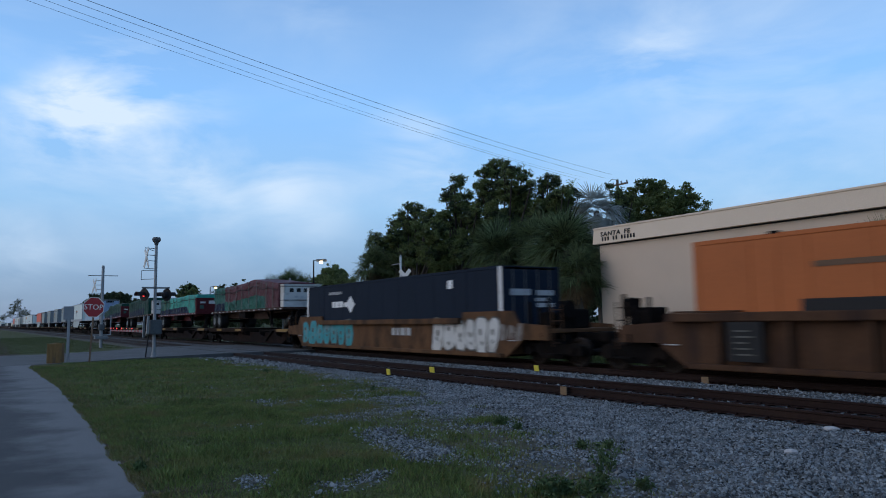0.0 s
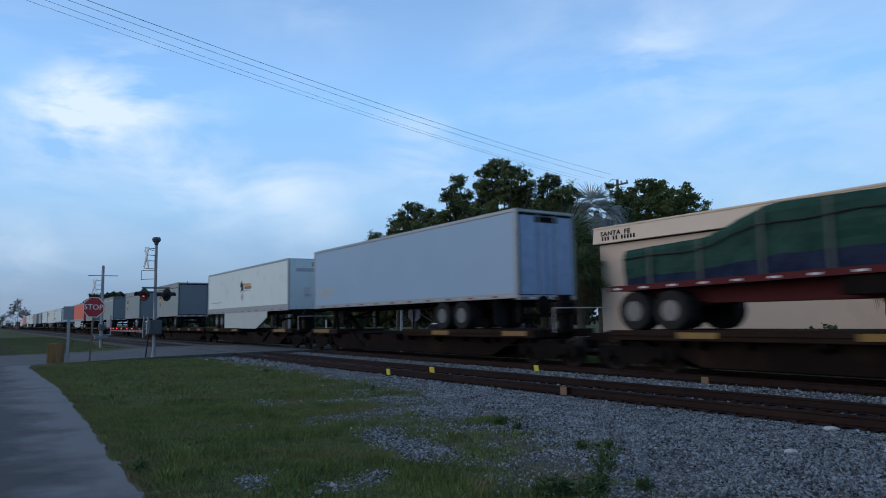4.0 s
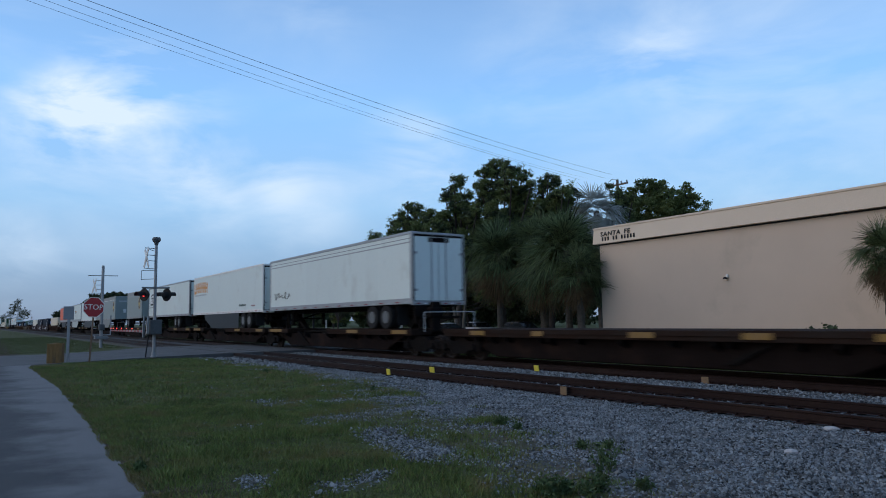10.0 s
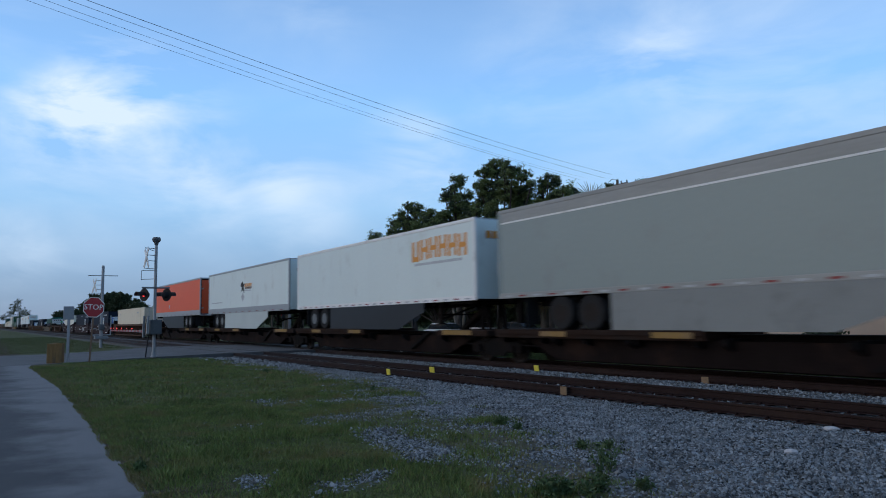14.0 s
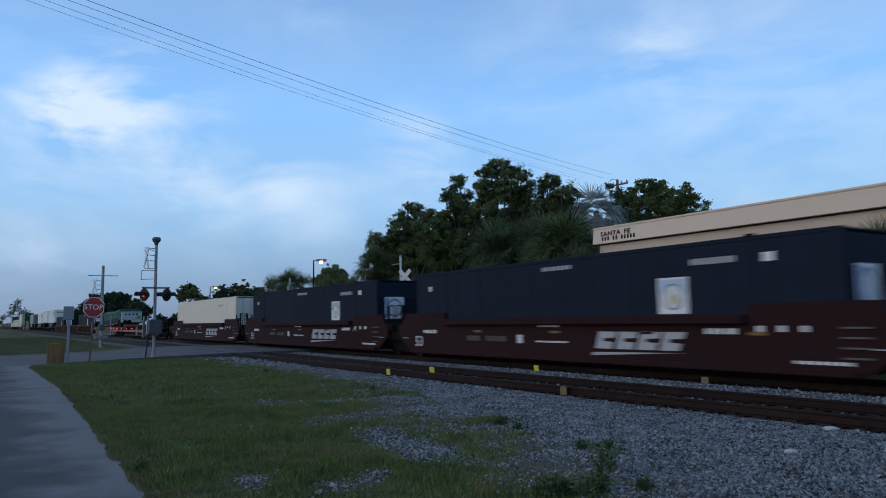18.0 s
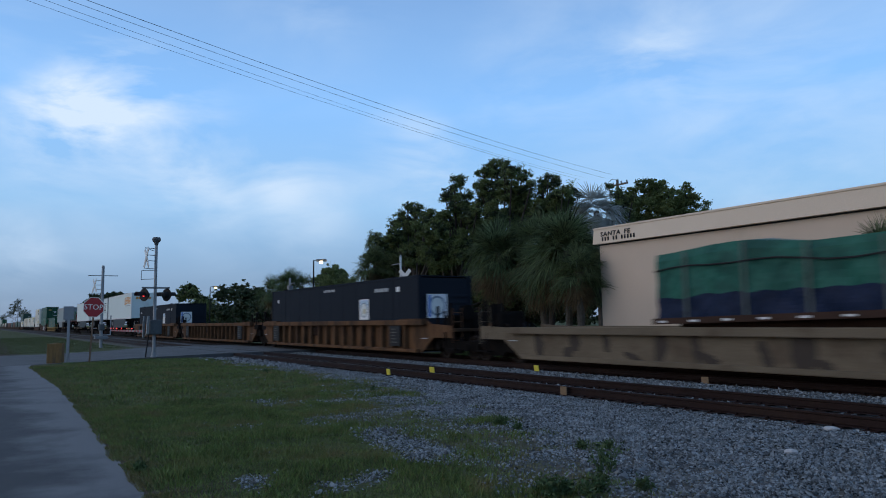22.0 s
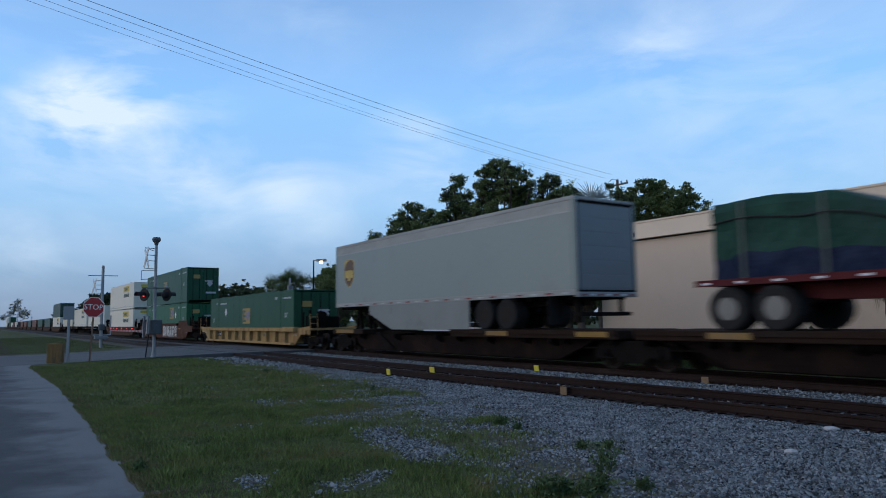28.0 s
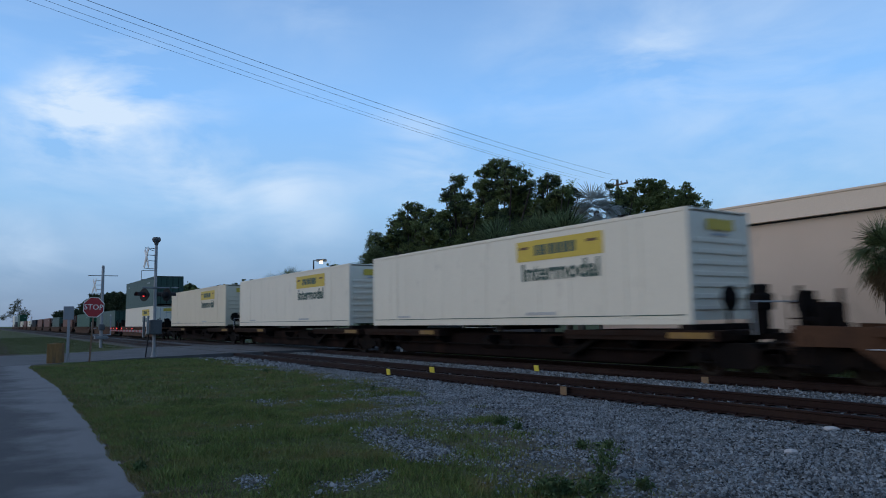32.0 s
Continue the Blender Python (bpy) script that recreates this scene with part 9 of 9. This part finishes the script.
def weed(x, y, h, n, seed, label):
    rng = np.random.default_rng(seed)
    root = thing("weed", pose(x, y, height_at(x, y)), label, "weed", "weeds in the verge")
    st = Geo()
    p = []
    for i in range(n):
        a, l = rng.uniform(0, 6.28), h * rng.uniform(0.5, 1.1)
        lean = rng.uniform(0.1, 0.7)
        tip = (math.cos(a) * l * lean, math.sin(a) * l * lean, l)
        st.tube((0, 0, 0), tip, 0.006, 0.003, 4, caps=False)
        for k in range(9):
            t = 0.25 + 0.75 * k / 8
            p.append([tip[0] * t, tip[1] * t, tip[2] * t])
    part("stem", st, WEED, root)
    p = np.repeat(np.array(p), 3, axis=0) + rng.normal(0, 0.025, (len(p) * 3, 3))
    m = len(p)
    d = rng.normal(size=(m, 3)) + np.array([0, 0, 0.4])
    d /= np.linalg.norm(d, axis=1)[:, None]
    b = np.cross(d, rng.normal(size=(m, 3)))
    b /= np.linalg.norm(b, axis=1)[:, None]
    s = rng.uniform(0.015, 0.035, m)[:, None]
    v = np.stack([p, p + d * s + b * s * 0.35, p + d * s * 2, p + d * s - b * s * 0.35], 1).reshape(-1, 3)
    part("leaves", from_arrays("leaves", v, m, 4, WEED), None, root, "small dark green leaves")


for k, (wx, wy, wh, wn) in enumerate(((-4.89, 5.14, 0.30, 6), (-4.72, 4.31, 0.14, 10), (-4.52, 4.57, 0.16, 7), (-8.3, 6.55, 0.07, 8), (-5.95, 6.38, 0.06, 8), (-6.14, 6.14, 0.05, 8), (-21.37, 7.62, 0.1, 7), (-14.26, 7.63, 0.08, 7), (-4.96, 4.43, 0.1, 14), (-4.73, 4.49, 0.12, 12), (-5.11, 5.5, 0.26, 7), (-4.58, 4.78, 0.16, 12), (-4.33, 5.1, 0.1, 9), (-8.27, 6.63, 0.09, 9), (-7.73, 6.46, 0.07, 8), (-21.42, 7.63, 0.1, 8), (-8.27, 1.53, 0.08, 10))):
    weed(wx, wy, wh, wn, 90 + k, "leafy dark green weed growing in the gravel")


def pale_stone(x, y, s, label):
    rnd = random.Random(int(x * 100))
    g = Geo().lathe([(0.05, 0), (0.11, 0.02), (0.13, 0.06), (0.09, 0.10), (0.03, 0.115)], (0, 0, 0), "z", 9)
    g.v = [(a * 1.3 * (1 + rnd.uniform(-0.15, 0.15)), b * (1 + rnd.uniform(-0.15, 0.15)), c) for a, b, c in g.v]
    ob = solid("rock", g, mat("pale_rock", (0.42, 0.42, 0.43), 0.9, var=0.2, scale=8, bump=0.4), label, "rock")
    ob.matrix_world = pose(x, y, height_at(x, y), 0, 0, 30)
    ob.scale = (s, s, s)


pale_stone(-4.51, 7.86, 0.5, "pale rock lying in the ballast")
pale_stone(-5.19, 10.1, 0.6, "flat pale rock by the siding rail")


# ---------------- motion of the train ----------------
def run(t):
    """How far the train has gone by t seconds: it gathers a little speed at first."""
    return 22.75 * t + 0.0229 * t * t if t < 12 else 276.3 + 23.3 * (t - 12)


def motions():
    times = [0, 3, 6, 9, 12, 16, 20, 24, 28, 32]
    for ob, u in MOVERS:
        walk(ob, [(t, pose(u + run(t), YC, 0)) for t in times])


motions()
